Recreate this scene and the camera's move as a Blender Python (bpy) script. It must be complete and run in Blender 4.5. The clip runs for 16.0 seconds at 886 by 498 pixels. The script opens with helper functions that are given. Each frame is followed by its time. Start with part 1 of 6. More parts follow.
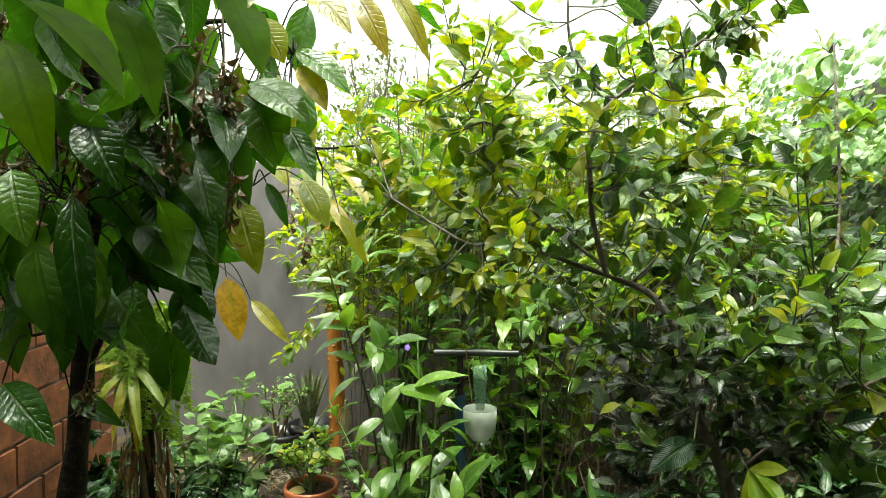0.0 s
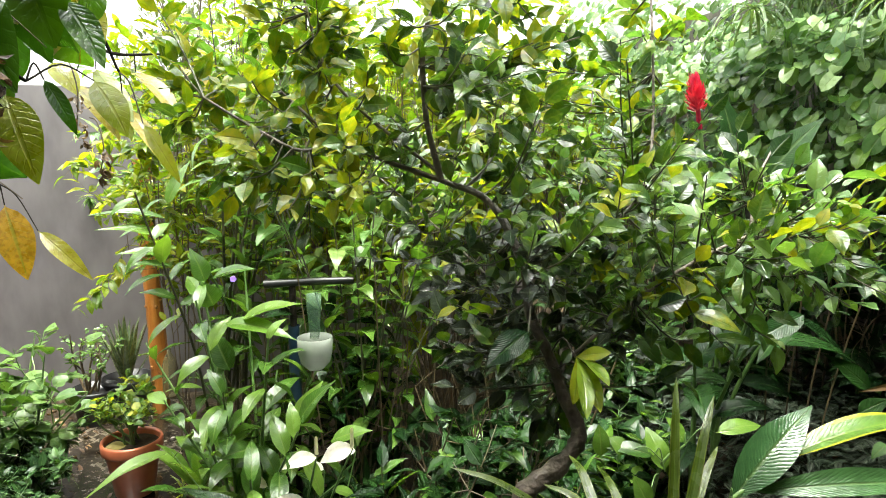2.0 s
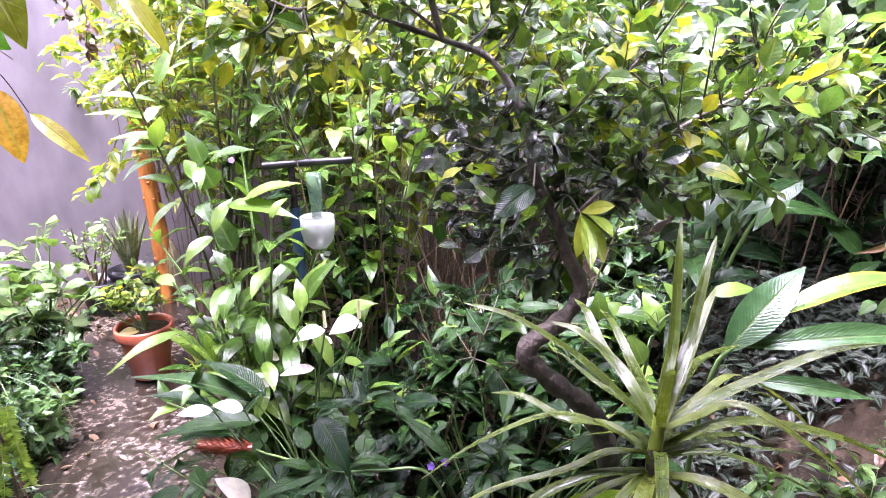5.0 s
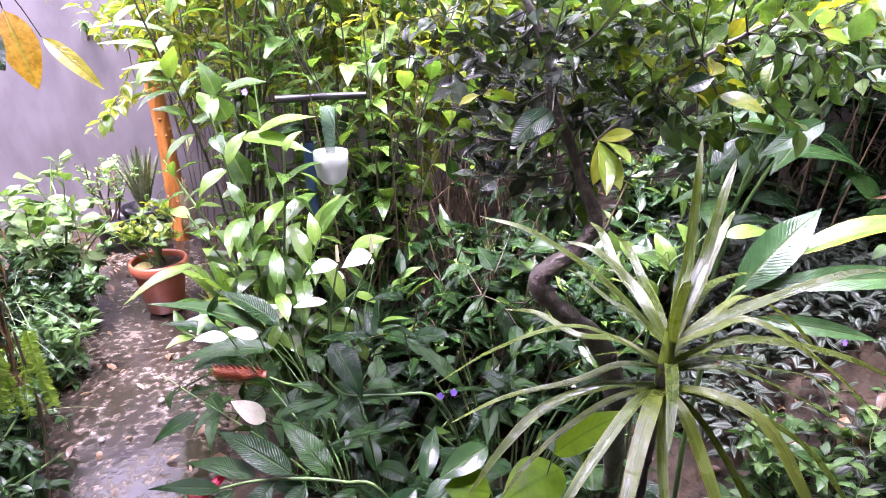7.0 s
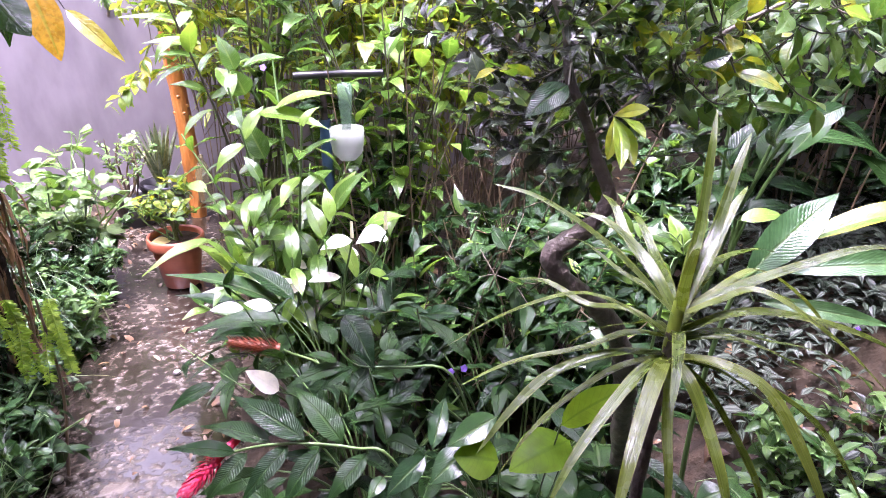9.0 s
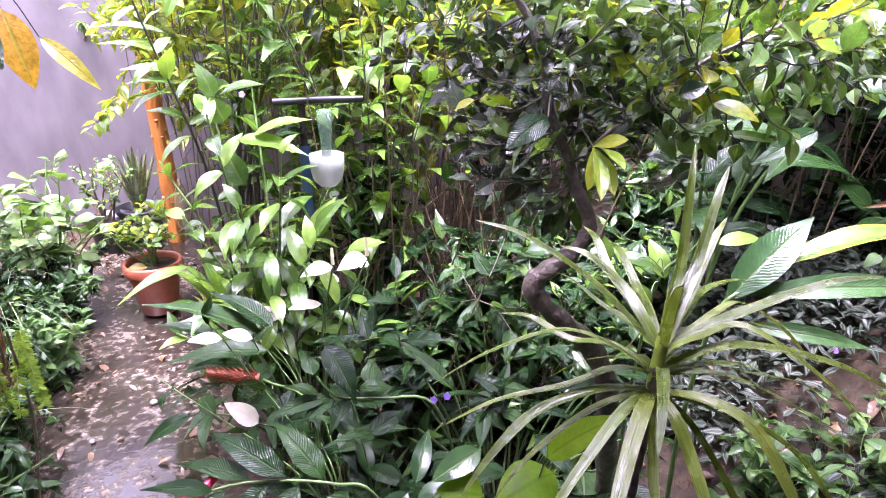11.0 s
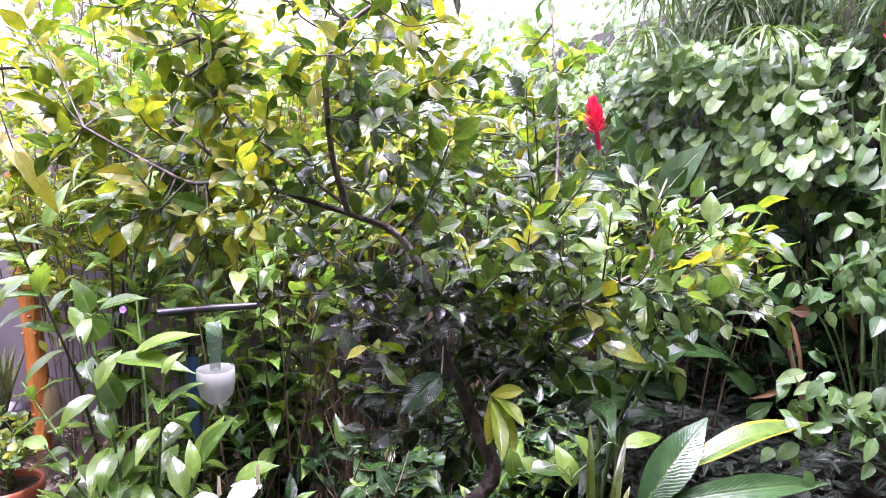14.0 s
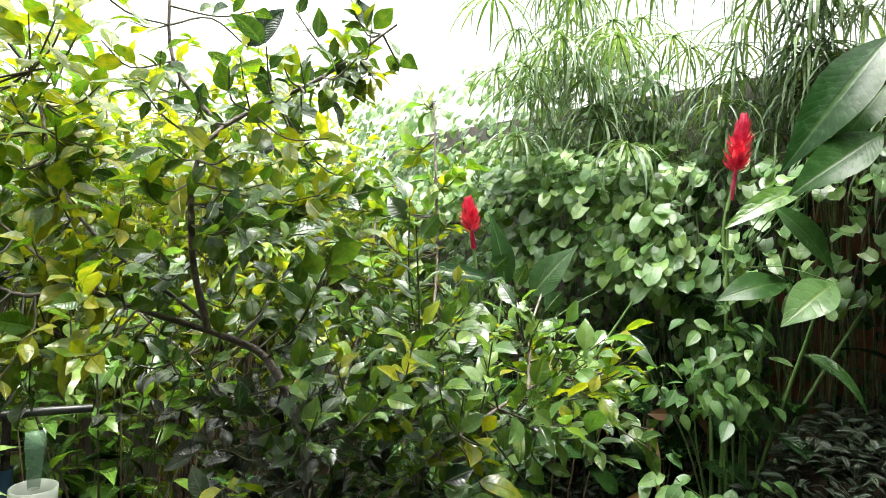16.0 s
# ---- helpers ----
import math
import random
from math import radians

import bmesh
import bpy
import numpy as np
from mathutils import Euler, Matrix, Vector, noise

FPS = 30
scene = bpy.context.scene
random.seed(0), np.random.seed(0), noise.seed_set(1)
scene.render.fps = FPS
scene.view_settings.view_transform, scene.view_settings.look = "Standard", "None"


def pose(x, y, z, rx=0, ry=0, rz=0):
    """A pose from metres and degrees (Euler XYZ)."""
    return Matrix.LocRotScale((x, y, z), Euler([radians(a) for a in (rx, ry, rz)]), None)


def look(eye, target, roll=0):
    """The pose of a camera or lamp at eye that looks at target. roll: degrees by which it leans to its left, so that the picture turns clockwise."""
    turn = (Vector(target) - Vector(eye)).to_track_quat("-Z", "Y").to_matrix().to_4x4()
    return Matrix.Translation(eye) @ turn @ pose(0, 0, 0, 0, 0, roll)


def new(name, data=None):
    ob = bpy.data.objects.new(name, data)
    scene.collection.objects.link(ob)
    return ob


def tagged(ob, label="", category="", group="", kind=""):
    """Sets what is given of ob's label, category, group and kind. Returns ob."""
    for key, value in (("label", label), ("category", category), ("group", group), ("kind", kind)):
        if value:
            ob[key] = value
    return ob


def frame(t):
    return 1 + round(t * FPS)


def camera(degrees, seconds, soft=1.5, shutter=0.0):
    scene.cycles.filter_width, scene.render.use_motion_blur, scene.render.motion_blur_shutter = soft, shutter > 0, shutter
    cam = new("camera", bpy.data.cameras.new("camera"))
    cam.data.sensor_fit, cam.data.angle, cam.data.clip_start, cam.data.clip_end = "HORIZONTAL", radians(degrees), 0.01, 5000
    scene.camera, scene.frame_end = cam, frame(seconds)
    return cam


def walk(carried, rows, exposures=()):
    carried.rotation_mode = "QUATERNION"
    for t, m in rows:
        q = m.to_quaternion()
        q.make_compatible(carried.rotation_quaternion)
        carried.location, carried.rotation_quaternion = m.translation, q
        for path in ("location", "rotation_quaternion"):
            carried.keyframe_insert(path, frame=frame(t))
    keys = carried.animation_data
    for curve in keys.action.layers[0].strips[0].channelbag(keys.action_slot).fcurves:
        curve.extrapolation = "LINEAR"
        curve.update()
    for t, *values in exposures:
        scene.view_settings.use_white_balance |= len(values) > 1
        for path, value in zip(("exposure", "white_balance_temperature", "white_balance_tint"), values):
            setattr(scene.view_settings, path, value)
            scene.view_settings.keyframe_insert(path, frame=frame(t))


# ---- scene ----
cam = camera(69.6, 16.0, 0.85)
ROWS = [
    (0, 0.000, 0.000, 1.728, -0.00, -3.52, 0.10),
    (0.5, 0.001, 0.007, 1.715, -0.83, -5.91, -0.06),
    (1, 0.003, 0.019, 1.703, -3.90, -6.42, 0.22),
    (1.5, 0.002, 0.040, 1.688, -10.72, -5.74, 0.89),
    (2, 0.007, 0.058, 1.656, -14.98, -8.57, 0.02),
    (2.5, 0.008, 0.061, 1.641, -16.50, -11.83, 0.32),
    (3, 0.008, 0.068, 1.631, -16.96, -13.32, 1.24),
    (3.5, 0.007, 0.061, 1.624, -16.71, -14.78, 1.47),
    (4, 0.001, 0.061, 1.610, -16.21, -16.24, 1.76),
    (4.2, -0.004, 0.055, 1.611, -15.92, -16.55, 1.77),
    (6.3, -0.017, 0.040, 1.584, -15.39, -21.28, 0.47),
    (6.5, -0.022, 0.036, 1.581, -15.08, -21.72, 0.50),
    (7, -0.024, 0.033, 1.571, -14.39, -22.59, 0.36),
    (7.5, -0.027, 0.031, 1.570, -13.78, -23.17, 0.23),
    (8, -0.029, 0.014, 1.558, -12.66, -24.01, -0.15),
    (10.5, -0.026, 0.019, 1.557, -13.84, -23.07, -0.59),
    (11, -0.025, 0.028, 1.571, -14.56, -22.17, -0.38),
    (11.5, 0.002, 0.049, 1.589, -10.83, -21.26, -0.85),
    (12, 0.008, 0.063, 1.617, -13.62, -19.02, -0.33),
    (12.5, 0.016, 0.091, 1.631, -17.95, -15.71, -0.50),
    (13, 0.011, 0.072, 1.653, -20.07, -11.64, -0.03),
    (13.5, 0.012, 0.079, 1.666, -21.86, -10.79, 0.32),
    (14, 0.014, 0.092, 1.702, -23.39, -8.08, -0.07),
    (14.5, 0.019, 0.110, 1.727, -25.69, -6.19, -0.84),
    (15, 0.029, 0.127, 1.748, -28.16, -5.11, -1.16),
    (15.5, 0.026, 0.137, 1.762, -30.97, -2.93, -2.51),
    (16, 0.029, 0.151, 1.780, -34.80, -1.50, -3.01),
]
walk(cam, [(t, pose(x, y, z, 90 + pitch, roll, yaw)) for t, x, y, z, yaw, pitch, roll in ROWS],
     [(0, 2.5, 7150, -9), (1, 2.82, 7000, -4), (2, 2.87, 6800, 2), (2.6, 3.0, 6400, 14), (3.5, 3.45, 5950, 37), (7, 3.9, 5750, 50), (11, 3.94, 5750, 51), (13, 3.65, 5650, 57), (14, 3.25, 5800, 53), (14.6, 3.0, 6600, 23), (16, 2.65, 6600, 8)])

# ---- light ----
world = bpy.data.worlds.new("overcast_sky")
scene.world = world
world.use_nodes = True
wn, wl = world.node_tree.nodes, world.node_tree.links
sky = wn.new("ShaderNodeTexSky")
sky.sky_type = 'NISHITA'
sky.sun_disc = False
sky.sun_elevation, sky.sun_rotation = radians(85), radians(210)
sky.air_density, sky.dust_density, sky.ozone_density = 1.0, 6.0, 0.5
grey = wn.new("ShaderNodeHueSaturation")
grey.inputs["Saturation"].default_value = 0.12
wl.new(sky.outputs[0], grey.inputs["Color"])
wl.new(grey.outputs[0], wn["Background"].inputs[0])
wn["Background"].inputs[1].default_value = 0.14
sun_data = bpy.data.lights.new("sun", 'SUN')
sun_data.energy, sun_data.angle, sun_data.color = 1.0, radians(40), (1.0, 0.97, 0.92)
sun = new("sun", sun_data)
sun.matrix_world = look((0, 0, 8), (0.35, 0.6, 0))


# ---- materials ----
def mat(name):
    m = bpy.data.materials.new(name)
    m.use_nodes = True
    return m, m.node_tree.nodes, m.node_tree.links, m.node_tree.nodes["Principled BSDF"]


def ramp(n, stops):
    r = n.new("ShaderNodeValToRGB")
    while len(r.color_ramp.elements) < len(stops):
        r.color_ramp.elements.new(0.5)
    for e, (p, c) in zip(r.color_ramp.elements, stops):
        e.position, e.color = p, (*c, 1)
    return r


def math_node(n, l, op, a, b=None):
    q = n.new("ShaderNodeMath")
    q.operation = op
    for i, v in enumerate((a, b)):
        if v is None:
            continue
        if isinstance(v, (int, float)):
            q.inputs[i].default_value = v
        else:
            l.new(v, q.inputs[i])
    return q.outputs[0]


def mix_colour(n, l, fac, a, b, mode='MIX'):
    q = n.new("ShaderNodeMix")
    q.data_type, q.blend_type = 'RGBA', mode
    for i, v in ((0, fac), (6, a), (7, b)):
        if isinstance(v, (int, float)):
            q.inputs[i].default_value = v
        elif isinstance(v, tuple):
            q.inputs[i].default_value = (*v, 1)
        else:
            l.new(v, q.inputs[i])
    return q.outputs[2]


def leaf_mat(name, dark, mid, light, veins=9.0, rib=(0.25, 0.35, 0.08), rib_amount=0.5, stripe=0.0, stripe_colour=(0.4, 0.45, 0.2),
             blotch=0.0, blotch_colour=(0.4, 0.34, 0.03), edge=0.0, edge_colour=(0.4, 0.4, 0.05), rough=0.34, glow=0.38, bump=0.45, spots=0.8, wetness=0.75, bands=0.0, spec=0.5, quilt=0.0, streak=0.0, band_colour=(0.17, 0.2, 0.18)):
    """A wet leaf: tone by leaf, midrib and slanted side veins by the blade's own u and v, blotches, rain film, light through the blade."""
    m, n, l, p = mat(name)
    info, geo = n.new("ShaderNodeObjectInfo"), n.new("ShaderNodeNewGeometry")
    rnd = math_node(n, l, 'FRACT', math_node(n, l, 'ADD', info.outputs["Random"], geo.outputs["Random Per Island"]))
    uv = n.new("ShaderNodeUVMap")
    sep = n.new("ShaderNodeSeparateXYZ")
    l.new(uv.outputs[0], sep.inputs[0])
    u, v = sep.outputs[0], sep.outputs[1]
    au = math_node(n, l, 'ABSOLUTE', math_node(n, l, 'MULTIPLY_ADD', u, 2.0))
    au.node.inputs[0].links[0].from_node.inputs[2].default_value = -1.0
    base = ramp(n, [(0.0, dark), (0.45, mid), (1.0, light)])
    l.new(rnd, base.inputs[0])
    col = base.outputs[0]
    tc = n.new("ShaderNodeTexCoord")
    nz = n.new("ShaderNodeTexNoise")
    nz.inputs["Scale"].default_value, nz.inputs["Detail"].default_value = 34.0, 7.0
    l.new(geo.outputs["Position"], nz.inputs["Vector"])
    col = mix_colour(n, l, 0.5, col, math_ramp(n, l, nz.outputs[0], (0.45, 0.45, 0.42), (1.5, 1.5, 1.35)), 'MULTIPLY')
    if streak:
        along = n.new("ShaderNodeCombineXYZ")
        l.new(math_node(n, l, 'MULTIPLY', u, 14.0), along.inputs[0])
        l.new(math_node(n, l, 'MULTIPLY', v, 2.5), along.inputs[1])
        l.new(math_node(n, l, 'MULTIPLY', rnd, 60.0), along.inputs[2])
        st = n.new("ShaderNodeTexNoise")
        st.inputs["Scale"].default_value, st.inputs["Detail"].default_value = 1.0, 5.0
        l.new(along.outputs[0], st.inputs["Vector"])
        col = mix_colour(n, l, streak, col, math_ramp(n, l, st.outputs[0], (0.35, 0.4, 0.25), (1.7, 1.65, 1.6)), 'MULTIPLY')
    # side veins
    slant = math_node(n, l, 'SUBTRACT', math_node(n, l, 'MULTIPLY', v, veins), math_node(n, l, 'MULTIPLY', au, max(1.1, veins * 0.17)))
    slant = math_node(n, l, 'ADD', slant, math_node(n, l, 'MULTIPLY', nz.outputs[0], 1.6))
    fr = math_node(n, l, 'ABSOLUTE', math_node(n, l, 'SUBTRACT', math_node(n, l, 'FRACT', slant), 0.5))
    vein = ramp(n, [(0.0, (1, 1, 1)), (0.11, (0, 0, 0))])
    l.new(fr, vein.inputs[0])
    ribn = ramp(n, [(0.0, (1, 1, 1)), (0.07, (0.7, 0.7, 0.7)), (0.12, (0, 0, 0))])
    l.new(au, ribn.inputs[0])
    if stripe:
        sn = n.new("ShaderNodeTexNoise")
        sn.inputs["Scale"].default_value = 60.0
        l.new(geo.outputs["Position"], sn.inputs["Vector"])
        sf = ramp(n, [(0.35, (0, 0, 0)), (0.6, (1, 1, 1))])
        l.new(math_node(n, l, 'ADD', math_node(n, l, 'MULTIPLY', fr, 1.1), math_node(n, l, 'SUBTRACT', sn.outputs[0], 0.45)), sf.inputs[0])
        col = mix_colour(n, l, math_node(n, l, 'MULTIPLY', sf.outputs[0], stripe), col, stripe_colour)
    if blotch:
        bn = n.new("ShaderNodeTexNoise")
        bn.inputs["Scale"].default_value, bn.inputs["Detail"].default_value = 75.0, 4.0
        l.new(geo.outputs["Position"], bn.inputs["Vector"])
        bf = ramp(n, [(0.46, (0, 0, 0)), (0.62, (1, 1, 1))])
        l.new(bn.outputs[0], bf.inputs[0])
        some = math_node(n, l, 'MULTIPLY', bf.outputs[0], math_node(n, l, 'MULTIPLY', rnd, blotch))
        col = mix_colour(n, l, some, col, blotch_colour)
    if edge:
        ef = ramp(n, [(0.7, (0, 0, 0)), (0.86, (1, 1, 1))])
        l.new(au, ef.inputs[0])
        col = mix_colour(n, l, math_node(n, l, 'MULTIPLY', ef.outputs[0], edge), col, edge_colour)
    if bands:
        bd = ramp(n, [(0.22, (0, 0, 0)), (0.32, (1, 1, 1)), (0.62, (1, 1, 1)), (0.72, (0, 0, 0))])
        l.new(au, bd.inputs[0])
        col = mix_colour(n, l, math_node(n, l, 'MULTIPLY', bd.outputs[0], bands), col, band_colour)
    col = mix_colour(n, l, math_node(n, l, 'MULTIPLY', vein.outputs[0], rib_amount * 0.5), col, rib)
    col = mix_colour(n, l, math_node(n, l, 'MULTIPLY', ribn.outputs[0], rib_amount), col, rib)
    col = mix_colour(n, l, 1.0, col, (0.66, 0.64, 0.62), 'MULTIPLY')
    l.new(col, p.inputs["Base Color"])
    film = ramp(n, [(0.35, (rough * 0.5,) * 3), (0.65, (rough * 1.3,) * 3)])
    l.new(nz.outputs[0], film.inputs[0])
    l.new(film.outputs[0], p.inputs["Roughness"])
    wet = ramp(n, [(0.44, (0.0,) * 3), (0.56, (wetness,) * 3)])
    wz = n.new("ShaderNodeTexNoise")
    wz.inputs["Scale"].default_value, wz.inputs["Detail"].default_value = 70.0, 5.0
    l.new(geo.outputs["Position"], wz.inputs["Vector"])
    l.new(wz.outputs[0], wet.inputs[0])
    l.new(wet.outputs[0], p.inputs["Coat Weight"])
    p.inputs["Coat Roughness"].default_value = 0.06
    p.inputs["Specular IOR Level"].default_value = spec
    b = n.new("ShaderNodeBump")
    b.inputs["Strength"].default_value, b.inputs["Distance"].default_value = bump, 0.004
    relief = math_node(n, l, 'SUBTRACT', math_node(n, l, 'MULTIPLY', nz.outputs[0], spots),
                       math_node(n, l, 'MULTIPLY', math_node(n, l, 'MAXIMUM', math_node(n, l, 'MULTIPLY', vein.outputs[0], 0.12 if quilt else 0.4), ribn.outputs[0]), 0.6))
    if streak:
        relief = math_node(n, l, 'ADD', relief, math_node(n, l, 'MULTIPLY', st.outputs[0], streak * 2.5))
    if quilt:
        puff = math_node(n, l, 'POWER', math_node(n, l, 'MULTIPLY', fr, 2.0), 0.6)
        relief = math_node(n, l, 'ADD', relief, math_node(n, l, 'MULTIPLY', math_node(n, l, 'MULTIPLY', puff, nz.outputs[0]), quilt * 1.6))
    l.new(relief, b.inputs["Height"])
    l.new(b.outputs[0], p.inputs["Normal"])
    l.new(b.outputs[0], p.inputs["Coat Normal"])
    tr = n.new("ShaderNodeBsdfTranslucent")
    l.new(mix_colour(n, l, 1.0, col, (1.5, 1.55, 0.58), 'MULTIPLY'), tr.inputs[0])
    mx = n.new("ShaderNodeMixShader")
    mx.inputs[0].default_value = glow
    l.new(p.outputs[0], mx.inputs[1])
    l.new(tr.outputs[0], mx.inputs[2])
    l.new(mx.outputs[0], n["Material Output"].inputs[0])
    return m


def math_ramp(n, l, fac, a, b):
    r = ramp(n, [(0.25, a), (0.75, b)])
    l.new(fac, r.inputs[0])
    return r.outputs[0]


def solid(name, a, b, scale=20.0, rough=0.6, bump=0.3, dist=0.01, coat=0.0, stretch=None, third=None, spec=0.5):
    """Two tones mottled at two scales, with relief; by place in the world."""
    m, n, l, p = mat(name)
    geo = n.new("ShaderNodeNewGeometry")
    src = geo.outputs["Position"]
    if stretch:
        mp = n.new("ShaderNodeMapping")
        mp.inputs["Scale"].default_value = stretch
        l.new(src, mp.inputs[0])
        src = mp.outputs[0]
    n1, n2 = n.new("ShaderNodeTexNoise"), n.new("ShaderNodeTexNoise")
    for q, s, d in ((n1, scale, 6.0), (n2, scale * 0.12, 3.0)):
        q.inputs["Scale"].default_value, q.inputs["Detail"].default_value = s, d
        l.new(src, q.inputs["Vector"])
    f = math_node(n, l, 'ADD', math_node(n, l, 'MULTIPLY', n1.outputs[0], 0.5), math_node(n, l, 'MULTIPLY', n2.outputs[0], 0.5))
    stops = [(0.36, a), (0.64, b)] if third is None else [(0.34, a), (0.52, b), (0.68, third)]
    r = ramp(n, stops)
    l.new(f, r.inputs[0])
    info = n.new("ShaderNodeObjectInfo")
    tone = math_node(n, l, 'MULTIPLY_ADD', info.outputs["Random"], 0.4)
    tone.node.inputs[2].default_value = 0.8
    cmb = n.new("ShaderNodeCombineColor")
    for i in range(3):
        l.new(tone, cmb.inputs[i])
    l.new(mix_colour(n, l, 1.0, r.outputs[0], cmb.outputs[0], 'MULTIPLY'), p.inputs["Base Color"])
    p.inputs["Roughness"].default_value = rough
    p.inputs["Coat Weight"].default_value, p.inputs["Coat Roughness"].default_value = coat, 0.1
    p.inputs["Specular IOR Level"].default_value = spec
    b = n.new("ShaderNodeBump")
    b.inputs["Strength"].default_value, b.inputs["Distance"].default_value = bump, dist
    l.new(n1.outputs[0], b.inputs["Height"])
    l.new(b.outputs[0], p.inputs["Normal"])
    return m


M_CITRUS = leaf_mat("citrus_leaf", (0.02, 0.062, 0.024), (0.05, 0.13, 0.03), (0.11, 0.24, 0.035), veins=8, rib_amount=0.3, blotch=0.45, blotch_colour=(0.28, 0.38, 0.04), glow=0.26, rough=0.28, wetness=0.8, bump=0.6, quilt=0.12)
M_DARK_CORE = leaf_mat("dark_core_citrus_leaf", (0.02, 0.026, 0.024), (0.036, 0.05, 0.04), (0.06, 0.095, 0.055), veins=8, rib_amount=0.2, glow=0.12, rough=0.28, wetness=0.75, bump=0.6)
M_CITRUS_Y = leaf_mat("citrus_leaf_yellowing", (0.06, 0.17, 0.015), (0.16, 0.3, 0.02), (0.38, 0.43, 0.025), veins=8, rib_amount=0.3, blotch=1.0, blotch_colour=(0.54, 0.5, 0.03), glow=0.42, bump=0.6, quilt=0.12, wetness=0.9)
M_SHRUB_Y = leaf_mat("yellow_green_leaf", (0.12, 0.25, 0.02), (0.26, 0.4, 0.028), (0.5, 0.52, 0.035), veins=8, blotch=0.4, glow=0.48)
M_GINGER = leaf_mat("ginger_leaf", (0.038, 0.112, 0.016), (0.08, 0.195, 0.026), (0.175, 0.32, 0.05), veins=9, rib_amount=0.45, rib=(0.26, 0.37, 0.11), stripe=0.08, stripe_colour=(0.38, 0.5, 0.25), glow=0.36, wetness=0.7, rough=0.22, spec=0.38, quilt=0.18)
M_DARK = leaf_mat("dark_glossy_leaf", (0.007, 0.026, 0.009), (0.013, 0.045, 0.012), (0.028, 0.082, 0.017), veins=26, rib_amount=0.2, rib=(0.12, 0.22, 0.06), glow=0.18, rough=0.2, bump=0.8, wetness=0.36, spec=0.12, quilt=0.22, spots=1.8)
M_NEAR_O = leaf_mat("orange_brown_leaf", (0.5, 0.27, 0.03), (0.55, 0.32, 0.05), (0.5, 0.25, 0.04), veins=10, blotch=0.9, blotch_colour=(0.12, 0.04, 0.015), glow=0.4, wetness=0.4)
M_SHEEN = leaf_mat("sheeny_ginger_leaf", (0.015, 0.05, 0.018), (0.027, 0.08, 0.025), (0.05, 0.12, 0.032), veins=34, rib_amount=0.4, rib=(0.2, 0.3, 0.12), glow=0.14, rough=0.19, bump=0.7, wetness=0.3, spec=0.25)
M_NEAR = leaf_mat("large_veined_leaf", (0.026, 0.09, 0.012), (0.052, 0.16, 0.017), (0.12, 0.27, 0.024), veins=10, rib=(0.08, 0.18, 0.025), rib_amount=0.3, glow=0.5, rough=0.22, bump=0.6, wetness=0.85, spec=0.35, quilt=0.25, spots=1.2)
M_BROAD = leaf_mat("smooth_broad_leaf", (0.011, 0.042, 0.012), (0.019, 0.065, 0.016), (0.035, 0.098, 0.024), veins=18, rib=(0.1, 0.18, 0.05), rib_amount=0.35, glow=0.2, rough=0.24, bump=0.35, wetness=0.06, spec=0.12, quilt=0.1)
# darker counterpart of the pale shrub leaf, with shade put into its colour
M_SHADE = leaf_mat("shade_toned_shrub_leaf", (0.04, 0.12, 0.035), (0.075, 0.18, 0.05), (0.135, 0.26, 0.07), veins=7, rib_amount=0.3, glow=0.3, rough=0.42, wetness=0.22, spec=0.3)
# backlight on the large leaves is put into this brighter, more translucent green
M_NEAR_L = leaf_mat("light_green_large_leaf", (0.12, 0.27, 0.01), (0.17, 0.34, 0.012), (0.22, 0.38, 0.014), veins=11, rib=(0.08, 0.2, 0.01), rib_amount=0.5, glow=0.8, rough=0.5, wetness=0.1, spec=0.12, quilt=0.12)
M_NEAR_Y = leaf_mat("yellowed_large_leaf", (0.16, 0.25, 0.02), (0.33, 0.37, 0.03), (0.5, 0.38, 0.04), veins=11, rib=(0.3, 0.3, 0.05), blotch=0.5, blotch_colour=(0.25, 0.12, 0.02), glow=0.45, bump=0.6)
M_DRAC = leaf_mat("dracaena_blade", (0.065, 0.115, 0.012), (0.1, 0.165, 0.018), (0.17, 0.235, 0.035), veins=0.5, rib=(0.2, 0.27, 0.08), rib_amount=0.15, edge=0.5, edge_colour=(0.22, 0.26, 0.04), glow=0.2, rough=0.28, bump=0.3, spots=1.5, wetness=0.85, streak=0.7, spec=0.45)
M_HEART = leaf_mat("heart_vine_leaf", (0.08, 0.2, 0.065), (0.17, 0.35, 0.115), (0.35, 0.53, 0.21), veins=6, rib_amount=0.3, glow=0.36, rough=0.4, wetness=0.5)
M_PALE = leaf_mat("pale_shrub_leaf", (0.1, 0.24, 0.07), (0.18, 0.36, 0.1), (0.32, 0.5, 0.14), veins=7, rib_amount=0.3, glow=0.38, rough=0.3, wetness=0.9)
M_REED = leaf_mat("reed_blade", (0.08, 0.17, 0.08), (0.15, 0.27, 0.13), (0.28, 0.4, 0.22), veins=0.5, streak=0.6, rib_amount=0.2, glow=0.3, rough=0.3, wetness=0.9)
M_SANS = leaf_mat("banded_upright_blade", (0.07, 0.12, 0.07), (0.12, 0.18, 0.1), (0.16, 0.22, 0.12), veins=9, stripe=0.6, stripe_colour=(0.2, 0.27, 0.18), edge=0.6, edge_colour=(0.35, 0.35, 0.12), glow=0.08)
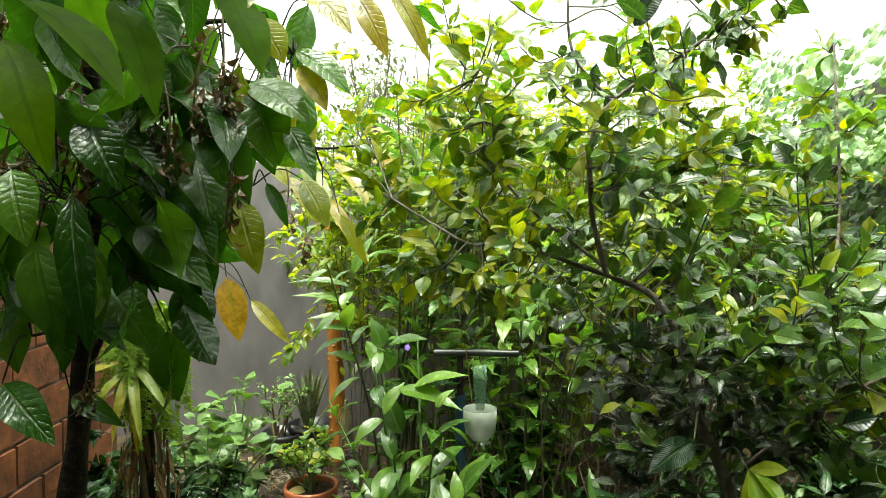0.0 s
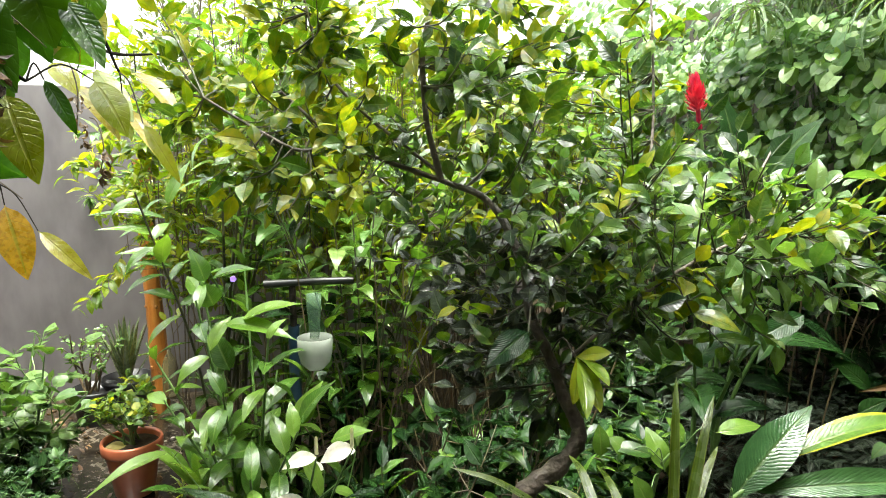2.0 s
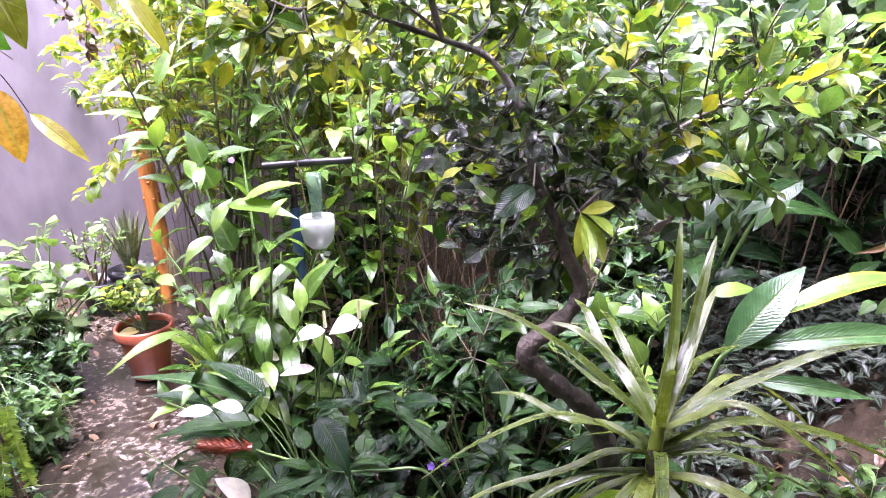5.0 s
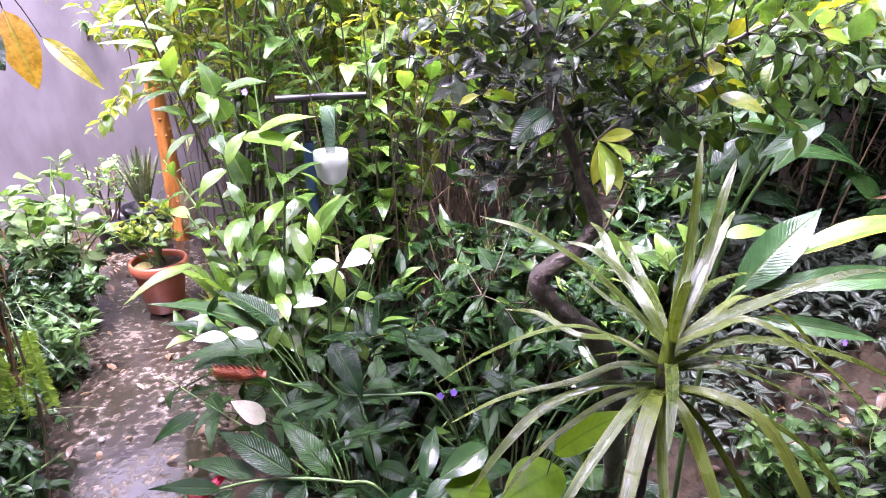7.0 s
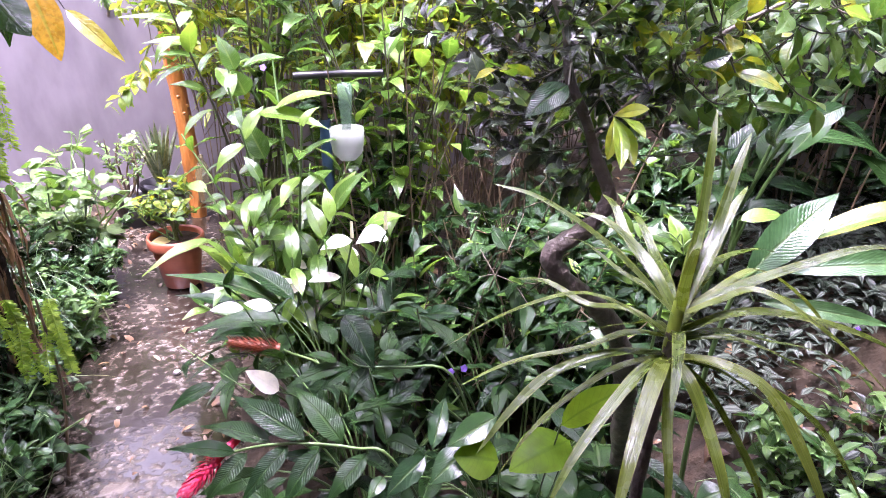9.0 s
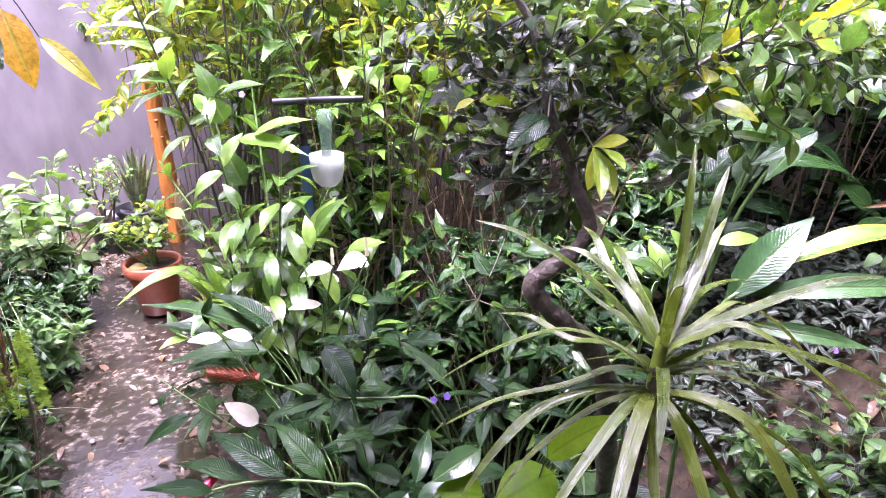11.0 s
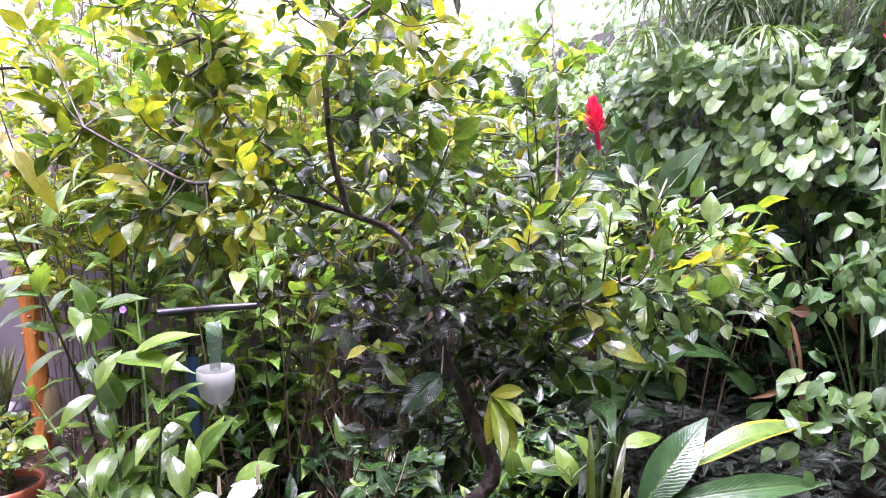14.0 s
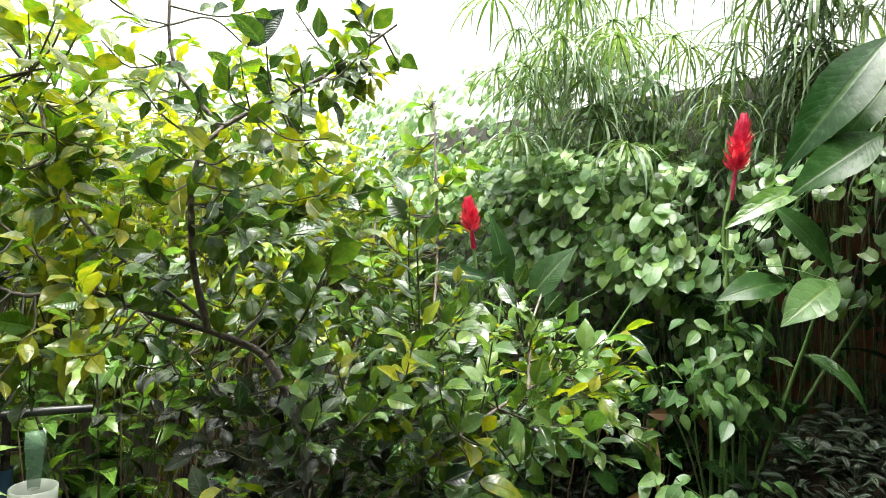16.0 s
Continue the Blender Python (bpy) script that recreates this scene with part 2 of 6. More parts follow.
M_ZEB = leaf_mat("silver_striped_leaf", (0.012, 0.028, 0.014), (0.018, 0.036, 0.018), (0.026, 0.034, 0.022), veins=0.5, rib=(0.03, 0.045, 0.03), rib_amount=0.8, bands=0.65, band_colour=(0.13, 0.165, 0.125), glow=0.08, rough=0.5, wetness=0.08, spec=0.18)
M_EDGE = leaf_mat("yellow_edged_leaf", (0.07, 0.17, 0.03), (0.1, 0.22, 0.04), (0.14, 0.26, 0.05), veins=26, rib=(0.3, 0.36, 0.04), rib_amount=0.2, edge=0.9, edge_colour=(0.42, 0.44, 0.03), glow=0.3, rough=0.2, wetness=0.6, spec=0.35, bump=0.5, quilt=0.2)
M_STRIPE = leaf_mat("pale_striped_leaf", (0.03, 0.095, 0.035), (0.045, 0.125, 0.042), (0.06, 0.15, 0.05), veins=26, rib=(0.2, 0.28, 0.1), rib_amount=0.3, glow=0.2, rough=0.2, wetness=0.6, spec=0.35, bump=0.6, quilt=0.25)
M_SOFT = leaf_mat("soft_round_leaf", (0.08, 0.19, 0.045), (0.13, 0.26, 0.065), (0.2, 0.34, 0.1), veins=7, rib_amount=0.35, glow=0.33, rough=0.45, wetness=0.3)
M_LIME = solid("lime_sheath", (0.16, 0.24, 0.02), (0.28, 0.34, 0.04), 50, 0.35, 0.3, 0.003, 0.3)
M_MOSS = leaf_mat("feathery_fern", (0.17, 0.34, 0.02), (0.25, 0.44, 0.025), (0.36, 0.54, 0.04), veins=3, glow=0.5, rough=0.6, wetness=0.2)
M_DRY = leaf_mat("dry_brown_leaf", (0.07, 0.035, 0.015), (0.16, 0.08, 0.035), (0.3, 0.18, 0.09), veins=8, rib_amount=0.2, glow=0.15, rough=0.6)
M_FAR = leaf_mat("far_tree_leaf", (0.1, 0.14, 0.1), (0.14, 0.19, 0.13), (0.2, 0.25, 0.15), veins=3, glow=0.3, rough=0.6)
M_WHITE = leaf_mat("white_spathe", (0.75, 0.76, 0.7), (0.8, 0.8, 0.75), (0.82, 0.8, 0.68), veins=6, rib=(0.7, 0.75, 0.6), glow=0.35, rough=0.4, bump=0.15)
M_RED = leaf_mat("red_bract", (0.7, 0.015, 0.09), (0.8, 0.025, 0.12), (0.85, 0.07, 0.2), veins=3, rib_amount=0.0, glow=0.35, rough=0.35)
M_RUST = leaf_mat("rusty_bract", (0.16, 0.03, 0.015), (0.26, 0.05, 0.02), (0.33, 0.08, 0.03), veins=3, rib_amount=0.0, glow=0.2, rough=0.5, wetness=0.2)
M_PALEDRY = leaf_mat("pale_dry_leaf", (0.33, 0.27, 0.08), (0.42, 0.35, 0.11), (0.5, 0.42, 0.17), veins=0.5, rib_amount=0.1, glow=0.2, rough=0.6, wetness=0.2)
M_BARK = solid("grey_brown_bark", (0.045, 0.036, 0.028), (0.21, 0.165, 0.13), 48, 0.6, 1.0, 0.014, 0.25)
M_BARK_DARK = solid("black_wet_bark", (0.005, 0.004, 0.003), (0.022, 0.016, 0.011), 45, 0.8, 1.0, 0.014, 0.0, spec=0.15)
M_STEM = solid("green_stem", (0.05, 0.11, 0.025), (0.13, 0.22, 0.06), 40, 0.4, 0.2, 0.003)
M_CANE = solid("brown_cane", (0.04, 0.027, 0.014), (0.14, 0.095, 0.048), 40, 0.5, 0.3, 0.003)
M_POST = solid("orange_peeled_wood", (0.18, 0.055, 0.012), (0.46, 0.17, 0.03), 26, 0.35, 1.0, 0.02, 0.4, (1, 1, 0.22), (0.5, 0.26, 0.09))
M_WALL = solid("grey_render", (0.105, 0.094, 0.097), (0.165, 0.149, 0.153), 7, 0.6, 0.35, 0.008, 0.0, (1, 1, 0.45), (0.21, 0.19, 0.196))
M_BRICK = solid("orange_brick", (0.035, 0.018, 0.01), (0.19, 0.06, 0.024), 14, 0.75, 1.0, 0.01, third=(0.27, 0.1, 0.045))
M_MORTAR = solid("grey_mortar", (0.045, 0.042, 0.034), (0.12, 0.11, 0.09), 40, 0.85, 0.8, 0.006)
M_SOIL = solid("dark_soil", (0.01, 0.0075, 0.005), (0.05, 0.036, 0.022), 18, 0.7, 1.0, 0.03, 0.0, spec=0.1)
M_TWIG = solid("olive_twig", (0.02, 0.02, 0.01), (0.075, 0.065, 0.035), 60, 0.5, 0.4, 0.003)
M_CLAY = solid("terracotta", (0.33, 0.085, 0.04), (0.42, 0.125, 0.06), 25, 0.4, 0.15, 0.004, 0.3)
M_BLACK = solid("black_plastic", (0.012, 0.012, 0.013), (0.025, 0.025, 0.027), 30, 0.35, 0.1, 0.002)
M_BLUE = solid("blue_plastic", (0.006, 0.02, 0.042), (0.014, 0.034, 0.06), 30, 0.4, 0.1, 0.002)
M_STONE = solid("wet_stone", (0.07, 0.06, 0.05), (0.22, 0.2, 0.17), 30, 0.4, 0.6, 0.01, 0.3)
M_PURPLE = solid("purple_petal", (0.2, 0.1, 0.5), (0.35, 0.2, 0.7), 30, 0.5, 0.1, 0.002)


def path_material():
    """Wet worn concrete: mottled, with shallow pools that lie smooth and mirror-like."""
    m, n, l, p = mat("wet_concrete")
    geo = n.new("ShaderNodeNewGeometry")
    a, b, c = (n.new("ShaderNodeTexNoise") for _ in range(3))
    for q, s, d in ((a, 2.2, 3.0), (b, 34.0, 9.0), (c, 120.0, 4.0)):
        q.inputs["Scale"].default_value, q.inputs["Detail"].default_value = s, d
        l.new(geo.outputs["Position"], q.inputs["Vector"])
    f = math_node(n, l, 'ADD', math_node(n, l, 'MULTIPLY', a.outputs[0], 0.45), math_node(n, l, 'MULTIPLY', b.outputs[0], 0.55))
    r = ramp(n, [(0.38, (0.01, 0.0078, 0.0056)), (0.5, (0.03, 0.024, 0.017)), (0.62, (0.1, 0.082, 0.058))])
    l.new(f, r.inputs[0])
    l.new(r.outputs[0], p.inputs["Base Color"])
    g = ramp(n, [(0.49, (0.03,) * 3), (0.6, (0.4,) * 3)])
    l.new(f, g.inputs[0])
    l.new(g.outputs[0], p.inputs["Roughness"])
    bp = n.new("ShaderNodeBump")
    bp.inputs["Distance"].default_value = 0.02
    dry = ramp(n, [(0.46, (0.06,) * 3), (0.6, (0.7,) * 3)])
    l.new(f, dry.inputs[0])
    l.new(dry.outputs[0], bp.inputs["Strength"])
    l.new(math_node(n, l, 'ADD', b.outputs[0], math_node(n, l, 'MULTIPLY', c.outputs[0], 0.35)), bp.inputs["Height"])
    l.new(bp.outputs[0], p.inputs["Normal"])
    p.inputs["IOR"].default_value = 1.5
    return m


M_PATH = path_material()


def plastic_material(name, colour, alpha):
    m, n, l, p = mat(name)
    nz = n.new("ShaderNodeTexNoise")
    nz.inputs["Scale"].default_value = 4.0
    r = ramp(n, [(0.3, colour), (0.7, tuple(min(1, c * 1.15) for c in colour))])
    l.new(nz.outputs[0], r.inputs[0])
    l.new(r.outputs[0], p.inputs["Base Color"])
    p.inputs["Roughness"].default_value, p.inputs["IOR"].default_value = 0.4, 1.45
    tr = n.new("ShaderNodeBsdfTransparent")
    mx = n.new("ShaderNodeMixShader")
    mx.inputs[0].default_value = alpha
    l.new(tr.outputs[0], mx.inputs[1])
    l.new(p.outputs[0], mx.inputs[2])
    l.new(mx.outputs[0], n["Material Output"].inputs[0])
    return m


M_BOTTLE = plastic_material("cloudy_plastic", (0.2, 0.225, 0.19), 0.6)
M_BOTTLE_G = plastic_material("green_plastic", (0.08, 0.15, 0.09), 0.5)
M_BOTTLE_B = plastic_material("amber_plastic", (0.2, 0.17, 0.08), 0.6)


# ---- mesh tools ----
R = random.Random(7)


def mesh(name, V, F, UV=None, smooth=True):
    me = bpy.data.meshes.new(name)
    V, F = np.asarray(V, dtype=np.float32), np.asarray(F, dtype=np.int32)
    me.vertices.add(len(V))
    me.vertices.foreach_set("co", V.ravel())
    me.loops.add(F.size)
    me.loops.foreach_set("vertex_index", F.ravel())
    me.polygons.add(len(F))
    me.polygons.foreach_set("loop_start", np.arange(0, F.size, F.shape[1], dtype=np.int32))
    if UV is not None:
        layer = me.uv_layers.new(name="UVMap")
        layer.data.foreach_set("uv", np.asarray(UV, dtype=np.float32)[F.ravel()].ravel())
    me.polygons.foreach_set("use_smooth", np.full(len(F), smooth))
    me.update()
    return me


def thing(name, base, label, category, group="", kind=""):
    ob = new(name)
    ob.location = base
    ob.empty_display_size = 0.05
    return tagged(ob, label, category, group, kind)


def root_of(ob):
    p = Vector()
    while ob:
        p += ob.location
        ob = ob.parent
    return p


def part(name, data, material, parent, label="", m=None, kind=""):
    """Links mesh data, made in world places (or placed by m), as a part of a thing or of another part."""
    if isinstance(data, tuple):
        data = mesh(name, *data)
    if not data.materials:
        data.materials.append(material)
    ob = new(name, data)
    ob.parent = parent
    ob.matrix_basis = Matrix.Translation(-root_of(parent)) @ (m or Matrix())
    return tagged(ob, label, kind=kind)


def spline(pts, n=6):
    """A smooth line through the points, n steps between two of them."""
    P = [Vector(p) for p in pts]
    P = [P[0] * 2 - P[1]] + P + [P[-1] * 2 - P[-2]]
    out = []
    for i in range(1, len(P) - 2):
        a, b, c, d = P[i - 1:i + 3]
        for k in range(n):
            t = k / n
            out.append(0.5 * (2 * b + (c - a) * t + (2 * a - 5 * b + 4 * c - d) * t * t + (3 * b - a - 3 * c + d) * t ** 3))
    out.append(P[-2])
    return out


def tube(pts, r0, r1, sides=6, knob=0.0, seed=0):
    """A tapered round stem along a line: vertices, quads and uv."""
    rg = random.Random(seed)
    V, F, UV = [], [], []
    n = len(pts)
    for i, p in enumerate(pts):
        d = (pts[min(i + 1, n - 1)] - pts[max(i - 1, 0)])
        d = d.normalized() if d.length > 1e-9 else Vector((0, 0, 1))
        x = d.orthogonal() if i == 0 else (x - d * x.dot(d))
        x.normalize()
        y = d.cross(x)
        r = r0 + (r1 - r0) * i / max(1, n - 1)
        r *= 1 + knob * rg.uniform(-1, 1)
        for k in range(sides):
            a = 2 * math.pi * k / sides
            V.append(p + x * (r * math.cos(a)) + y * (r * math.sin(a)))
            UV.append((k / sides, i / max(1, n - 1)))
        if i:
            o = (i - 1) * sides
            for k in range(sides):
                F.append((o + k, o + (k + 1) % sides, o + sides + (k + 1) % sides, o + sides + k))
    return [tuple(v) for v in V], F, UV


def joined(pieces):
    V, F, UV, o = [], [], [], 0
    for v, f, uv in pieces:
        V.append(np.asarray(v, dtype=np.float32).reshape(-1, 3))
        F.append(np.asarray(f, dtype=np.int32) + o)
        UV.append(np.asarray(uv, dtype=np.float32))
        o += len(v)
    return np.concatenate(V), np.concatenate(F), np.concatenate(UV)


def leaf(L, W, seg=5, c=1, shape="ovate", fold=0.25, droop=0.5, wave=0.0, stalk=0.0, seed=0, teeth=0.0):
    """A blade from the origin along +Y, face up: folded on its midrib, bent down by droop (radians), its rim waved."""
    rg = random.Random(seed)
    ph = rg.uniform(0, 6)
    V, F, UV = [], [], []
    y = z = 0.0
    rows = []
    if stalk:
        rows.append((0.0, 0.0, 0.03, 0.0))
    for i in range(seg + 1):
        v = i / seg
        if shape == "ovate":
            w = math.sin(math.pi * v ** 0.78) ** 0.85 if 0 < v < 1 else 0.03
        elif shape == "ellipse":
            w = math.sin(math.pi * v ** 0.88) ** 0.95 * (1 - 0.25 * v ** 5) if 0 < v < 1 else 0.03
        elif shape == "lance":
            w = math.sin(math.pi * v ** 0.66) * (1 - 0.35 * v ** 3) if 0 < v < 1 else 0.03
        elif shape == "obovate":
            w = math.sin(math.pi * v ** 1.35) ** 0.8 if 0 < v < 1 else 0.04
        elif shape == "blade":
            w = min(1.0, 0.55 + 1.2 * v) * (1 - v ** 2.2) ** 0.8 if v < 1 else 0.02
        elif shape == "heart":
            w = (0.62 + 0.9 * v) * (1 - v) ** 0.62 * 1.28 if v < 1 else 0.02
        else:
            w = 1.0
        rows.append((stalk + v * (L - stalk), v, max(w, 0.03), 1.0))
    last = None
    for s, v, w, on in rows:
        if last is not None:
            a = -droop * (s / L) + 0.0
            ds = s - last
            y += ds * math.cos(a)
            z += ds * math.sin(a)
        last = s
        for j in range(-c, c + 1):
            u = j / c
            hw = w * W / 2 * (1 + teeth * (0.5 if len(rows) and int(s / L * 40) % 2 else -0.5) * (abs(u) == 1))
            back = -0.16 * L * abs(u) ** 2 if (shape == "heart" and v == 0) else 0.0
            zz = z + fold * abs(u) * hw + wave * W * math.sin(v * 11 + ph + (1.3 if u > 0 else 0)) * abs(u) ** 2 * on
            V.append((u * hw, y + back, zz))
            UV.append(((u + 1) / 2, v))
    k = 2 * c + 1
    for i in range(len(rows) - 1):
        for j in range(k - 1):
            F.append((i * k + j, i * k + j + 1, (i + 1) * k + j + 1, (i + 1) * k + j))
    return np.array(V, dtype=np.float32), np.array(F, dtype=np.int32), np.array(UV, dtype=np.float32)


def aim(pos, d, up=(0, 0, 1), roll=0.0, s=1.0):
    """A pose whose +Y runs along d with its face towards up."""
    d = Vector(d).normalized()
    x = d.cross(Vector(up))
    if x.length < 1e-4:
        x = d.orthogonal()
    x.normalize()
    z = x.cross(d)
    m = Matrix((x, d, z)).transposed().to_4x4()
    return Matrix.Translation(pos) @ m @ Matrix.Rotation(roll, 4, 'Y') @ Matrix.Diagonal((s, s, s, 1))


def foliage(parent, items, tpl, material, most=120, name="leaf", rest="foliage", label=""):
    """Leaves of a thing: the first ones as parts on shared meshes, the others joined into one part."""
    shared = {}
    for m, k in items[:most]:
        if k not in shared:
            shared[k] = mesh(name, *tpl[k])
            shared[k].materials.append(material)
        ob = new(name, shared[k])
        ob.parent = parent
        ob.matrix_basis = Matrix.Translation(-root_of(parent)) @ m
        if label:
            tagged(ob, label)
    more = items[most:]
    if more:
        pieces = []
        for m, k in more:
            v, f, uv = tpl[k]
            a = np.array(m, dtype=np.float32)
            pieces.append((v @ a[:3, :3].T + a[:3, 3], f, uv))
        part(rest, joined(pieces), material, parent, label, kind="stuff")


def rv(r, a=1.0):
    return Vector((r.uniform(-a, a), r.uniform(-a, a), r.uniform(-a, a)))


def box(x0, y0, z0, x1, y1, z1):
    V = [(x, y, z) for z in (z0, z1) for y in (y0, y1) for x in (x0, x1)]
    F = [(0, 2, 3, 1), (4, 5, 7, 6), (0, 1, 5, 4), (2, 6, 7, 3), (0, 4, 6, 2), (1, 3, 7, 5)]
    return V, F, [(0, 0)] * 8


def lathe(profile, at, sides=28):
    """A round thing turned from (radius, height) pairs."""
    V, F, UV = [], [], []
    for i, (r, h) in enumerate(profile):
        for k in range(sides):
            a = 2 * math.pi * k / sides
            V.append((at[0] + r * math.cos(a), at[1] + r * math.sin(a), at[2] + h))
            UV.append((k / sides, i / len(profile)))
    for i in range(len(profile) - 1):
        for k in range(sides):
            o, q = i * sides + k, i * sides + (k + 1) % sides
            F.append((o, q, q + sides, o + sides))
    return V, F, UV


def slab(name, V, F, material, label, smooth=False, UV=None):
    ob = new(name, mesh(name, V, F, UV, smooth))
    ob.data.materials.append(material)
    return tagged(ob, label, kind="structure")


# ---- where the boldest leaves hang: foot, tip, width ----
NEAR_A = [(-0.52, 0.8, 1.99, -0.36, 0.73, 1.86, 0.076),
     (-0.44, 0.87, 2.01, -0.36, 0.81, 1.85, 0.062),
     (-0.59, 0.87, 1.96, -0.5, 0.81, 1.78, 0.069),
     (-0.31, 0.92, 2.04, -0.24, 0.86, 1.91, 0.07),
     (-0.58, 1.0, 1.76, -0.53, 0.94, 1.52, 0.054),
     (-0.35, 1.17, 1.96, -0.23, 1.11, 1.88, 0.075),
     (-0.34, 1.17, 1.95, -0.29, 1.13, 1.81, 0.093),
     (-0.28, 1.16, 1.88, -0.22, 1.1, 1.78, 0.048),
     (-0.47, 1.12, 1.95, -0.34, 1.06, 1.84, 0.057),
     (-0.41, 1.11, 1.9, -0.32, 1.05, 1.74, 0.088),
     (-0.49, 1.2, 1.7, -0.41, 1.15, 1.63, 0.065),
     (-0.53, 1.1, 1.7, -0.38, 1.04, 1.6, 0.078)]
NEAR_B = [(-0.51, 1.29, 1.59, -0.51, 1.24, 1.46, 0.072),
     (-0.63, 1.19, 1.59, -0.52, 1.14, 1.47, 0.081),
     (-0.64, 1.0, 1.68, -0.59, 0.97, 1.52, 0.07),
     (-0.39, 1.41, 1.79, -0.34, 1.4, 1.69, 0.032),
     (-0.26, 1.14, 2.01, -0.16, 1.11, 1.93, 0.055),
     (-0.56, 1.01, 1.88, -0.48, 0.95, 1.76, 0.073),
     (-0.64, 0.95, 1.79, -0.59, 0.9, 1.68, 0.066),
     (-0.56, 1.16, 1.9, -0.48, 1.1, 1.77, 0.07),
     (-0.5, 1.16, 1.8, -0.45, 1.12, 1.68, 0.08),
     (-0.74, 1.1, 1.62, -0.65, 1.04, 1.55, 0.057),
     (-0.66, 0.94, 1.47, -0.55, 0.88, 1.4, 0.057),
     (-0.7, 1.18, 1.38, -0.58, 1.13, 1.34, 0.042)]
NEAR_Y = [(-0.29, 1.02, 2.03, -0.25, 1.02, 1.96, 0.055),
     (-0.21, 0.97, 2.06, -0.13, 0.92, 1.98, 0.051),
     (-0.13, 0.97, 2.05, -0.08, 0.94, 1.95, 0.04),
     (-0.08, 0.97, 2.06, -0.02, 0.96, 1.95, 0.032),
     (-0.33, 1.51, 1.8, -0.27, 1.48, 1.69, 0.066),
     (-0.4, 1.25, 1.75, -0.35, 1.2, 1.61, 0.07),
     (-0.68, 1.99, 1.52, -0.64, 1.98, 1.32, 0.092),
     (-0.6, 1.97, 1.45, -0.47, 1.93, 1.32, 0.045),
     (-0.25, 1.12, 1.98, -0.2, 1.11, 1.9, 0.049),
     (-0.26, 1.6, 1.72, -0.19, 1.59, 1.59, 0.035)]
NEAR_Y2 = [(-0.48, 1.93, 1.83, -0.35, 1.8, 1.69, 0.065),
     (-0.42, 1.92, 1.87, -0.32, 1.79, 1.69, 0.07),
     (-0.35, 1.87, 1.77, -0.23, 1.75, 1.61, 0.041),
     (-0.35, 2.06, 1.88, -0.22, 1.93, 1.74, 0.059),
     (-0.28, 2.15, 1.91, -0.13, 2.09, 1.82, 0.064),
     (-0.2, 2.13, 1.92, -0.15, 2.08, 1.78, 0.054),
     (-0.51, 1.89, 1.88, -0.45, 1.86, 1.8, 0.066)]
EDGE_LEAF = [(1.104, 1.2, 0.943, 1.537, 1.158, 1.028, 0.073)]
STRIPE_LEAF = [(0.979, 1.187, 0.874, 1.226, 1.225, 1.062, 0.098),
     (1.031, 1.192, 0.886, 1.488, 1.073, 0.907, 0.065),
     (1.004, 1.167, 0.823, 1.289, 1.034, 0.792, 0.043)]
BED_GINGER = [(0.95, 1.388, 0.849, 0.941, 1.465, 0.938, 0.063),
     (0.928, 1.404, 0.886, 0.809, 1.452, 0.907, 0.045),
     (0.802, 1.449, 0.88, 0.802, 1.466, 0.959, 0.048),
     (1.001, 1.386, 0.922, 0.965, 1.412, 0.983, 0.048),
     (1.078, 1.363, 0.949, 1.217, 1.368, 0.953, 0.049),
     (0.851, 1.307, 0.813, 0.827, 1.331, 0.882, 0.055),
     (0.863, 1.429, 0.891, 0.825, 1.451, 0.928, 0.053)]
RGING_A = [(1.51, 1.74, 1.58, 1.59, 1.62, 1.76, 0.117),
     (1.4, 1.75, 1.6, 1.32, 1.75, 1.85, 0.096),
     (1.38, 1.77, 1.63, 1.08, 1.98, 1.65, 0.052),
     (1.63, 1.58, 1.34, 1.75, 1.44, 1.25, 0.088),
     (1.47, 1.56, 1.18, 1.37, 1.57, 1.04, 0.07),
     (1.78, 1.61, 1.46, 1.82, 1.45, 1.37, 0.076),
     (2.04, 1.67, 1.68, 2.37, 1.44, 1.68, 0.085)]
RGING_B = [(2.025, 0.913, 2.389, 1.738, 1.04, 1.995, 0.145),
     (1.957, 0.89, 2.107, 1.705, 1.0, 1.924, 0.119),
     (1.765, 1.079, 1.904, 1.86, 0.946, 1.732, 0.095),
     (2.071, 0.938, 2.262, 1.907, 0.985, 2.071, 0.094),
     (2.013, 1.143, 1.683, 1.791, 1.235, 1.624, 0.102),
     (2.1, 1.39, 1.62, 2.24, 1.29, 1.69, 0.07)]
RGING_C = [(1.788, 1.003, 1.946, 1.524, 1.062, 1.831, 0.067),
     (1.807, 0.921, 1.704, 1.597, 0.942, 1.599, 0.105)]
CITRUS_F = [(0.63, 0.89, 1.41, 0.68, 0.84, 1.39, 0.036),
     (0.62, 0.98, 1.43, 0.66, 0.92, 1.44, 0.042),
     (0.73, 0.97, 1.34, 0.81, 0.94, 1.33, 0.02),
     (0.08, 1.31, 1.88, 0.03, 1.32, 1.92, 0.044),
     (0.08, 1.31, 1.88, 0.17, 1.25, 1.92, 0.03)]
CITRUS_DARK = [(0.355, 0.884, 1.402, 0.285, 0.861, 1.365, 0.042),
     (0.37, 1.26, 2.08, 0.42, 1.23, 2.15, 0.049),
     (0.42, 1.25, 1.99, 0.49, 1.18, 1.96, 0.035)]
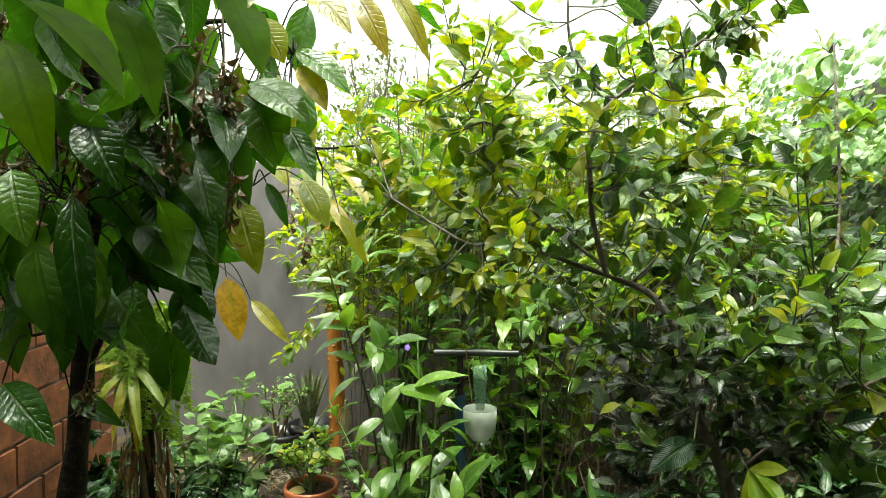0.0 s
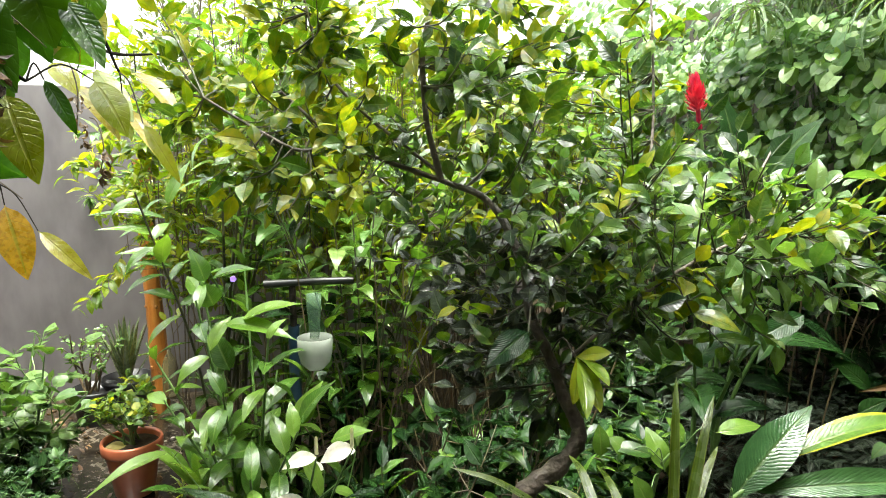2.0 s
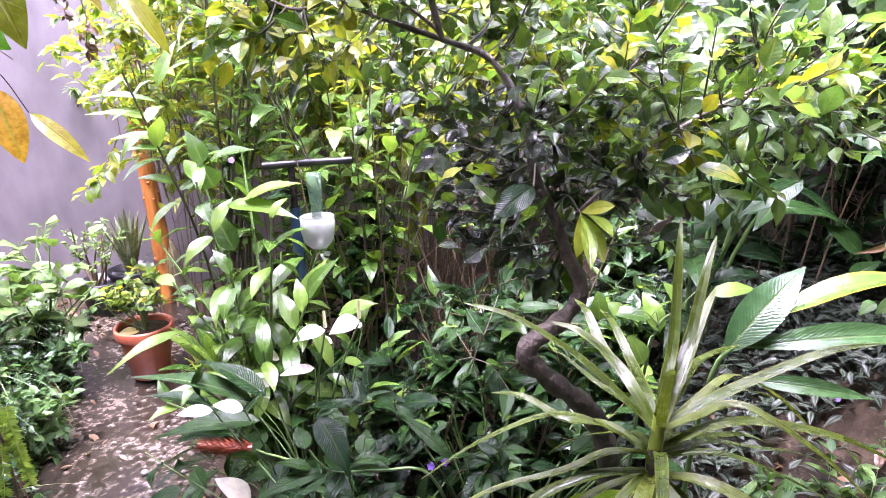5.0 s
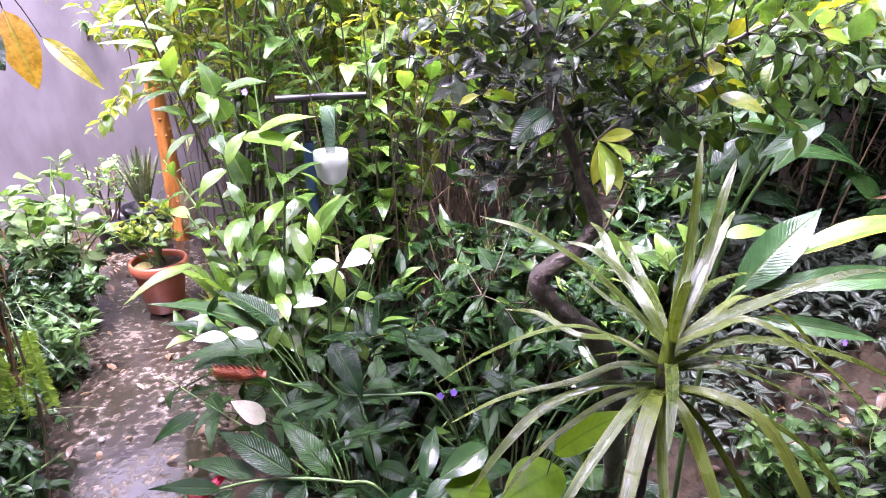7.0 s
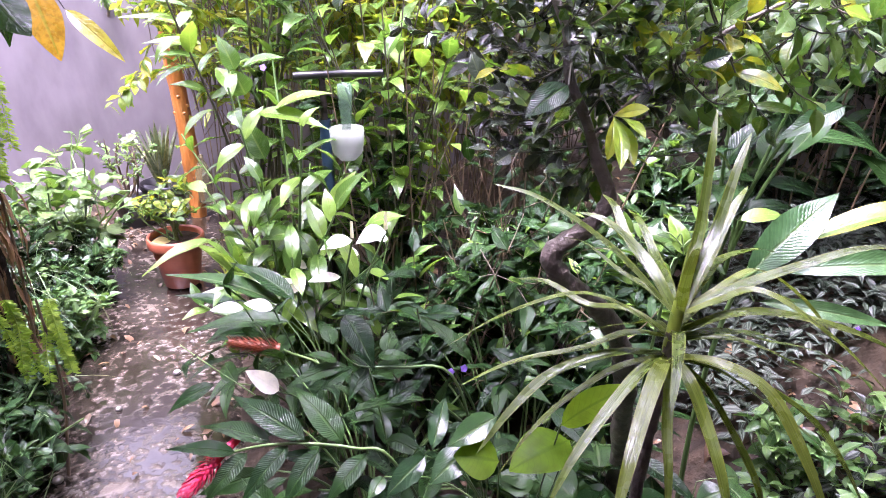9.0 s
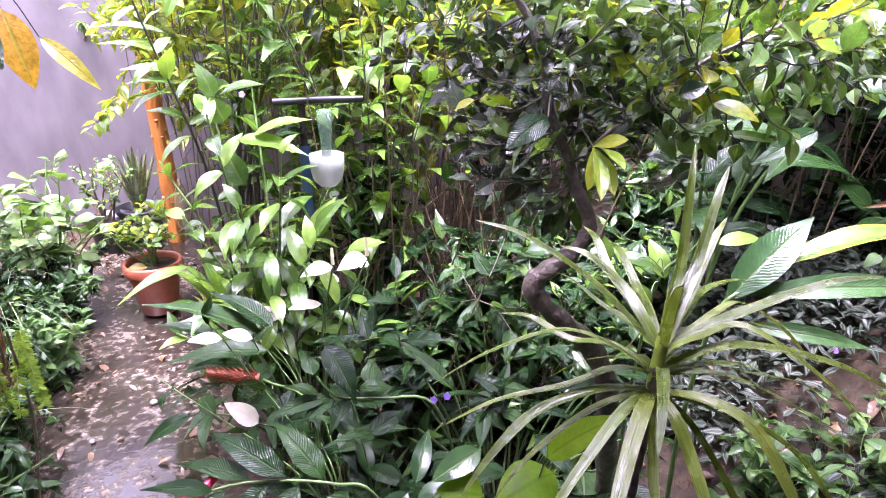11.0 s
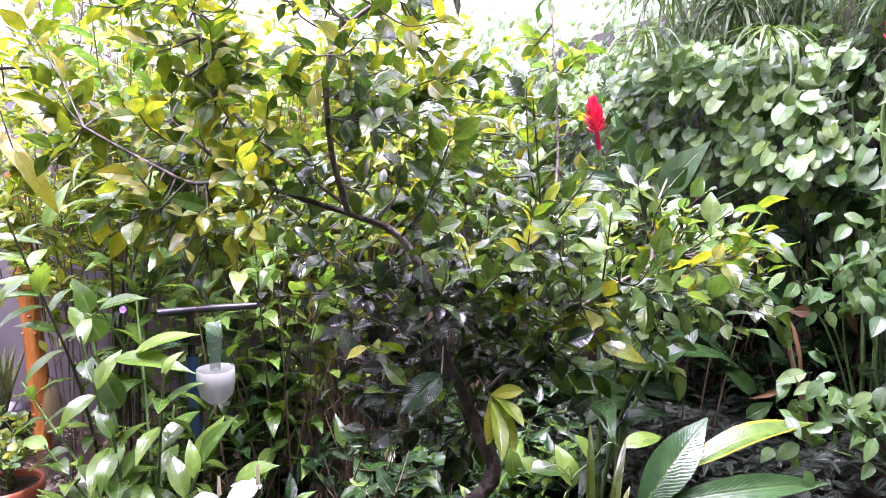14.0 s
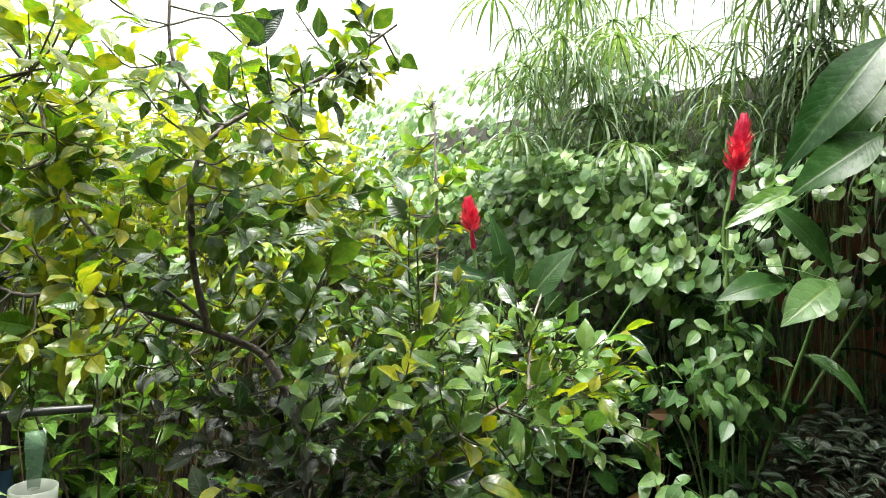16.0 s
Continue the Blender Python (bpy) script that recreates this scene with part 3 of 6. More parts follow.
CITRUS_TUFT = [(0.448, 0.916, 1.346, 0.475, 0.863, 1.367, 0.022),
     (0.448, 0.916, 1.346, 0.451, 0.821, 1.336, 0.026),
     (0.448, 0.916, 1.346, 0.444, 0.829, 1.295, 0.028),
     (0.448, 0.916, 1.346, 0.415, 0.813, 1.295, 0.026),
     (0.448, 0.916, 1.346, 0.422, 0.869, 1.292, 0.024),
     (0.448, 0.916, 1.346, 0.458, 0.873, 1.29, 0.024)]
LOW_A = [(-0.11, 1.68, 0.66, -0.41, 1.7, 0.79, 0.085),
     (-0.08, 1.67, 0.68, -0.25, 1.76, 0.78, 0.08),
     (-0.09, 1.52, 0.7, -0.35, 1.53, 0.7, 0.065),
     (-0.37, 2.34, 0.62, -0.61, 2.21, 0.56, 0.073),
     (-0.14, 1.17, 0.62, -0.28, 1.17, 0.69, 0.061),
     (-0.25, 1.09, 0.66, -0.33, 1.08, 0.71, 0.049),
     (-0.01, 1.19, 0.62, -0.11, 1.2, 0.72, 0.073),
     (-0.13, 1.22, 0.64, -0.22, 1.22, 0.71, 0.067),
     (0.1, 1.38, 0.61, 0.06, 1.5, 0.75, 0.089),
     (-0.01, 1.37, 0.66, -0.11, 1.34, 0.66, 0.061),
     (-0.03, 1.04, 0.67, -0.1, 1.01, 0.68, 0.054)]
ROUND_F = [(0.35, 0.75, 0.87, 0.24, 0.72, 0.86, 0.082),
     (0.32, 0.73, 0.92, 0.41, 0.69, 1.01, 0.049),
     (0.24, 0.77, 0.83, 0.17, 0.79, 0.84, 0.071)]
MID_A = [(-0.21, 2.17, 1.25, -0.25, 2.18, 1.36, 0.07),
     (-0.19, 2.18, 1.26, -0.05, 2.1, 1.3, 0.067),
     (-0.18, 2.09, 1.19, -0.21, 2.08, 1.27, 0.077),
     (-0.15, 2.06, 1.14, 0.06, 1.94, 1.11, 0.072),
     (-0.1, 2.05, 1.15, 0.08, 1.98, 1.21, 0.072),
     (-0.14, 2.05, 0.99, -0.2, 2.12, 1.12, 0.071),
     (-0.18, 1.98, 0.81, -0.25, 1.97, 0.88, 0.079),
     (-0.16, 1.98, 0.81, -0.06, 1.94, 0.92, 0.079),
     (0.05, 1.89, 0.86, 0.16, 1.86, 1.0, 0.068),
     (0.05, 1.89, 0.86, 0.13, 1.92, 0.98, 0.066),
     (-0.06, 1.94, 0.78, -0.17, 1.86, 0.8, 0.069),
     (0.14, 1.8, 0.84, 0.25, 1.74, 0.89, 0.07)]
MID_B = [(-0.36, 2.51, 1.42, -0.6, 2.47, 1.45, 0.05),
     (-0.36, 2.49, 1.36, -0.58, 2.45, 1.4, 0.05),
     (-0.35, 2.46, 1.3, -0.51, 2.4, 1.32, 0.046),
     (-0.34, 2.44, 1.26, -0.49, 2.37, 1.28, 0.042),
     (-0.36, 2.53, 1.47, -0.28, 2.58, 1.63, 0.051),
     (-0.09, 2.58, 1.48, -0.16, 2.65, 1.6, 0.053)]
HOLLOW = [(1.99, 1.58, 1.43, 1.87, 1.64, 1.46, 0.088),
     (1.88, 1.5, 1.21, 1.67, 1.61, 1.34, 0.115),
     (1.78, 1.68, 1.39, 1.6, 1.69, 1.25, 0.069),
     (1.75, 1.52, 0.94, 1.64, 1.59, 1.04, 0.063),
     (1.37, 1.41, 1.23, 1.19, 1.43, 1.14, 0.063),
     (1.64, 1.46, 0.9, 1.72, 1.43, 0.95, 0.053)]
DEAD_LEAF = [(1.64, 1.34, 1.25, 1.66, 1.3, 1.02, 0.015),
     (1.61, 1.32, 1.05, 1.49, 1.33, 1.03, 0.019),
     (1.69, 1.31, 1.27, 1.63, 1.34, 1.27, 0.036),
     (1.82, 1.3, 1.26, 1.86, 1.28, 1.19, 0.03)]
PALE_UP = [(1.747, 1.407, 1.34, 8),
     (1.809, 1.373, 1.307, 8),
     (1.899, 1.295, 1.483, 16),
     (1.899, 1.233, 1.434, 16),
     (1.812, 1.267, 1.367, 12),
     (1.829, 1.204, 1.378, 12),
     (1.818, 1.2, 1.296, 12),
     (1.878, 1.177, 1.343, 14),
     (1.953, 1.274, 1.523, 14),
     (1.874, 1.351, 1.387, 8),
     (1.899, 1.185, 1.498, 12)]
PALE_LOW = [(1.576, 1.235, 1.083, 8),
     (1.663, 1.251, 1.102, 9),
     (1.655, 1.191, 1.032, 10),
     (1.726, 1.154, 1.006, 10),
     (1.482, 1.157, 0.986, 8),
     (1.776, 1.135, 1.051, 9),
     (1.779, 1.077, 1.046, 9),
     (1.604, 1.1, 0.997, 8),
     (1.658, 1.018, 0.996, 9)]
DEAD_CANE = [(1.708, 1.292, 0.874),
     (1.691, 1.316, 1.007),
     (1.665, 1.344, 1.14),
     (1.662, 1.358, 1.244)]
LOW_C = [(-0.12, 0.93, 0.80, -0.25, 1.02, 0.79, 0.039),
     (-0.18, 0.93, 0.79, -0.29, 0.93, 0.82, 0.031),
     (-0.06, 0.91, 0.81, -0.19, 1.03, 0.84, 0.049),
     (0.00, 0.90, 0.80, -0.08, 1.01, 0.86, 0.049),
     (-0.16, 0.93, 0.79, -0.24, 0.88, 0.73, 0.036),
     (-0.09, 0.92, 0.80, -0.18, 0.87, 0.73, 0.039),
     (-0.04, 0.90, 0.80, -0.11, 0.85, 0.73, 0.039),
     (0.04, 0.88, 0.79, -0.04, 0.84, 0.73, 0.039)]
LOW_R = [(0.20, 0.81, 0.83, 0.13, 0.78, 0.80, 0.054),
     (0.25, 0.82, 0.88, 0.16, 0.79, 0.86, 0.045),
     (0.13, 0.82, 0.82, 0.06, 0.79, 0.78, 0.040),
     (0.14, 0.82, 0.83, 0.18, 0.90, 0.87, 0.032),
     (0.06, 0.82, 0.79, 0.03, 0.79, 0.78, 0.025)]
LOW_D = [(0.01, 1.14, 0.81, -0.06, 1.14, 0.84, 0.028),
     (0.03, 1.14, 0.80, -0.10, 1.12, 0.78, 0.037),
     (0.04, 1.13, 0.80, -0.04, 1.10, 0.77, 0.028),
     (0.07, 1.13, 0.80, 0.02, 1.08, 0.75, 0.031),
     (0.00, 1.16, 0.84, -0.01, 1.24, 0.85, 0.037),
     (0.02, 1.16, 0.86, 0.09, 1.21, 0.85, 0.022),
     (0.11, 1.13, 0.82, 0.13, 1.20, 0.84, 0.040),
     (0.12, 1.13, 0.82, 0.20, 1.18, 0.83, 0.028),
     (0.09, 1.13, 0.82, 0.16, 1.09, 0.83, 0.031),
     (0.10, 1.09, 0.73, 0.19, 1.14, 0.74, 0.044),
     (0.03, 1.18, 0.90, 0.08, 1.09, 0.81, 0.062),
     (0.28, 1.08, 0.81, 0.19, 1.20, 0.87, 0.034)]
SPATHES = [(-0.2, 1.49, 0.77, -0.28, 1.48, 0.78, 0.036),
     (-0.13, 1.49, 0.76, -0.2, 1.5, 0.78, 0.037),
     (-0.13, 1.36, 0.6, -0.2, 1.36, 0.67, 0.049),
     (-0.07, 1.77, 0.66, -0.13, 1.78, 0.7, 0.044),
     (-0.04, 1.93, 0.66, -0.11, 1.91, 0.71, 0.043),
     (0.06, 1.8, 0.68, -0.04, 1.77, 0.69, 0.034),
     (0.23, 1.95, 0.73, 0.14, 1.93, 0.76, 0.044),
     (0.13, 1.95, 0.68, 0.07, 1.97, 0.7, 0.034)]
CANE_C = [(0.078, 0.869, 0.781),
     (0.019, 0.890, 0.797),
     (-0.051, 0.909, 0.804),
     (-0.127, 0.925, 0.802),
     (-0.184, 0.933, 0.791),
     (-0.211, 0.935, 0.781)]
CANE_D = [(0.236, 1.082, 0.784),
     (0.134, 1.111, 0.798),
     (0.055, 1.130, 0.799),
     (0.027, 1.144, 0.816),
     (0.008, 1.159, 0.840)]
FERN_LOW = (-0.809, 1.85, 0.674)
FERN_TOP = (-0.94, 2.1, 1.407)


# ---- structure ----
def ground_height(x, y):
    def ease(q):
        q = min(1.0, max(0.0, q))
        return q * q * (3 - 2 * q)
    bed = 0.05 * min(1.0, max(0.0, (x + 0.1) / 0.4)) + 0.06 * min(1.0, max(0.0, (-1.0 - x) / 0.25))
    bed += 0.5 * ease((x - 0.9) / 0.85) + 0.62 * ease((x - 1.5) / 0.55) * ease((1.5 - y) / 0.45)
    return bed + 0.02 * noise.noise(Vector((x * 3, y * 3, 0))) - 0.03


def build_ground():
    xs = [-400, -60, -12] + [-4 + 0.1 * i for i in range(81)] + [12, 60, 400]
    ys = [-400, -60, -12] + [-2 + 0.1 * i for i in range(81)] + [14, 60, 400]
    V, F = [], []
    for y in ys:
        for x in xs:
            V.append((x, y, ground_height(x, y) if abs(x) < 5 and -3 < y < 7 else -0.02))
    k = len(xs)
    for j in range(len(ys) - 1):
        for i in range(k - 1):
            F.append((j * k + i, j * k + i + 1, (j + 1) * k + i + 1, (j + 1) * k + i))
    slab("ground", V, F, M_SOIL, "dark wet garden soil", True)


def build_path():
    """A worn concrete strip, uneven along its rims."""
    V, F = [], []
    n = 70
    for i in range(n + 1):
        y = -1.5 + 6.1 * i / n
        mid = -0.66 - 0.11 * max(0.0, y - 2.0)
        for j in range(9):
            u = j / 8 * 2 - 1
            half = 0.36 + 0.04 * noise.noise(Vector((y * 2.3, u * 0.2, 3)))
            x = mid + u * half
            z = 0.012 + 0.006 * noise.noise(Vector((x * 5, y * 5, 9))) - (0.05 if j in (0, 8) else 0)
            V.append((x, y, z))
    for i in range(n):
        for j in range(8):
            F.append((i * 9 + j, i * 9 + j + 1, i * 9 + j + 10, i * 9 + j + 9))
    slab("pavement", V, F, M_PATH, "worn wet concrete garden path", True)


build_ground()
build_path()

WALL_Y = 4.72
wall_back = slab("wall_back", *box(-3.4, WALL_Y, -0.1, 3.2, WALL_Y + 0.15, 2.08)[:2], M_WALL, "grey cement-rendered garden wall")
wall_left = slab("wall_left", *box(-1.78, -1.6, -0.1, -1.62, 3.0, 2.3)[:2], M_WALL, "orange brick and grey rendered garden wall")
slab("wall_return", *box(-3.4, 2.84, -0.1, -1.79, 2.99, 2.3)[:2], M_WALL, "grey rendered wall behind the brick pier")
slab("wall_side", *box(-3.4, 3.0, -0.1, -3.25, WALL_Y - 0.01, 2.3)[:2], M_WALL, "grey rendered side wall of the yard")
wall_right = slab("wall_right", *box(2.62, -1.6, -0.1, 2.78, WALL_Y - 0.01, 2.5)[:2], M_MORTAR, "brick wall behind climbing plants")
wall_near = slab("wall_house", *box(-1.78, -1.8, -0.1, 2.78, -1.62, 2.6)[:2], M_WALL, "plain house wall behind the terrace")


slab("ceiling", *box(-1.78, -1.8, 2.5, 2.78, 0.62, 2.58)[:2], M_WALL, "plain terrace roof over the house wall")


# ---- canes, shrubs, rosettes ----
def leaf_set(L, W, n=3, **k):
    r = random.Random(int(L * 1000 + W * 77))
    return [leaf(L * r.uniform(0.85, 1.1), W * r.uniform(0.85, 1.1), droop=k.get("droop", 0.5) * r.uniform(0.5, 1.4), seed=i,
                 **{a: b for a, b in k.items() if a != "droop"}) for i in range(n)]


def cane(parent, base, tip, bend, n, tpl, material, rs, stem=M_STEM, r0=0.008, start=0.25, lift=0.7, most=40, side=None, name="leaf", jitter=0.25):
    """An arching cane with leaves in two ranks."""
    base, tip = Vector(base), Vector(tip)
    mid = (base + tip) / 2 + Vector(bend)
    pts = spline([base, mid, tip], 7)
    part("cane", tube(pts, r0, r0 * 0.4, 6), stem, parent)
    items = []
    ax = side or rs.uniform(0, math.pi)
    for i in range(n):
        t = min(0.99, start + (1 - start) * (i + 0.5 + rs.uniform(-0.45, 0.45)) / n)
        f = t * (len(pts) - 1)
        k = min(int(f), len(pts) - 2)
        p = pts[k].lerp(pts[k + 1], f - k)
        d = (pts[k + 1] - pts[k]).normalized()
        out = Vector((math.cos(ax), math.sin(ax), 0)) * (1 if i % 2 else -1)
        out = (out - d * out.dot(d)).normalized()
        go = out * lift * rs.uniform(0.7, 1.2) + d * (1 - lift * 0.6) + rv(rs, jitter * 1.5)
        up = d + Vector((0, 0, 0.8))
        items.append((aim(p, go, up, rs.uniform(-0.4, 0.4), rs.uniform(0.7, 1.1) * (0.75 if t > 0.9 else 1)), rs.randrange(len(tpl))))
    foliage(parent, items, tpl, material, most, name)
    return pts


UNIT = {k: leaf(1.0, 0.3, 11, 2, k, 0.22, 0.6, 0.02, seed=3, stalk=0.03) for k in ("lance", "ovate", "blade", "obovate", "ellipse")}
UNIT_MESH = {}


def blades(parent, rows, shape, material, name="leaf", label="", up=(0, -0.5, 1.0), branch=None, wood=None):
    """Single bold leaves, each from its foot to its tip, stalked to the nearest branch point where branches are given."""
    key = (shape, material.name)
    if key not in UNIT_MESH:
        UNIT_MESH[key] = mesh(name, *UNIT[shape])
        UNIT_MESH[key].materials.append(material)
    for i, (x0, y0, z0, x1, y1, z1, w) in enumerate(rows):
        a, e = Vector((x0, y0, z0)), Vector((x1, y1, z1))
        L = (e - a).length * 1.03
        m = aim(a, e - a, Vector(up) + Vector((0.15 * math.sin(i * 2.1), 0.15 * math.cos(i * 1.7), 0))) @ Matrix.Rotation(0.3, 4, 'X') @ Matrix.Diagonal((w / 0.3, L, L, 1))
        ob = new(name, UNIT_MESH[key])
        ob.parent = parent
        ob.matrix_basis = Matrix.Translation(-root_of(parent)) @ m
        if label:
            tagged(ob, label)
        if branch:
            s = min(branch, key=lambda p: (p - a).length)
            part("twig", tube(spline([s, s.lerp(a, 0.5) + Vector((0, 0, 0.03)), a], 4), 0.002, 0.0014, 5), wood, parent)


def clump(name, base, label, category, canes, tpl, material, seed, n=9, **k):
    """Several canes from one root. canes: tips as offsets from the base."""
    rs = random.Random(seed)
    ob = thing(name, base, label, category)
    b = Vector(base)
    for off in canes:
        o = Vector(off)
        cane(ob, b + Vector((rs.uniform(-0.06, 0.06), rs.uniform(-0.06, 0.06), -0.05)), b + o, Vector((-o.x * 0.25, -o.y * 0.25, o.z * 0.05)), n, tpl, material, rs, **k)
    return ob


def shrub(name, base, size, label, category, tpl, material, seed, stems=9, n=14, bark=M_BARK, most=90, low=0.25, r0=0.009, lift=0.75, material2=None, share=0.3, limit=None, fork=False):
    """Stems that fork upward through an uneven egg of the given half sizes, leafy along their twigs."""
    rs = random.Random(seed)
    ob = thing(name, base, label, category)
    b, (sx, sy, sz) = Vector(base), size
    woods, items, items2 = [], [], []
    for s in range(stems):
        a = 2 * math.pi * (s + rs.random()) / stems
        q = math.sqrt(rs.uniform(0.05, 1))
        h = rs.uniform(0.62, 1.0) * (1 - 0.25 * q * q)
        tip = b + Vector((math.cos(a) * q * sx, math.sin(a) * q * sy, h * sz))
        if fork and s % 5:
            pts = spline([main[int(len(main) * rs.uniform(0.4, 0.7))], b.lerp(tip, 0.75) + rv(rs, 0.06), tip], 6)
        else:
            pts = spline([b + rv(rs, 0.03), b.lerp(tip, 0.5) + Vector((0, 0, 0.08 * sz)) + rv(rs, 0.05), tip], 6)
            main = pts
        part("stem", tube(pts, r0, r0 * 0.3, 5), bark, ob)
        for j in range(4):
            k = rs.randrange(int(len(pts) * low), len(pts))
            e = pts[k] + rv(rs, 1.0) * Vector((sx, sy, sz * 0.5)).length * 0.22 + Vector((0, 0, 0.04))
            tw = spline([pts[k], pts[k].lerp(e, 0.5) + rv(rs, 0.02), e], 3)
            woods.append(tube(tw, r0 * 0.4, r0 * 0.2, 4))
            for i in range(n // 4 + 1):
                f = rs.uniform(0.25, 1.0) * (len(tw) - 1)
                g = min(int(f), len(tw) - 2)
                p = tw[g].lerp(tw[g + 1], f - g)
                d = (tw[g + 1] - tw[g]).normalized()
                go = d * 0.5 + Vector((rs.uniform(-1, 1), rs.uniform(-1, 1), rs.uniform(-0.4, 0.5))) * lift
                if limit and not limit(p):
                    continue
                it = (aim(p, go, Vector((0, 0, 1)) + rv(rs, 0.35), rs.uniform(-0.5, 0.5), rs.uniform(0.65, 1.15)), rs.randrange(len(tpl)))
                (items2 if material2 and rs.random() < share else items).append(it)
    part("twig_work", joined(woods), bark, ob, kind="stuff")
    foliage(ob, items, tpl, material, most)
    if items2:
        foliage(ob, items2, tpl, material2, most // 2, "leaf", "yellowing_foliage")
    return ob


# ---- citrus tree ----
T_CITRUS = leaf_set(0.058, 0.03, 5, seg=6, c=2, shape="ellipse", fold=0.25, droop=0.6, wave=0.045, stalk=0.008)


def citrus_tree():
    rs = random.Random(21)
    base = (0.78, 1.5, 0.0)
    ob = thing("citrus_tree", base, "wet citrus tree with yellowing leaves and a kinked trunk", "tree")
    trunk = spline([(0.72, 1.2, -0.05), (0.66, 1.1, 0.5), (0.593, 1.022, 0.789), (0.533, 1.006, 0.922), (0.432, 0.986, 1.024), (0.392, 0.982, 1.088), (0.459, 0.983, 1.135), (0.491, 0.98, 1.187), (0.464, 0.983, 1.254)], 6)
    part("trunk", tube(trunk, 0.026, 0.0115, 12, 0.2, 3), M_BARK, ob)
    lims = [[(0.464, 0.983, 1.25), (0.436, 0.988, 1.327), (0.407, 1.005, 1.398), (0.406, 1.032, 1.47), (0.376, 1.112, 1.569), (0.307, 1.166, 1.605), (0.22, 1.179, 1.636), (0.12, 1.2, 1.68), (0.03, 1.22, 1.76)],
            [(0.3, 1.165, 1.608), (0.27, 1.165, 1.74), (0.285, 1.155, 1.9), (0.45, 1.12, 2.02), (0.56, 1.08, 2.12)],
            [(0.31, 1.17, 1.92), (0.24, 1.2, 2.02), (0.23, 1.2, 2.16)],
            [(0.44, 1.08, 1.45), (0.6, 1.05, 1.55), (0.72, 1.16, 1.68), (0.76, 1.26, 2.05)],
            [(0.46, 1.0, 1.3), (0.6, 0.95, 1.44), (0.78, 0.95, 1.52), (0.95, 1.02, 1.52)],
            [(0.12, 1.2, 1.68), (0.06, 1.22, 1.66), (-0.02, 1.24, 1.7), (-0.1, 1.25, 1.75)],
            [(0.47, 1.0, 1.26), (0.6, 1.3, 1.4), (0.75, 1.5, 1.6), (0.8, 1.55, 1.85)],
            [(0.3, 1.18, 1.62), (0.12, 1.22, 1.78), (0.06, 1.25, 1.98)],
            [(0.47, 0.98, 1.22), (0.5, 1.15, 1.3), (0.4, 1.4, 1.45), (0.25, 1.55, 1.6)],
            [(0.78, 0.95, 1.52), (0.88, 1.06, 1.6), (0.98, 1.14, 1.66)]]
    lines = []
    for i, q in enumerate(lims):
        pts = spline(q, 5)
        lines.append(pts)
        part("branch", tube(pts, (0.0105, 0.0062)[i] if i < 2 else 0.0038, 0.0022, 7, 0.14, i), M_BARK, ob)
    nodes = [p for pts in lines for p in pts[2:]]
    items, items_y, items_s, items_p, woods = [], [], [], [], []
    eggs = [((0.42, 1.2, 1.64), (0.44, 0.38, 0.26), 160), ((0.3, 1.18, 1.92), (0.28, 0.25, 0.16), 36), ((0.76, 1.02, 1.5), (0.34, 0.26, 0.2), 135),
            ((0.52, 1.12, 1.36), (0.3, 0.24, 0.2), 105), ((0.06, 1.25, 1.68), (0.22, 0.22, 0.17), 50), ((0.76, 1.25, 1.85), (0.1, 0.12, 0.27), 24),
            ((0.46, 1.1, 2.06), (0.18, 0.1, 0.1), 18), ((0.12, 1.15, 2.02), (0.14, 0.1, 0.16), 16), ((-0.02, 1.4, 1.86), (0.2, 0.14, 0.14), 34)]
    for c, r, n in eggs:
        for _ in range(n):
            while True:
                q = rv(rs)
                if 0.15 < q.length < 1:
                    break
            e = Vector((c[0] + q.x * r[0], c[1] + q.y * r[1], c[2] + q.z * r[2]))
            if e.xy.length < 0.72 or (e.x > 0.8 and e.z > 1.7) or (e.y < 1.1 and 0.14 < e.x < 0.44 and 1.5 < e.z < 1.7 and rs.random() < 0.7):
                continue
            s = min(nodes, key=lambda p: (p - e).length + max(0, p.z - e.z) * 0.5)
            v = e - s
            if v.length > 0.34:
                s = e - v.normalized() * 0.34
            tw = spline([s, s.lerp(e, 0.55) + Vector((0, 0, -0.018)) + rv(rs, 0.01), e], 4)
            woods.append(tube(tw, 0.002, 0.001, 4))
            L = (e - s).length
            cnt = max(6, int(L / 0.02))
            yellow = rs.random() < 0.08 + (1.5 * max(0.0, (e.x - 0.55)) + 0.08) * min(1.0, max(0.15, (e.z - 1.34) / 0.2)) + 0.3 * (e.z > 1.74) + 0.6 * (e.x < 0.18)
            # many twigs on the right carry pale green leaves
            pale = e.x > 0.6 and rs.random() < 0.42
            # most twigs in the lower middle of the crown carry blackish leaves
            dark_core = e.z < 1.52 and 0.1 < e.x < 0.56 and rs.random() < 0.66
            for i in range(cnt):
                f = (0.2 + 0.8 * (i + 0.6) / cnt) * (len(tw) - 1)
                g = min(int(f), len(tw) - 2)
                p = tw[g].lerp(tw[g + 1], f - g)
                d = (tw[g + 1] - tw[g]).normalized()
                a = i * 2.4 + rs.uniform(-0.5, 0.5)
                o = d.orthogonal().normalized()
                o = (Matrix.Rotation(a, 3, d) @ o)
                go = d * 0.65 + o * 0.75 + Vector((0, 0, 0.22)) + rv(rs, 0.25)
                it = (aim(p, go, Vector((0, 0, 1)) + rv(rs, 0.7), rs.uniform(-0.6, 0.6), rs.uniform(0.5, 1.08)), rs.randrange(5))
                (items_s if dark_core else items_p if pale else items_y if yellow else items).append(it)
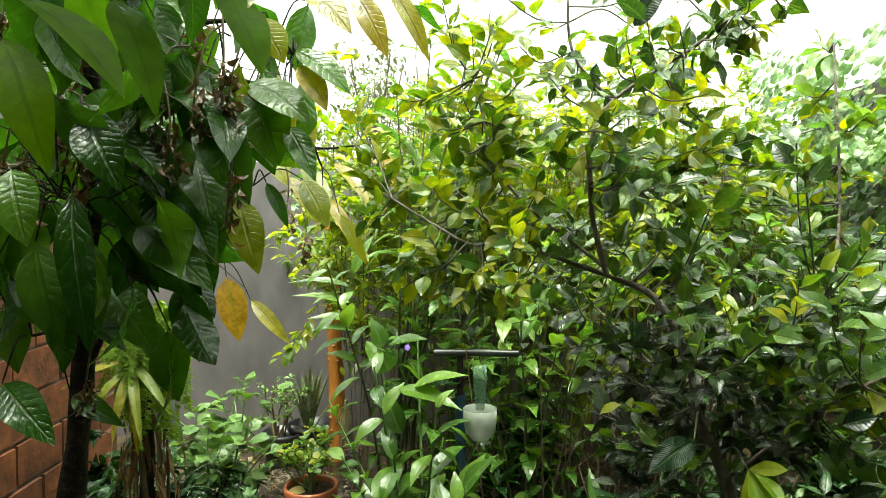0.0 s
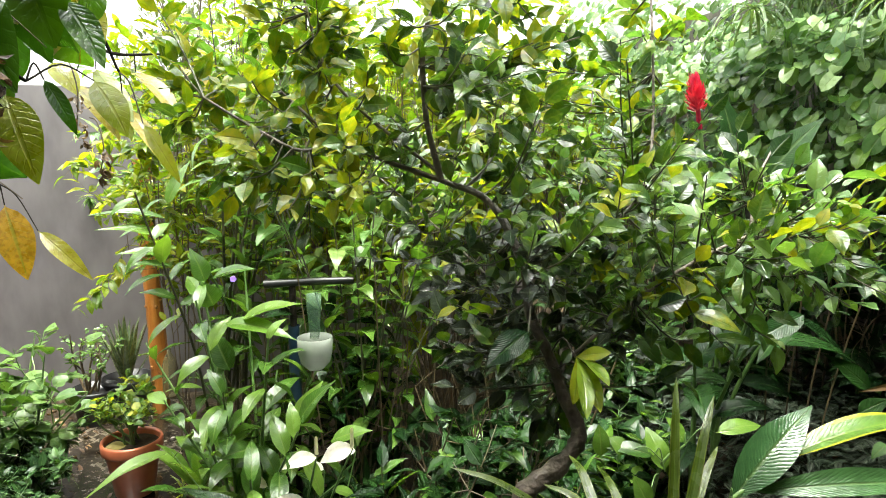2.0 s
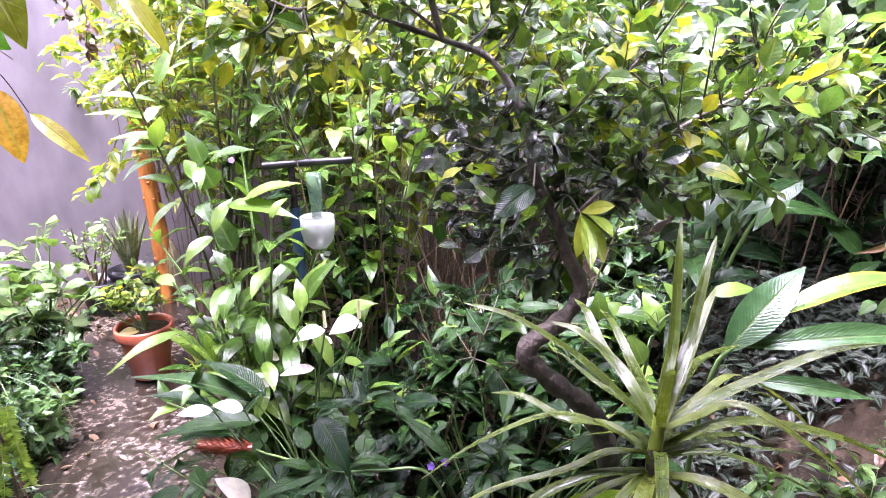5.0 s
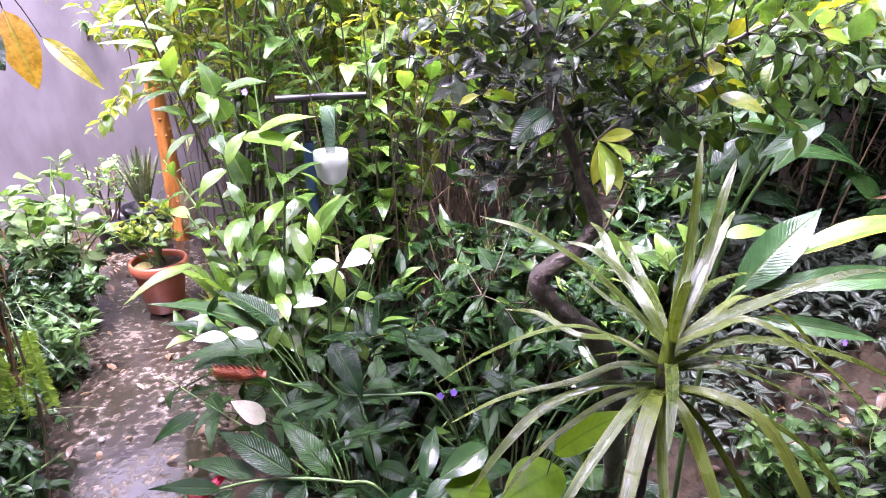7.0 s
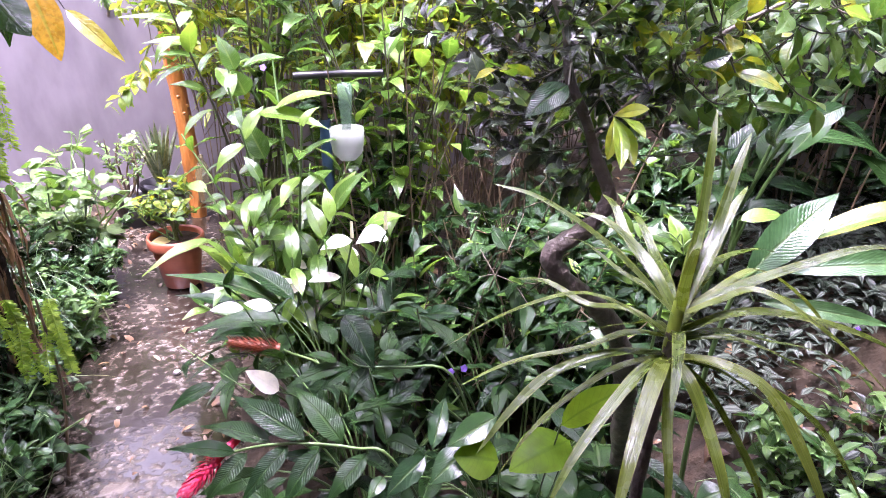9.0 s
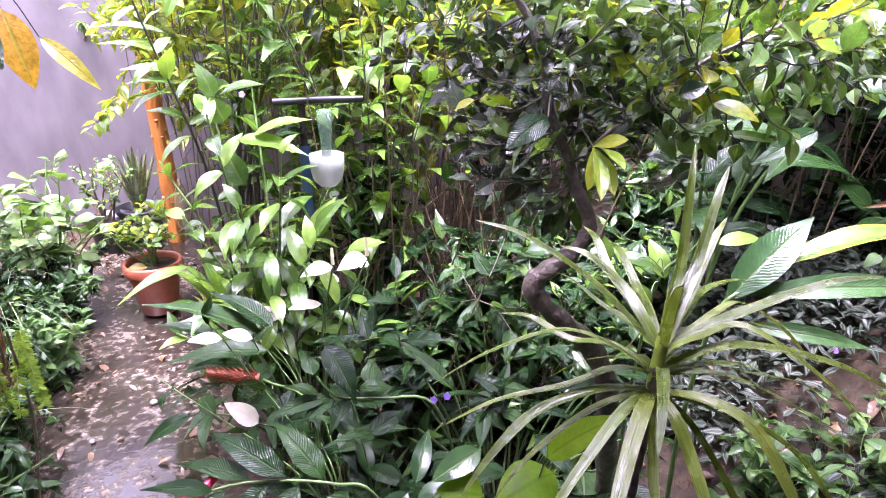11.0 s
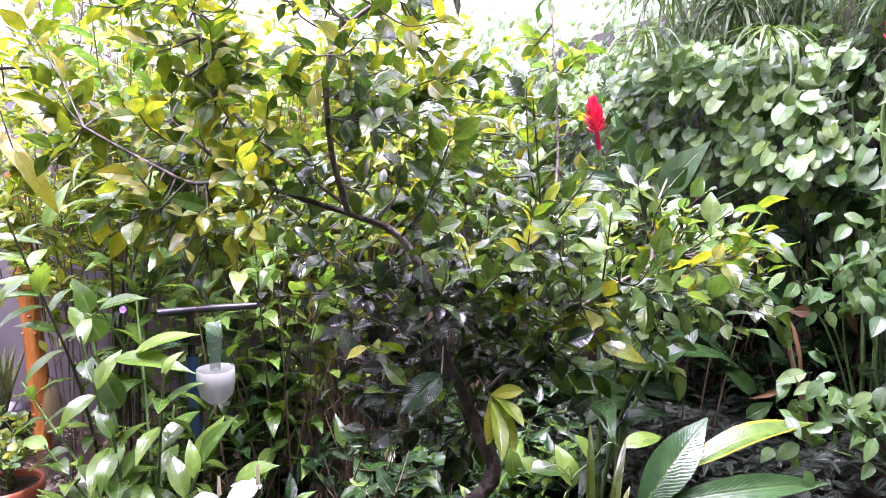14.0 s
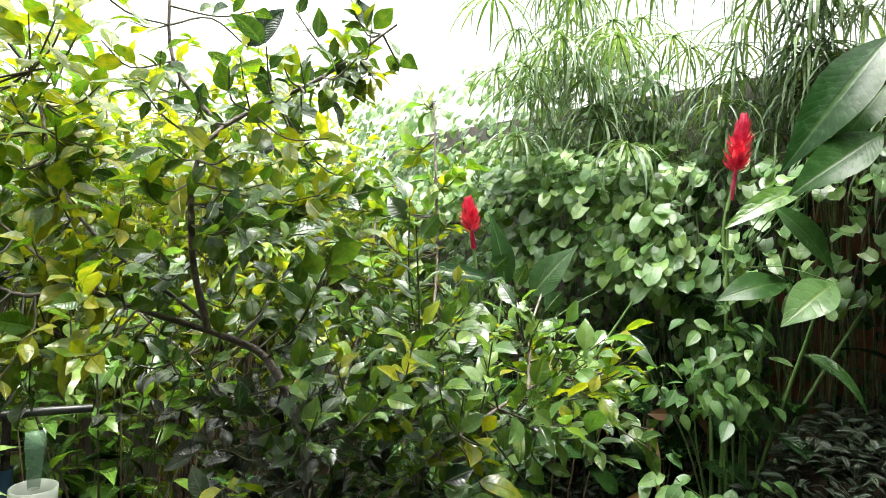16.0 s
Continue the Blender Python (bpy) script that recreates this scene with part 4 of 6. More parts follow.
    part("twig_work", joined(woods), M_TWIG, ob, kind="stuff")
    items.sort(key=lambda q: q[0].translation.y)
    items_y.sort(key=lambda q: q[0].translation.y)
    blades(ob, CITRUS_F, "ovate", M_CITRUS_Y, "leaf", "", (0, -0.8, 0.8), nodes, M_TWIG)
    blades(ob, CITRUS_DARK, "ovate", M_DARK, "leaf", "", (0, -0.8, 0.8), nodes, M_TWIG)
    blades(ob, CITRUS_TUFT, "obovate", M_SHRUB_Y, "leaf", "bright yellow-green young leaf", (0, -1, 0.5), nodes, M_TWIG)
    foliage(ob, items, T_CITRUS, M_CITRUS, 170)
    foliage(ob, items_p, T_CITRUS, M_PALE, 60, "leaf", "pale_foliage", "pale green leaf")
    foliage(ob, items_s, T_CITRUS, M_DARK_CORE, 60, "leaf", "sooty_foliage", "blackish leaf low in the crown")
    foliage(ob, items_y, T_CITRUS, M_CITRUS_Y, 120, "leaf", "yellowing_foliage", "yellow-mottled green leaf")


citrus_tree()


# ---- dracaena ----
def rosette(name, centre, foot, label, category, tpl, material, seed, n, up0, up1, stem=0.012, bark=M_CANE, twist=0.2, most=120, s0=0.7):
    """Blades spiralling out of one crown: the inner ones stand, the outer ones hang."""
    rs = random.Random(seed)
    ob = thing(name, foot, label, category)
    c = Vector(centre)
    if (c - Vector(foot)).length > 0.1:
        part("stem", tube(spline([foot, Vector(foot).lerp(c, 0.5) + Vector((0.015, 0.01, 0)), c], 8), stem, stem * 0.9, 8, 0.12, 1), bark, ob)
    items = []
    for i in range(n):
        t = i / (n - 1)
        a = i * 2.39996 + rs.uniform(-twist, twist)
        e = up1 + (up0 - up1) * (1 - t) + rs.uniform(-0.12, 0.12)
        go = Vector((math.cos(a) * math.cos(e), math.sin(a) * math.cos(e), math.sin(e)))
        items.append((aim(c - Vector((0, 0, 0.07 * t)) + go * 0.008, go, (0, 0, 1), rs.uniform(-0.25, 0.25), s0 + (1 - s0) * min(1, t * 3) * rs.uniform(0.85, 1.05)), rs.randrange(len(tpl))))
    foliage(ob, items, tpl, material, most, "blade")
    return ob


# each blade of the dracaena: a point on its arch, its tip, its width
DRAC_UP = [(0.388, 0.579, 1.295, 0.43, 0.643, 1.411, 0.012),
     (0.418, 0.59, 1.293, 0.486, 0.65, 1.381, 0.0125),
     (0.325, 0.5, 1.275, 0.313, 0.473, 1.327, 0.011),
     (0.423, 0.6, 1.251, 0.511, 0.668, 1.309, 0.013),
     (0.382, 0.647, 1.236, 0.401, 0.758, 1.255, 0.014),
     (0.27, 0.582, 1.297, 0.167, 0.628, 1.348, 0.012),
     (0.34, 0.643, 1.263, 0.347, 0.729, 1.289, 0.014),
     (0.314, 0.608, 1.24, 0.267, 0.677, 1.259, 0.013),
     (0.333, 0.603, 1.266, 0.285, 0.666, 1.293, 0.013),
     (0.474, 0.546, 1.251, 0.64, 0.542, 1.269, 0.015),
     (0.461, 0.628, 1.231, 0.6, 0.687, 1.199, 0.013),
     (0.466, 0.57, 1.243, 0.577, 0.561, 1.157, 0.012),
     (0.405, 0.487, 1.264, 0.491, 0.394, 1.19, 0.016)]
DRAC_MID = [(0.234, 0.55, 1.25, 0.095, 0.546, 1.206, 0.013),
     (0.275, 0.6, 1.205, 0.213, 0.668, 1.212, 0.012),
     (0.244, 0.539, 1.19, 0.109, 0.552, 1.151, 0.012),
     (0.481, 0.546, 1.161, 0.615, 0.548, 1.098, 0.012),
     (0.462, 0.52, 1.215, 0.614, 0.475, 1.159, 0.013),
     (0.446, 0.49, 1.182, 0.571, 0.421, 1.094, 0.013),
     (0.466, 0.613, 1.192, 0.616, 0.655, 1.137, 0.012),
     (0.288, 0.443, 1.245, 0.234, 0.364, 1.243, 0.012),
     (0.359, 0.622, 1.158, 0.304, 0.702, 1.086, 0.011),
     (0.45, 0.597, 1.149, 0.6, 0.634, 1.082, 0.011)]
DRAC_LOW = [(0.208, 0.527, 1.173, 0.121, 0.504, 1.103, 0.014),
     (0.226, 0.529, 1.133, 0.15, 0.52, 1.053, 0.012),
     (0.239, 0.466, 1.163, 0.159, 0.411, 1.113, 0.013),
     (0.265, 0.444, 1.181, 0.196, 0.362, 1.122, 0.016),
     (0.3, 0.455, 1.142, 0.273, 0.392, 1.08, 0.011),
     (0.331, 0.441, 1.153, 0.319, 0.362, 1.087, 0.015),
     (0.386, 0.457, 1.109, 0.405, 0.408, 1.032, 0.011),
     (0.397, 0.443, 1.178, 0.416, 0.351, 1.085, 0.016),
     (0.454, 0.449, 1.138, 0.497, 0.387, 1.055, 0.012),
     (0.455, 0.504, 1.111, 0.569, 0.469, 1.002, 0.011)]


def ribbon(line, width, fold, roll):
    """A strap leaf along a line: channelled towards its foot, flat and pointed at its tip."""
    V, F, UV = [], [], []
    n = len(line)
    for i, p in enumerate(line):
        v = i / (n - 1)
        d = (line[min(i + 1, n - 1)] - line[max(i - 1, 0)]).normalized()
        x = d.cross(Vector((0, 0, 1)))
        x = x.normalized() if x.length > 0.1 else Vector((1, 0, 0))
        up = Matrix.Rotation(roll * v, 3, d) @ x.cross(d)
        x = d.cross(up)
        w = width / 2 * min(1.0, 0.62 + 1.3 * v) * (1 - v ** 3) ** 0.7 + 0.0004
        f = fold * (1 - 0.75 * v)
        for u in (-1, -0.5, 0, 0.5, 1):
            V.append(p + x * (u * w) + up * (abs(u) * w * f))
            UV.append(((u + 1) / 2, v))
        if i:
            o = (i - 1) * 5
            F += [(o + k, o + k + 1, o + k + 6, o + k + 5) for k in range(4)]
    return [tuple(v) for v in V], F, UV


def dracaena():
    rs = random.Random(5)
    ob = thing("dracaena", (0.31, 0.53, 0.0), "striped olive-green dracaena with long arching blades on a thin brown stem", "plant")
    top, foot = Vector((0.34, 0.527, 1.222)), Vector((0.335, 0.522, 1.178))
    part("stem", tube(spline([(0.31, 0.53, -0.03), (0.325, 0.535, 0.5), (0.335, 0.537, 0.99), (0.334, 0.528, 1.09), foot, top], 8), 0.0085, 0.0065, 9, 0.12, 1), M_BARK, ob)
    part("sheath", tube(spline([foot - Vector((0, 0, 0.02)), foot.lerp(top, 0.5), top + Vector((0.002, 0, 0.02))], 4), 0.0085, 0.0065, 9), M_LIME, ob, "lime-green leaf sheath")
    for rows, rise in ((DRAC_UP, 1.0), (DRAC_MID, 0.45), (DRAC_LOW, 0.0)):
        for mx, my, mz, tx, ty, tz, w in rows:
            root = foot.lerp(top, rise) + rv(rs, 0.003)
            m, e = Vector((mx, my, mz)), Vector((tx, ty, tz))
            lift = Vector((0, 0, 0.012 if rise < 1 else 0.004))
            line = spline([root, root.lerp(m, 0.5) + lift, m, m.lerp(e, 0.55) + Vector((0, 0, 0.01)), e], 5)
            part("blade", ribbon(line, w, rs.uniform(0.25, 0.5), rs.uniform(-0.5, 0.5)), M_DRAC, ob)


dracaena()


# ---- tree with large hanging leaves ----
T_NEAR = leaf_set(0.195, 0.088, 5, seg=10, c=3, shape="ellipse", fold=0.22, droop=0.8, wave=0.06, stalk=0.012)


def near_tree():
    rs = random.Random(4)
    ob = thing("broadleaf_tree", (-0.86, 1.38, 0), "dark wet tree with large drooping veined leaves", "tree")
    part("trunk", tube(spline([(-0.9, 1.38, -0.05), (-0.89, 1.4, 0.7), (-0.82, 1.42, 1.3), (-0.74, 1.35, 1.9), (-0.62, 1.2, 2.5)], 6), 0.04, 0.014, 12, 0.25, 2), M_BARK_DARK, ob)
    lims = [[(-0.74, 1.36, 1.85), (-0.6, 1.3, 2.05), (-0.42, 1.28, 2.1), (-0.3, 1.3, 2.04)],
            [(-0.76, 1.38, 1.7), (-0.62, 1.3, 1.85), (-0.5, 1.3, 1.85), (-0.4, 1.35, 1.78)],
            [(-0.72, 1.3, 2.0), (-0.6, 1.0, 2.2), (-0.42, 0.8, 2.25), (-0.25, 0.75, 2.2)],
            [(-0.7, 1.3, 2.1), (-0.75, 0.9, 2.15), (-0.62, 0.7, 2.05)],
            [(-0.78, 1.4, 1.6), (-0.65, 1.2, 1.72), (-0.6, 1.0, 1.75)],
            [(-0.72, 1.34, 1.95), (-0.5, 1.6, 2.05), (-0.38, 1.75, 1.95), (-0.34, 1.8, 1.85)],
            [(-0.79, 1.42, 1.4), (-0.7, 1.3, 1.5), (-0.75, 1.15, 1.5)],
            [(-0.74, 1.36, 1.85), (-0.74, 1.65, 1.9), (-0.72, 1.9, 1.78), (-0.69, 1.98, 1.58)],
            [(-0.5, 1.6, 2.05), (-0.42, 1.8, 2.0), (-0.4, 1.95, 1.92), (-0.28, 2.12, 1.94)]]
    items, ylw, nodes, woods = [], [], [], []
    for i, q in enumerate(lims):
        pts = spline(q, 6)
        nodes += pts[1:]
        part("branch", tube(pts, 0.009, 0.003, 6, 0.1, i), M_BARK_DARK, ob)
    eggs = [((-0.68, 1.2, 1.85), (0.24, 0.28, 0.34), 96), ((-0.82, 1.2, 1.76), (0.16, 0.2, 0.12), 20), ((-0.58, 0.95, 2.14), (0.3, 0.2, 0.16), 50),
            ((-0.42, 1.35, 2.05), (0.14, 0.25, 0.12), 24), ((-0.46, 1.25, 1.95), (0.12, 0.15, 0.14), 34), ((-0.98, 1.6, 1.98), (0.3, 0.3, 0.28), 120), ((-0.54, 1.28, 1.74), (0.14, 0.15, 0.12), 22)]
    for c, r, n in eggs:
        for _ in range(n):
            q = rv(rs)
            tw = Vector((c[0] + q.x * r[0], c[1] + q.y * r[1], c[2] + q.z * r[2]))
            if (tw.xy.length < 0.85 and tw.z < 2.15) or (tw.z < 1.8 and tw.x > -0.34 * tw.y - 0.07):
                continue
            p = min(nodes, key=lambda v: (v - tw).length)
            p = tw + (p - tw).normalized() * min((p - tw).length, 0.12)
            woods.append(tube(spline([p, p.lerp(tw, 0.5) + Vector((0, 0, 0.03)), tw], 3), 0.002, 0.0012, 4))
            go = (tw - p).normalized() * 0.4 + Vector((rs.uniform(-0.4, 0.6), rs.uniform(-0.6, 0.3), rs.uniform(-1.1, -0.35)))
            it = (aim(tw, go, Vector((0.1, -0.1, 1.0)) + rv(rs, 0.7), rs.uniform(-0.6, 0.6), rs.uniform(0.6, 1.0)), rs.randrange(4))
            (ylw if (tw.x > -0.4 and rs.random() < 0.35) else items).append(it)
    part("twig_work", joined(woods), M_BARK_DARK, ob, kind="stuff")
    # leaves and branches added above the view, unseen, to shade the tree below
    crown = []
    for k in range(110):
        p = Vector((rs.uniform(-1.35, -0.1), rs.uniform(0.65, 2.0), rs.uniform(2.28, 2.75)))
        go = Vector((rs.uniform(-1, 1), rs.uniform(-1, 1), rs.uniform(-0.8, 0.1)))
        crown.append((aim(p, go, Vector((0, 0, 1)) + rv(rs, 0.4), 0, rs.uniform(0.8, 1.2)), rs.randrange(4)))
    foliage(ob, crown, T_NEAR, M_NEAR, 0, "leaf", "upper_foliage")
    for k in range(9):
        e = Vector((rs.uniform(-1.3, -0.15), rs.uniform(0.7, 1.9), rs.uniform(2.4, 2.7)))
        part("branch", tube(spline([(-0.66, 1.25, 2.3), Vector((-0.66, 1.25, 2.3)).lerp(e, 0.5) + Vector((0, 0, 0.1)), e], 5), 0.008, 0.003, 5), M_BARK_DARK, ob)
    foliage(ob, items, T_NEAR, M_NEAR, 300)
    foliage(ob, ylw, T_NEAR, M_NEAR_Y, 60, "leaf", "foliage", "yellowed leaf")
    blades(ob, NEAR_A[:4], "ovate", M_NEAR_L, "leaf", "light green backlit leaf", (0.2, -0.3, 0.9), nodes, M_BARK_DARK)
    blades(ob, NEAR_Y2, "ovate", M_NEAR_Y, "leaf", "yellowed leaf", (0.2, -0.5, 0.8), nodes, M_BARK_DARK)
    blades(ob, NEAR_A[4:], "ovate", M_NEAR, "leaf", "", (0.2, -0.9, 0.6), nodes, M_BARK_DARK)
    blades(ob, NEAR_B, "ovate", M_NEAR, "leaf", "", (0.2, -0.9, 0.6), nodes, M_BARK_DARK)
    blades(ob, NEAR_Y[6:7], "ovate", M_NEAR_O, "leaf", "orange leaf with a brown tip", (0.2, -0.9, 0.5), nodes, M_BARK_DARK)
    blades(ob, NEAR_Y[:6] + NEAR_Y[7:], "ovate", M_NEAR_Y, "leaf", "yellowed leaf", (0.2, -0.9, 0.5), nodes, M_BARK_DARK)
    # withered flower clusters
    T = [leaf(0.024, 0.009, 3, 1, "ovate", 0.5, 1.2, 0.1, seed=k) for k in range(3)]
    for k in range(26):
        if k < 16:
            p = Vector((-0.7 + 0.36 * (k % 8) / 7 + rs.uniform(-0.03, 0.03), rs.uniform(1.0, 1.12), (2.02 if k < 8 else 1.86) + rs.uniform(-0.08, 0.06)))
        else:
            p = rs.choice(nodes[6:]) + Vector((rs.uniform(-0.1, 0.12), rs.uniform(-0.25, 0.0), rs.uniform(-0.22, -0.05)))
        if p.xy.length < 0.85:
            continue
        h = rs.uniform(0.06, 0.12)
        s0 = p + Vector((rs.uniform(-0.06, 0.06), 0.03, rs.uniform(0.06, 0.12)))
        cl = part("flower_head", tube(spline([s0, s0.lerp(p, 0.6) + Vector((0, 0, 0.03)), p, p - Vector((0.01, 0, h * 0.8))], 3), 0.0022, 0.0015, 5), M_CANE, ob, "withered brown flower head")
        its = []
        for i in range(30):
            f = rs.random()
            q = p - Vector((0, 0, f * h)) + rv(rs, 0.007 + 0.008 * math.sin(f * 3.1))
            its.append((aim(q, rv(rs, 0.6) + Vector((0, 0, -0.8)), rv(rs), 0, rs.uniform(0.7, 1.4)), rs.randrange(3)))
        foliage(cl, its, T, M_DRY, 0, "petal", "petal_work")
    # thin pale aerial stems across the leaves
    for k in range(16):
        p = Vector((rs.uniform(-0.85, -0.45), rs.uniform(1.0, 1.1), rs.uniform(1.8, 2.1)))
        e = p + Vector((rs.uniform(0.05, 0.4), rs.uniform(-0.04, 0.04), rs.uniform(-0.3, 0.05)))
        if min(p.xy.length, e.xy.length) < 0.85:
            continue
        part("aerial_stem", tube(spline([p, p.lerp(e, 0.5) + rv(rs, 0.05), e], 6), 0.0011, 0.0008, 5), M_CANE, ob)


near_tree()

# ---- middle bed ----
T_GING = leaf_set(0.175, 0.06, 4, seg=8, c=2, shape="ellipse", fold=0.25, droop=0.9, wave=0.04)
T_GBIG = leaf_set(0.36, 0.095, 3, seg=10, c=2, shape="lance", fold=0.22, droop=0.9, wave=0.03)
T_LILY = leaf_set(0.22, 0.062, 3, seg=8, c=2, shape="lance", fold=0.25, droop=0.9, wave=0.03, stalk=0.03)
T_MID = leaf_set(0.11, 0.042, 4, seg=5, c=1, shape="lance", fold=0.3, droop=0.6, wave=0.03)
T_SMALL = leaf_set(0.04, 0.022, 3, seg=3, c=1, shape="ovate", fold=0.3, droop=0.4)
T_HEART = leaf_set(0.058, 0.055, 4, seg=5, c=2, shape="heart", fold=0.15, droop=0.5, wave=0.02, stalk=0.0)

mid_gingers = clump("ginger_plant", (-0.1, 2.1, 0.03), "bright green glossy ginger canes", "plant",
                    [(-0.12, -0.1, 1.2), (0.08, -0.2, 1.1), (0.2, -0.1, 0.95), (-0.25, 0.05, 0.85), (0.3, 0.15, 1.0), (0.02, -0.35, 0.75), (-0.2, -0.25, 0.65), (0.28, -0.3, 0.7),
                     (0.35, 0.0, 0.6), (-0.3, -0.1, 0.5), (0.1, 0.1, 0.9), (-0.05, -0.2, 0.95), (0.15, -0.3, 0.85), (-0.32, 0.2, 1.0), (-0.15, 0.15, 1.3), (0.0, 0.3, 1.3)], T_GING, M_GINGER, 3, 14)
blades(mid_gingers, MID_A, "lance", M_GINGER)
tall_gingers = clump("ginger_plant", (-0.2, 2.5, 0.03), "tall leaning ginger canes beside the post", "plant",
                     [(-0.22, -0.2, 1.5), (0.05, -0.1, 1.9), (0.3, 0.0, 2.3), (0.1, 0.2, 1.4), (0.42, 0.1, 2.45), (0.2, -0.2, 1.75), (0.5, -0.1, 2.0), (0.35, 0.25, 1.9)], T_GING, M_GINGER, 8, 17, start=0.45, r0=0.008, stem=M_TWIG)
blades(tall_gingers, MID_B, "lance", M_GINGER)

T_ARCH = leaf_set(0.26, 0.048, 4, seg=9, c=2, shape="lance", fold=0.25, droop=1.3, wave=0.03)
clump("ginger_plant", (-0.15, 2.75, 0.03), "tall pale ginger canes with long arching leaves", "plant",
      [(-0.05, 0.0, 2.25), (0.1, -0.05, 2.4), (0.25, 0.05, 2.3), (0.4, 0.0, 2.45), (0.02, 0.15, 2.1)], T_ARCH, M_PALE, 77, 15, start=0.6, r0=0.006, stem=M_TWIG)


def far_tree(base, height, seed):
    """A slender street tree beyond the wall: trunk, limbs and a loose crown."""
    rs = random.Random(seed)
    ob = thing("far_tree", base, "grey-green tree in the rain beyond the wall", "tree")
    b = Vector(base)
    top = b + Vector((0.1, 0, height * 0.75))
    part("trunk", tube(spline([b - Vector((0, 0, 0.1)), b.lerp(top, 0.5) + rv(rs, 0.1), top], 6), 0.09, 0.03, 8, 0.1, seed), M_BARK, ob)
    its = []
    tpl = leaf_set(0.13, 0.06, 3, seg=3, c=1, shape="ovate", fold=0.3, droop=0.5)
    for k in range(26):
        e = b + Vector((rs.gauss(0, 0.55), rs.gauss(0, 0.5), height * rs.uniform(0.6, 1.0)))
        part("limb", tube(spline([b.lerp(top, rs.uniform(0.5, 1.0)), e - Vector((0, 0, 0.15)), e], 4), 0.02, 0.006, 5), M_BARK, ob)
        for i in range(46):
            its.append((aim(e + rv(rs, 0.28), rv(rs) + Vector((0, 0, -0.2)), Vector((0, 0, 1)) + rv(rs, 0.5), 0, rs.uniform(0.7, 1.2)), rs.randrange(3)))
    foliage(ob, its, tpl, M_FAR, 40)


far_tree((-1.35, 12.0, -0.02), 4.5, 3)
far_tree((-0.1, 14.0, -0.02), 4.2, 4)
T_LIGHT = leaf_set(0.085, 0.036, 4, seg=5, c=1, shape="ellipse", fold=0.3, droop=0.6, wave=0.04)
# yellow-green shrubs behind the citrus, leafy on top and thin below
def airy(p):
    return p.z > 0.95 or math.sin(p.x * 977 + p.y * 613) > 0.45


for k, (x, y, sx, sy, h, st) in enumerate([(0.75, 2.8, 0.6, 0.5, 2.35, 34), (1.35, 3.4, 0.6, 0.6, 2.7, 34), (0.4, 3.7, 0.6, 0.5, 2.7, 34), (-0.35, 4.15, 0.5, 0.35, 2.75, 34), (1.0, 4.2, 0.6, 0.4, 2.9, 30), (0.2, 4.3, 0.5, 0.3, 3.0, 34)]):
    shrub("yellow_shrub", (x, y, 0.0), (sx, sy, h), "yellow-green leafy shrub beside the grey wall", "shrub", T_MID, M_SHRUB_Y if k % 2 == 0 else M_PALE, 40 + k, st, 44,
          M_CANE, 26, 0.4, 0.005, material2=M_SHRUB_Y, share=0.45, fork=True, limit=airy)

for k, (x, y, sx, sy, h, st, mt) in enumerate([(-0.45, 3.35, 0.3, 0.25, 2.55, 26, M_SHRUB_Y), (-0.05, 3.1, 0.32, 0.25, 2.85, 28, M_SHRUB_Y), (0.4, 3.05, 0.35, 0.25, 2.85, 28, M_CITRUS_Y), (0.85, 3.0, 0.35, 0.28, 2.75, 28, M_SHRUB_Y), (1.15, 3.3, 0.35, 0.3, 2.85, 26, M_SHRUB_Y), (1.6, 3.6, 0.35, 0.3, 2.7, 24, M_SHRUB_Y)]):
    shrub("yellow_shrub", (x, y, 0.0), (sx, sy, h), "dense yellow-green leafy shrub behind the citrus", "shrub", T_LIGHT, mt, 240 + k, st, 52,
          M_CANE, 22, 0.4, 0.004, material2=M_SHRUB_Y, share=0.4, fork=True, limit=airy)


clump("ginger_plant", (0.05, 2.5, 0.03), "bright broad-leaved ginger canes behind the hanging bottle", "plant",
      [(-0.3, -0.1, 1.3), (-0.1, -0.15, 1.5), (0.1, -0.1, 1.2), (0.3, -0.1, 1.4), (-0.2, 0.1, 1.05), (0.2, 0.1, 1.0), (-0.05, -0.2, 0.85), (0.38, 0.0, 0.9), (-0.35, 0.05, 0.8), (0.0, 0.2, 1.65)], T_GING, M_GINGER, 71, 12)

clump("ginger_plant", (0.3, 2.2, 0.03), "bright ginger canes among the bare thicket", "plant",
      [(-0.25, 0.0, 1.45), (-0.05, -0.05, 1.6), (0.15, 0.0, 1.5), (0.35, 0.05, 1.65), (0.0, 0.1, 1.3), (0.25, 0.15, 1.3), (0.5, 0.1, 1.45), (-0.35, 0.1, 1.6)], T_GING, M_GINGER, 73, 13, start=0.4, r0=0.005, stem=M_TWIG)


clump("ginger_plant", (0.3, 2.4, 0.03), "pale broad-leaved ginger canes among the brown thicket", "plant",
      [(-0.3, 0.05, 1.55), (-0.12, 0.0, 1.8), (0.08, -0.05, 1.6), (0.22, 0.05, 1.75), (0.4, 0.0, 1.55), (0.0, 0.15, 1.35), (-0.42, 0.0, 1.75), (0.32, 0.1, 1.3)], T_GING, M_PALE, 79, 15, start=0.45, r0=0.005, stem=M_TWIG)


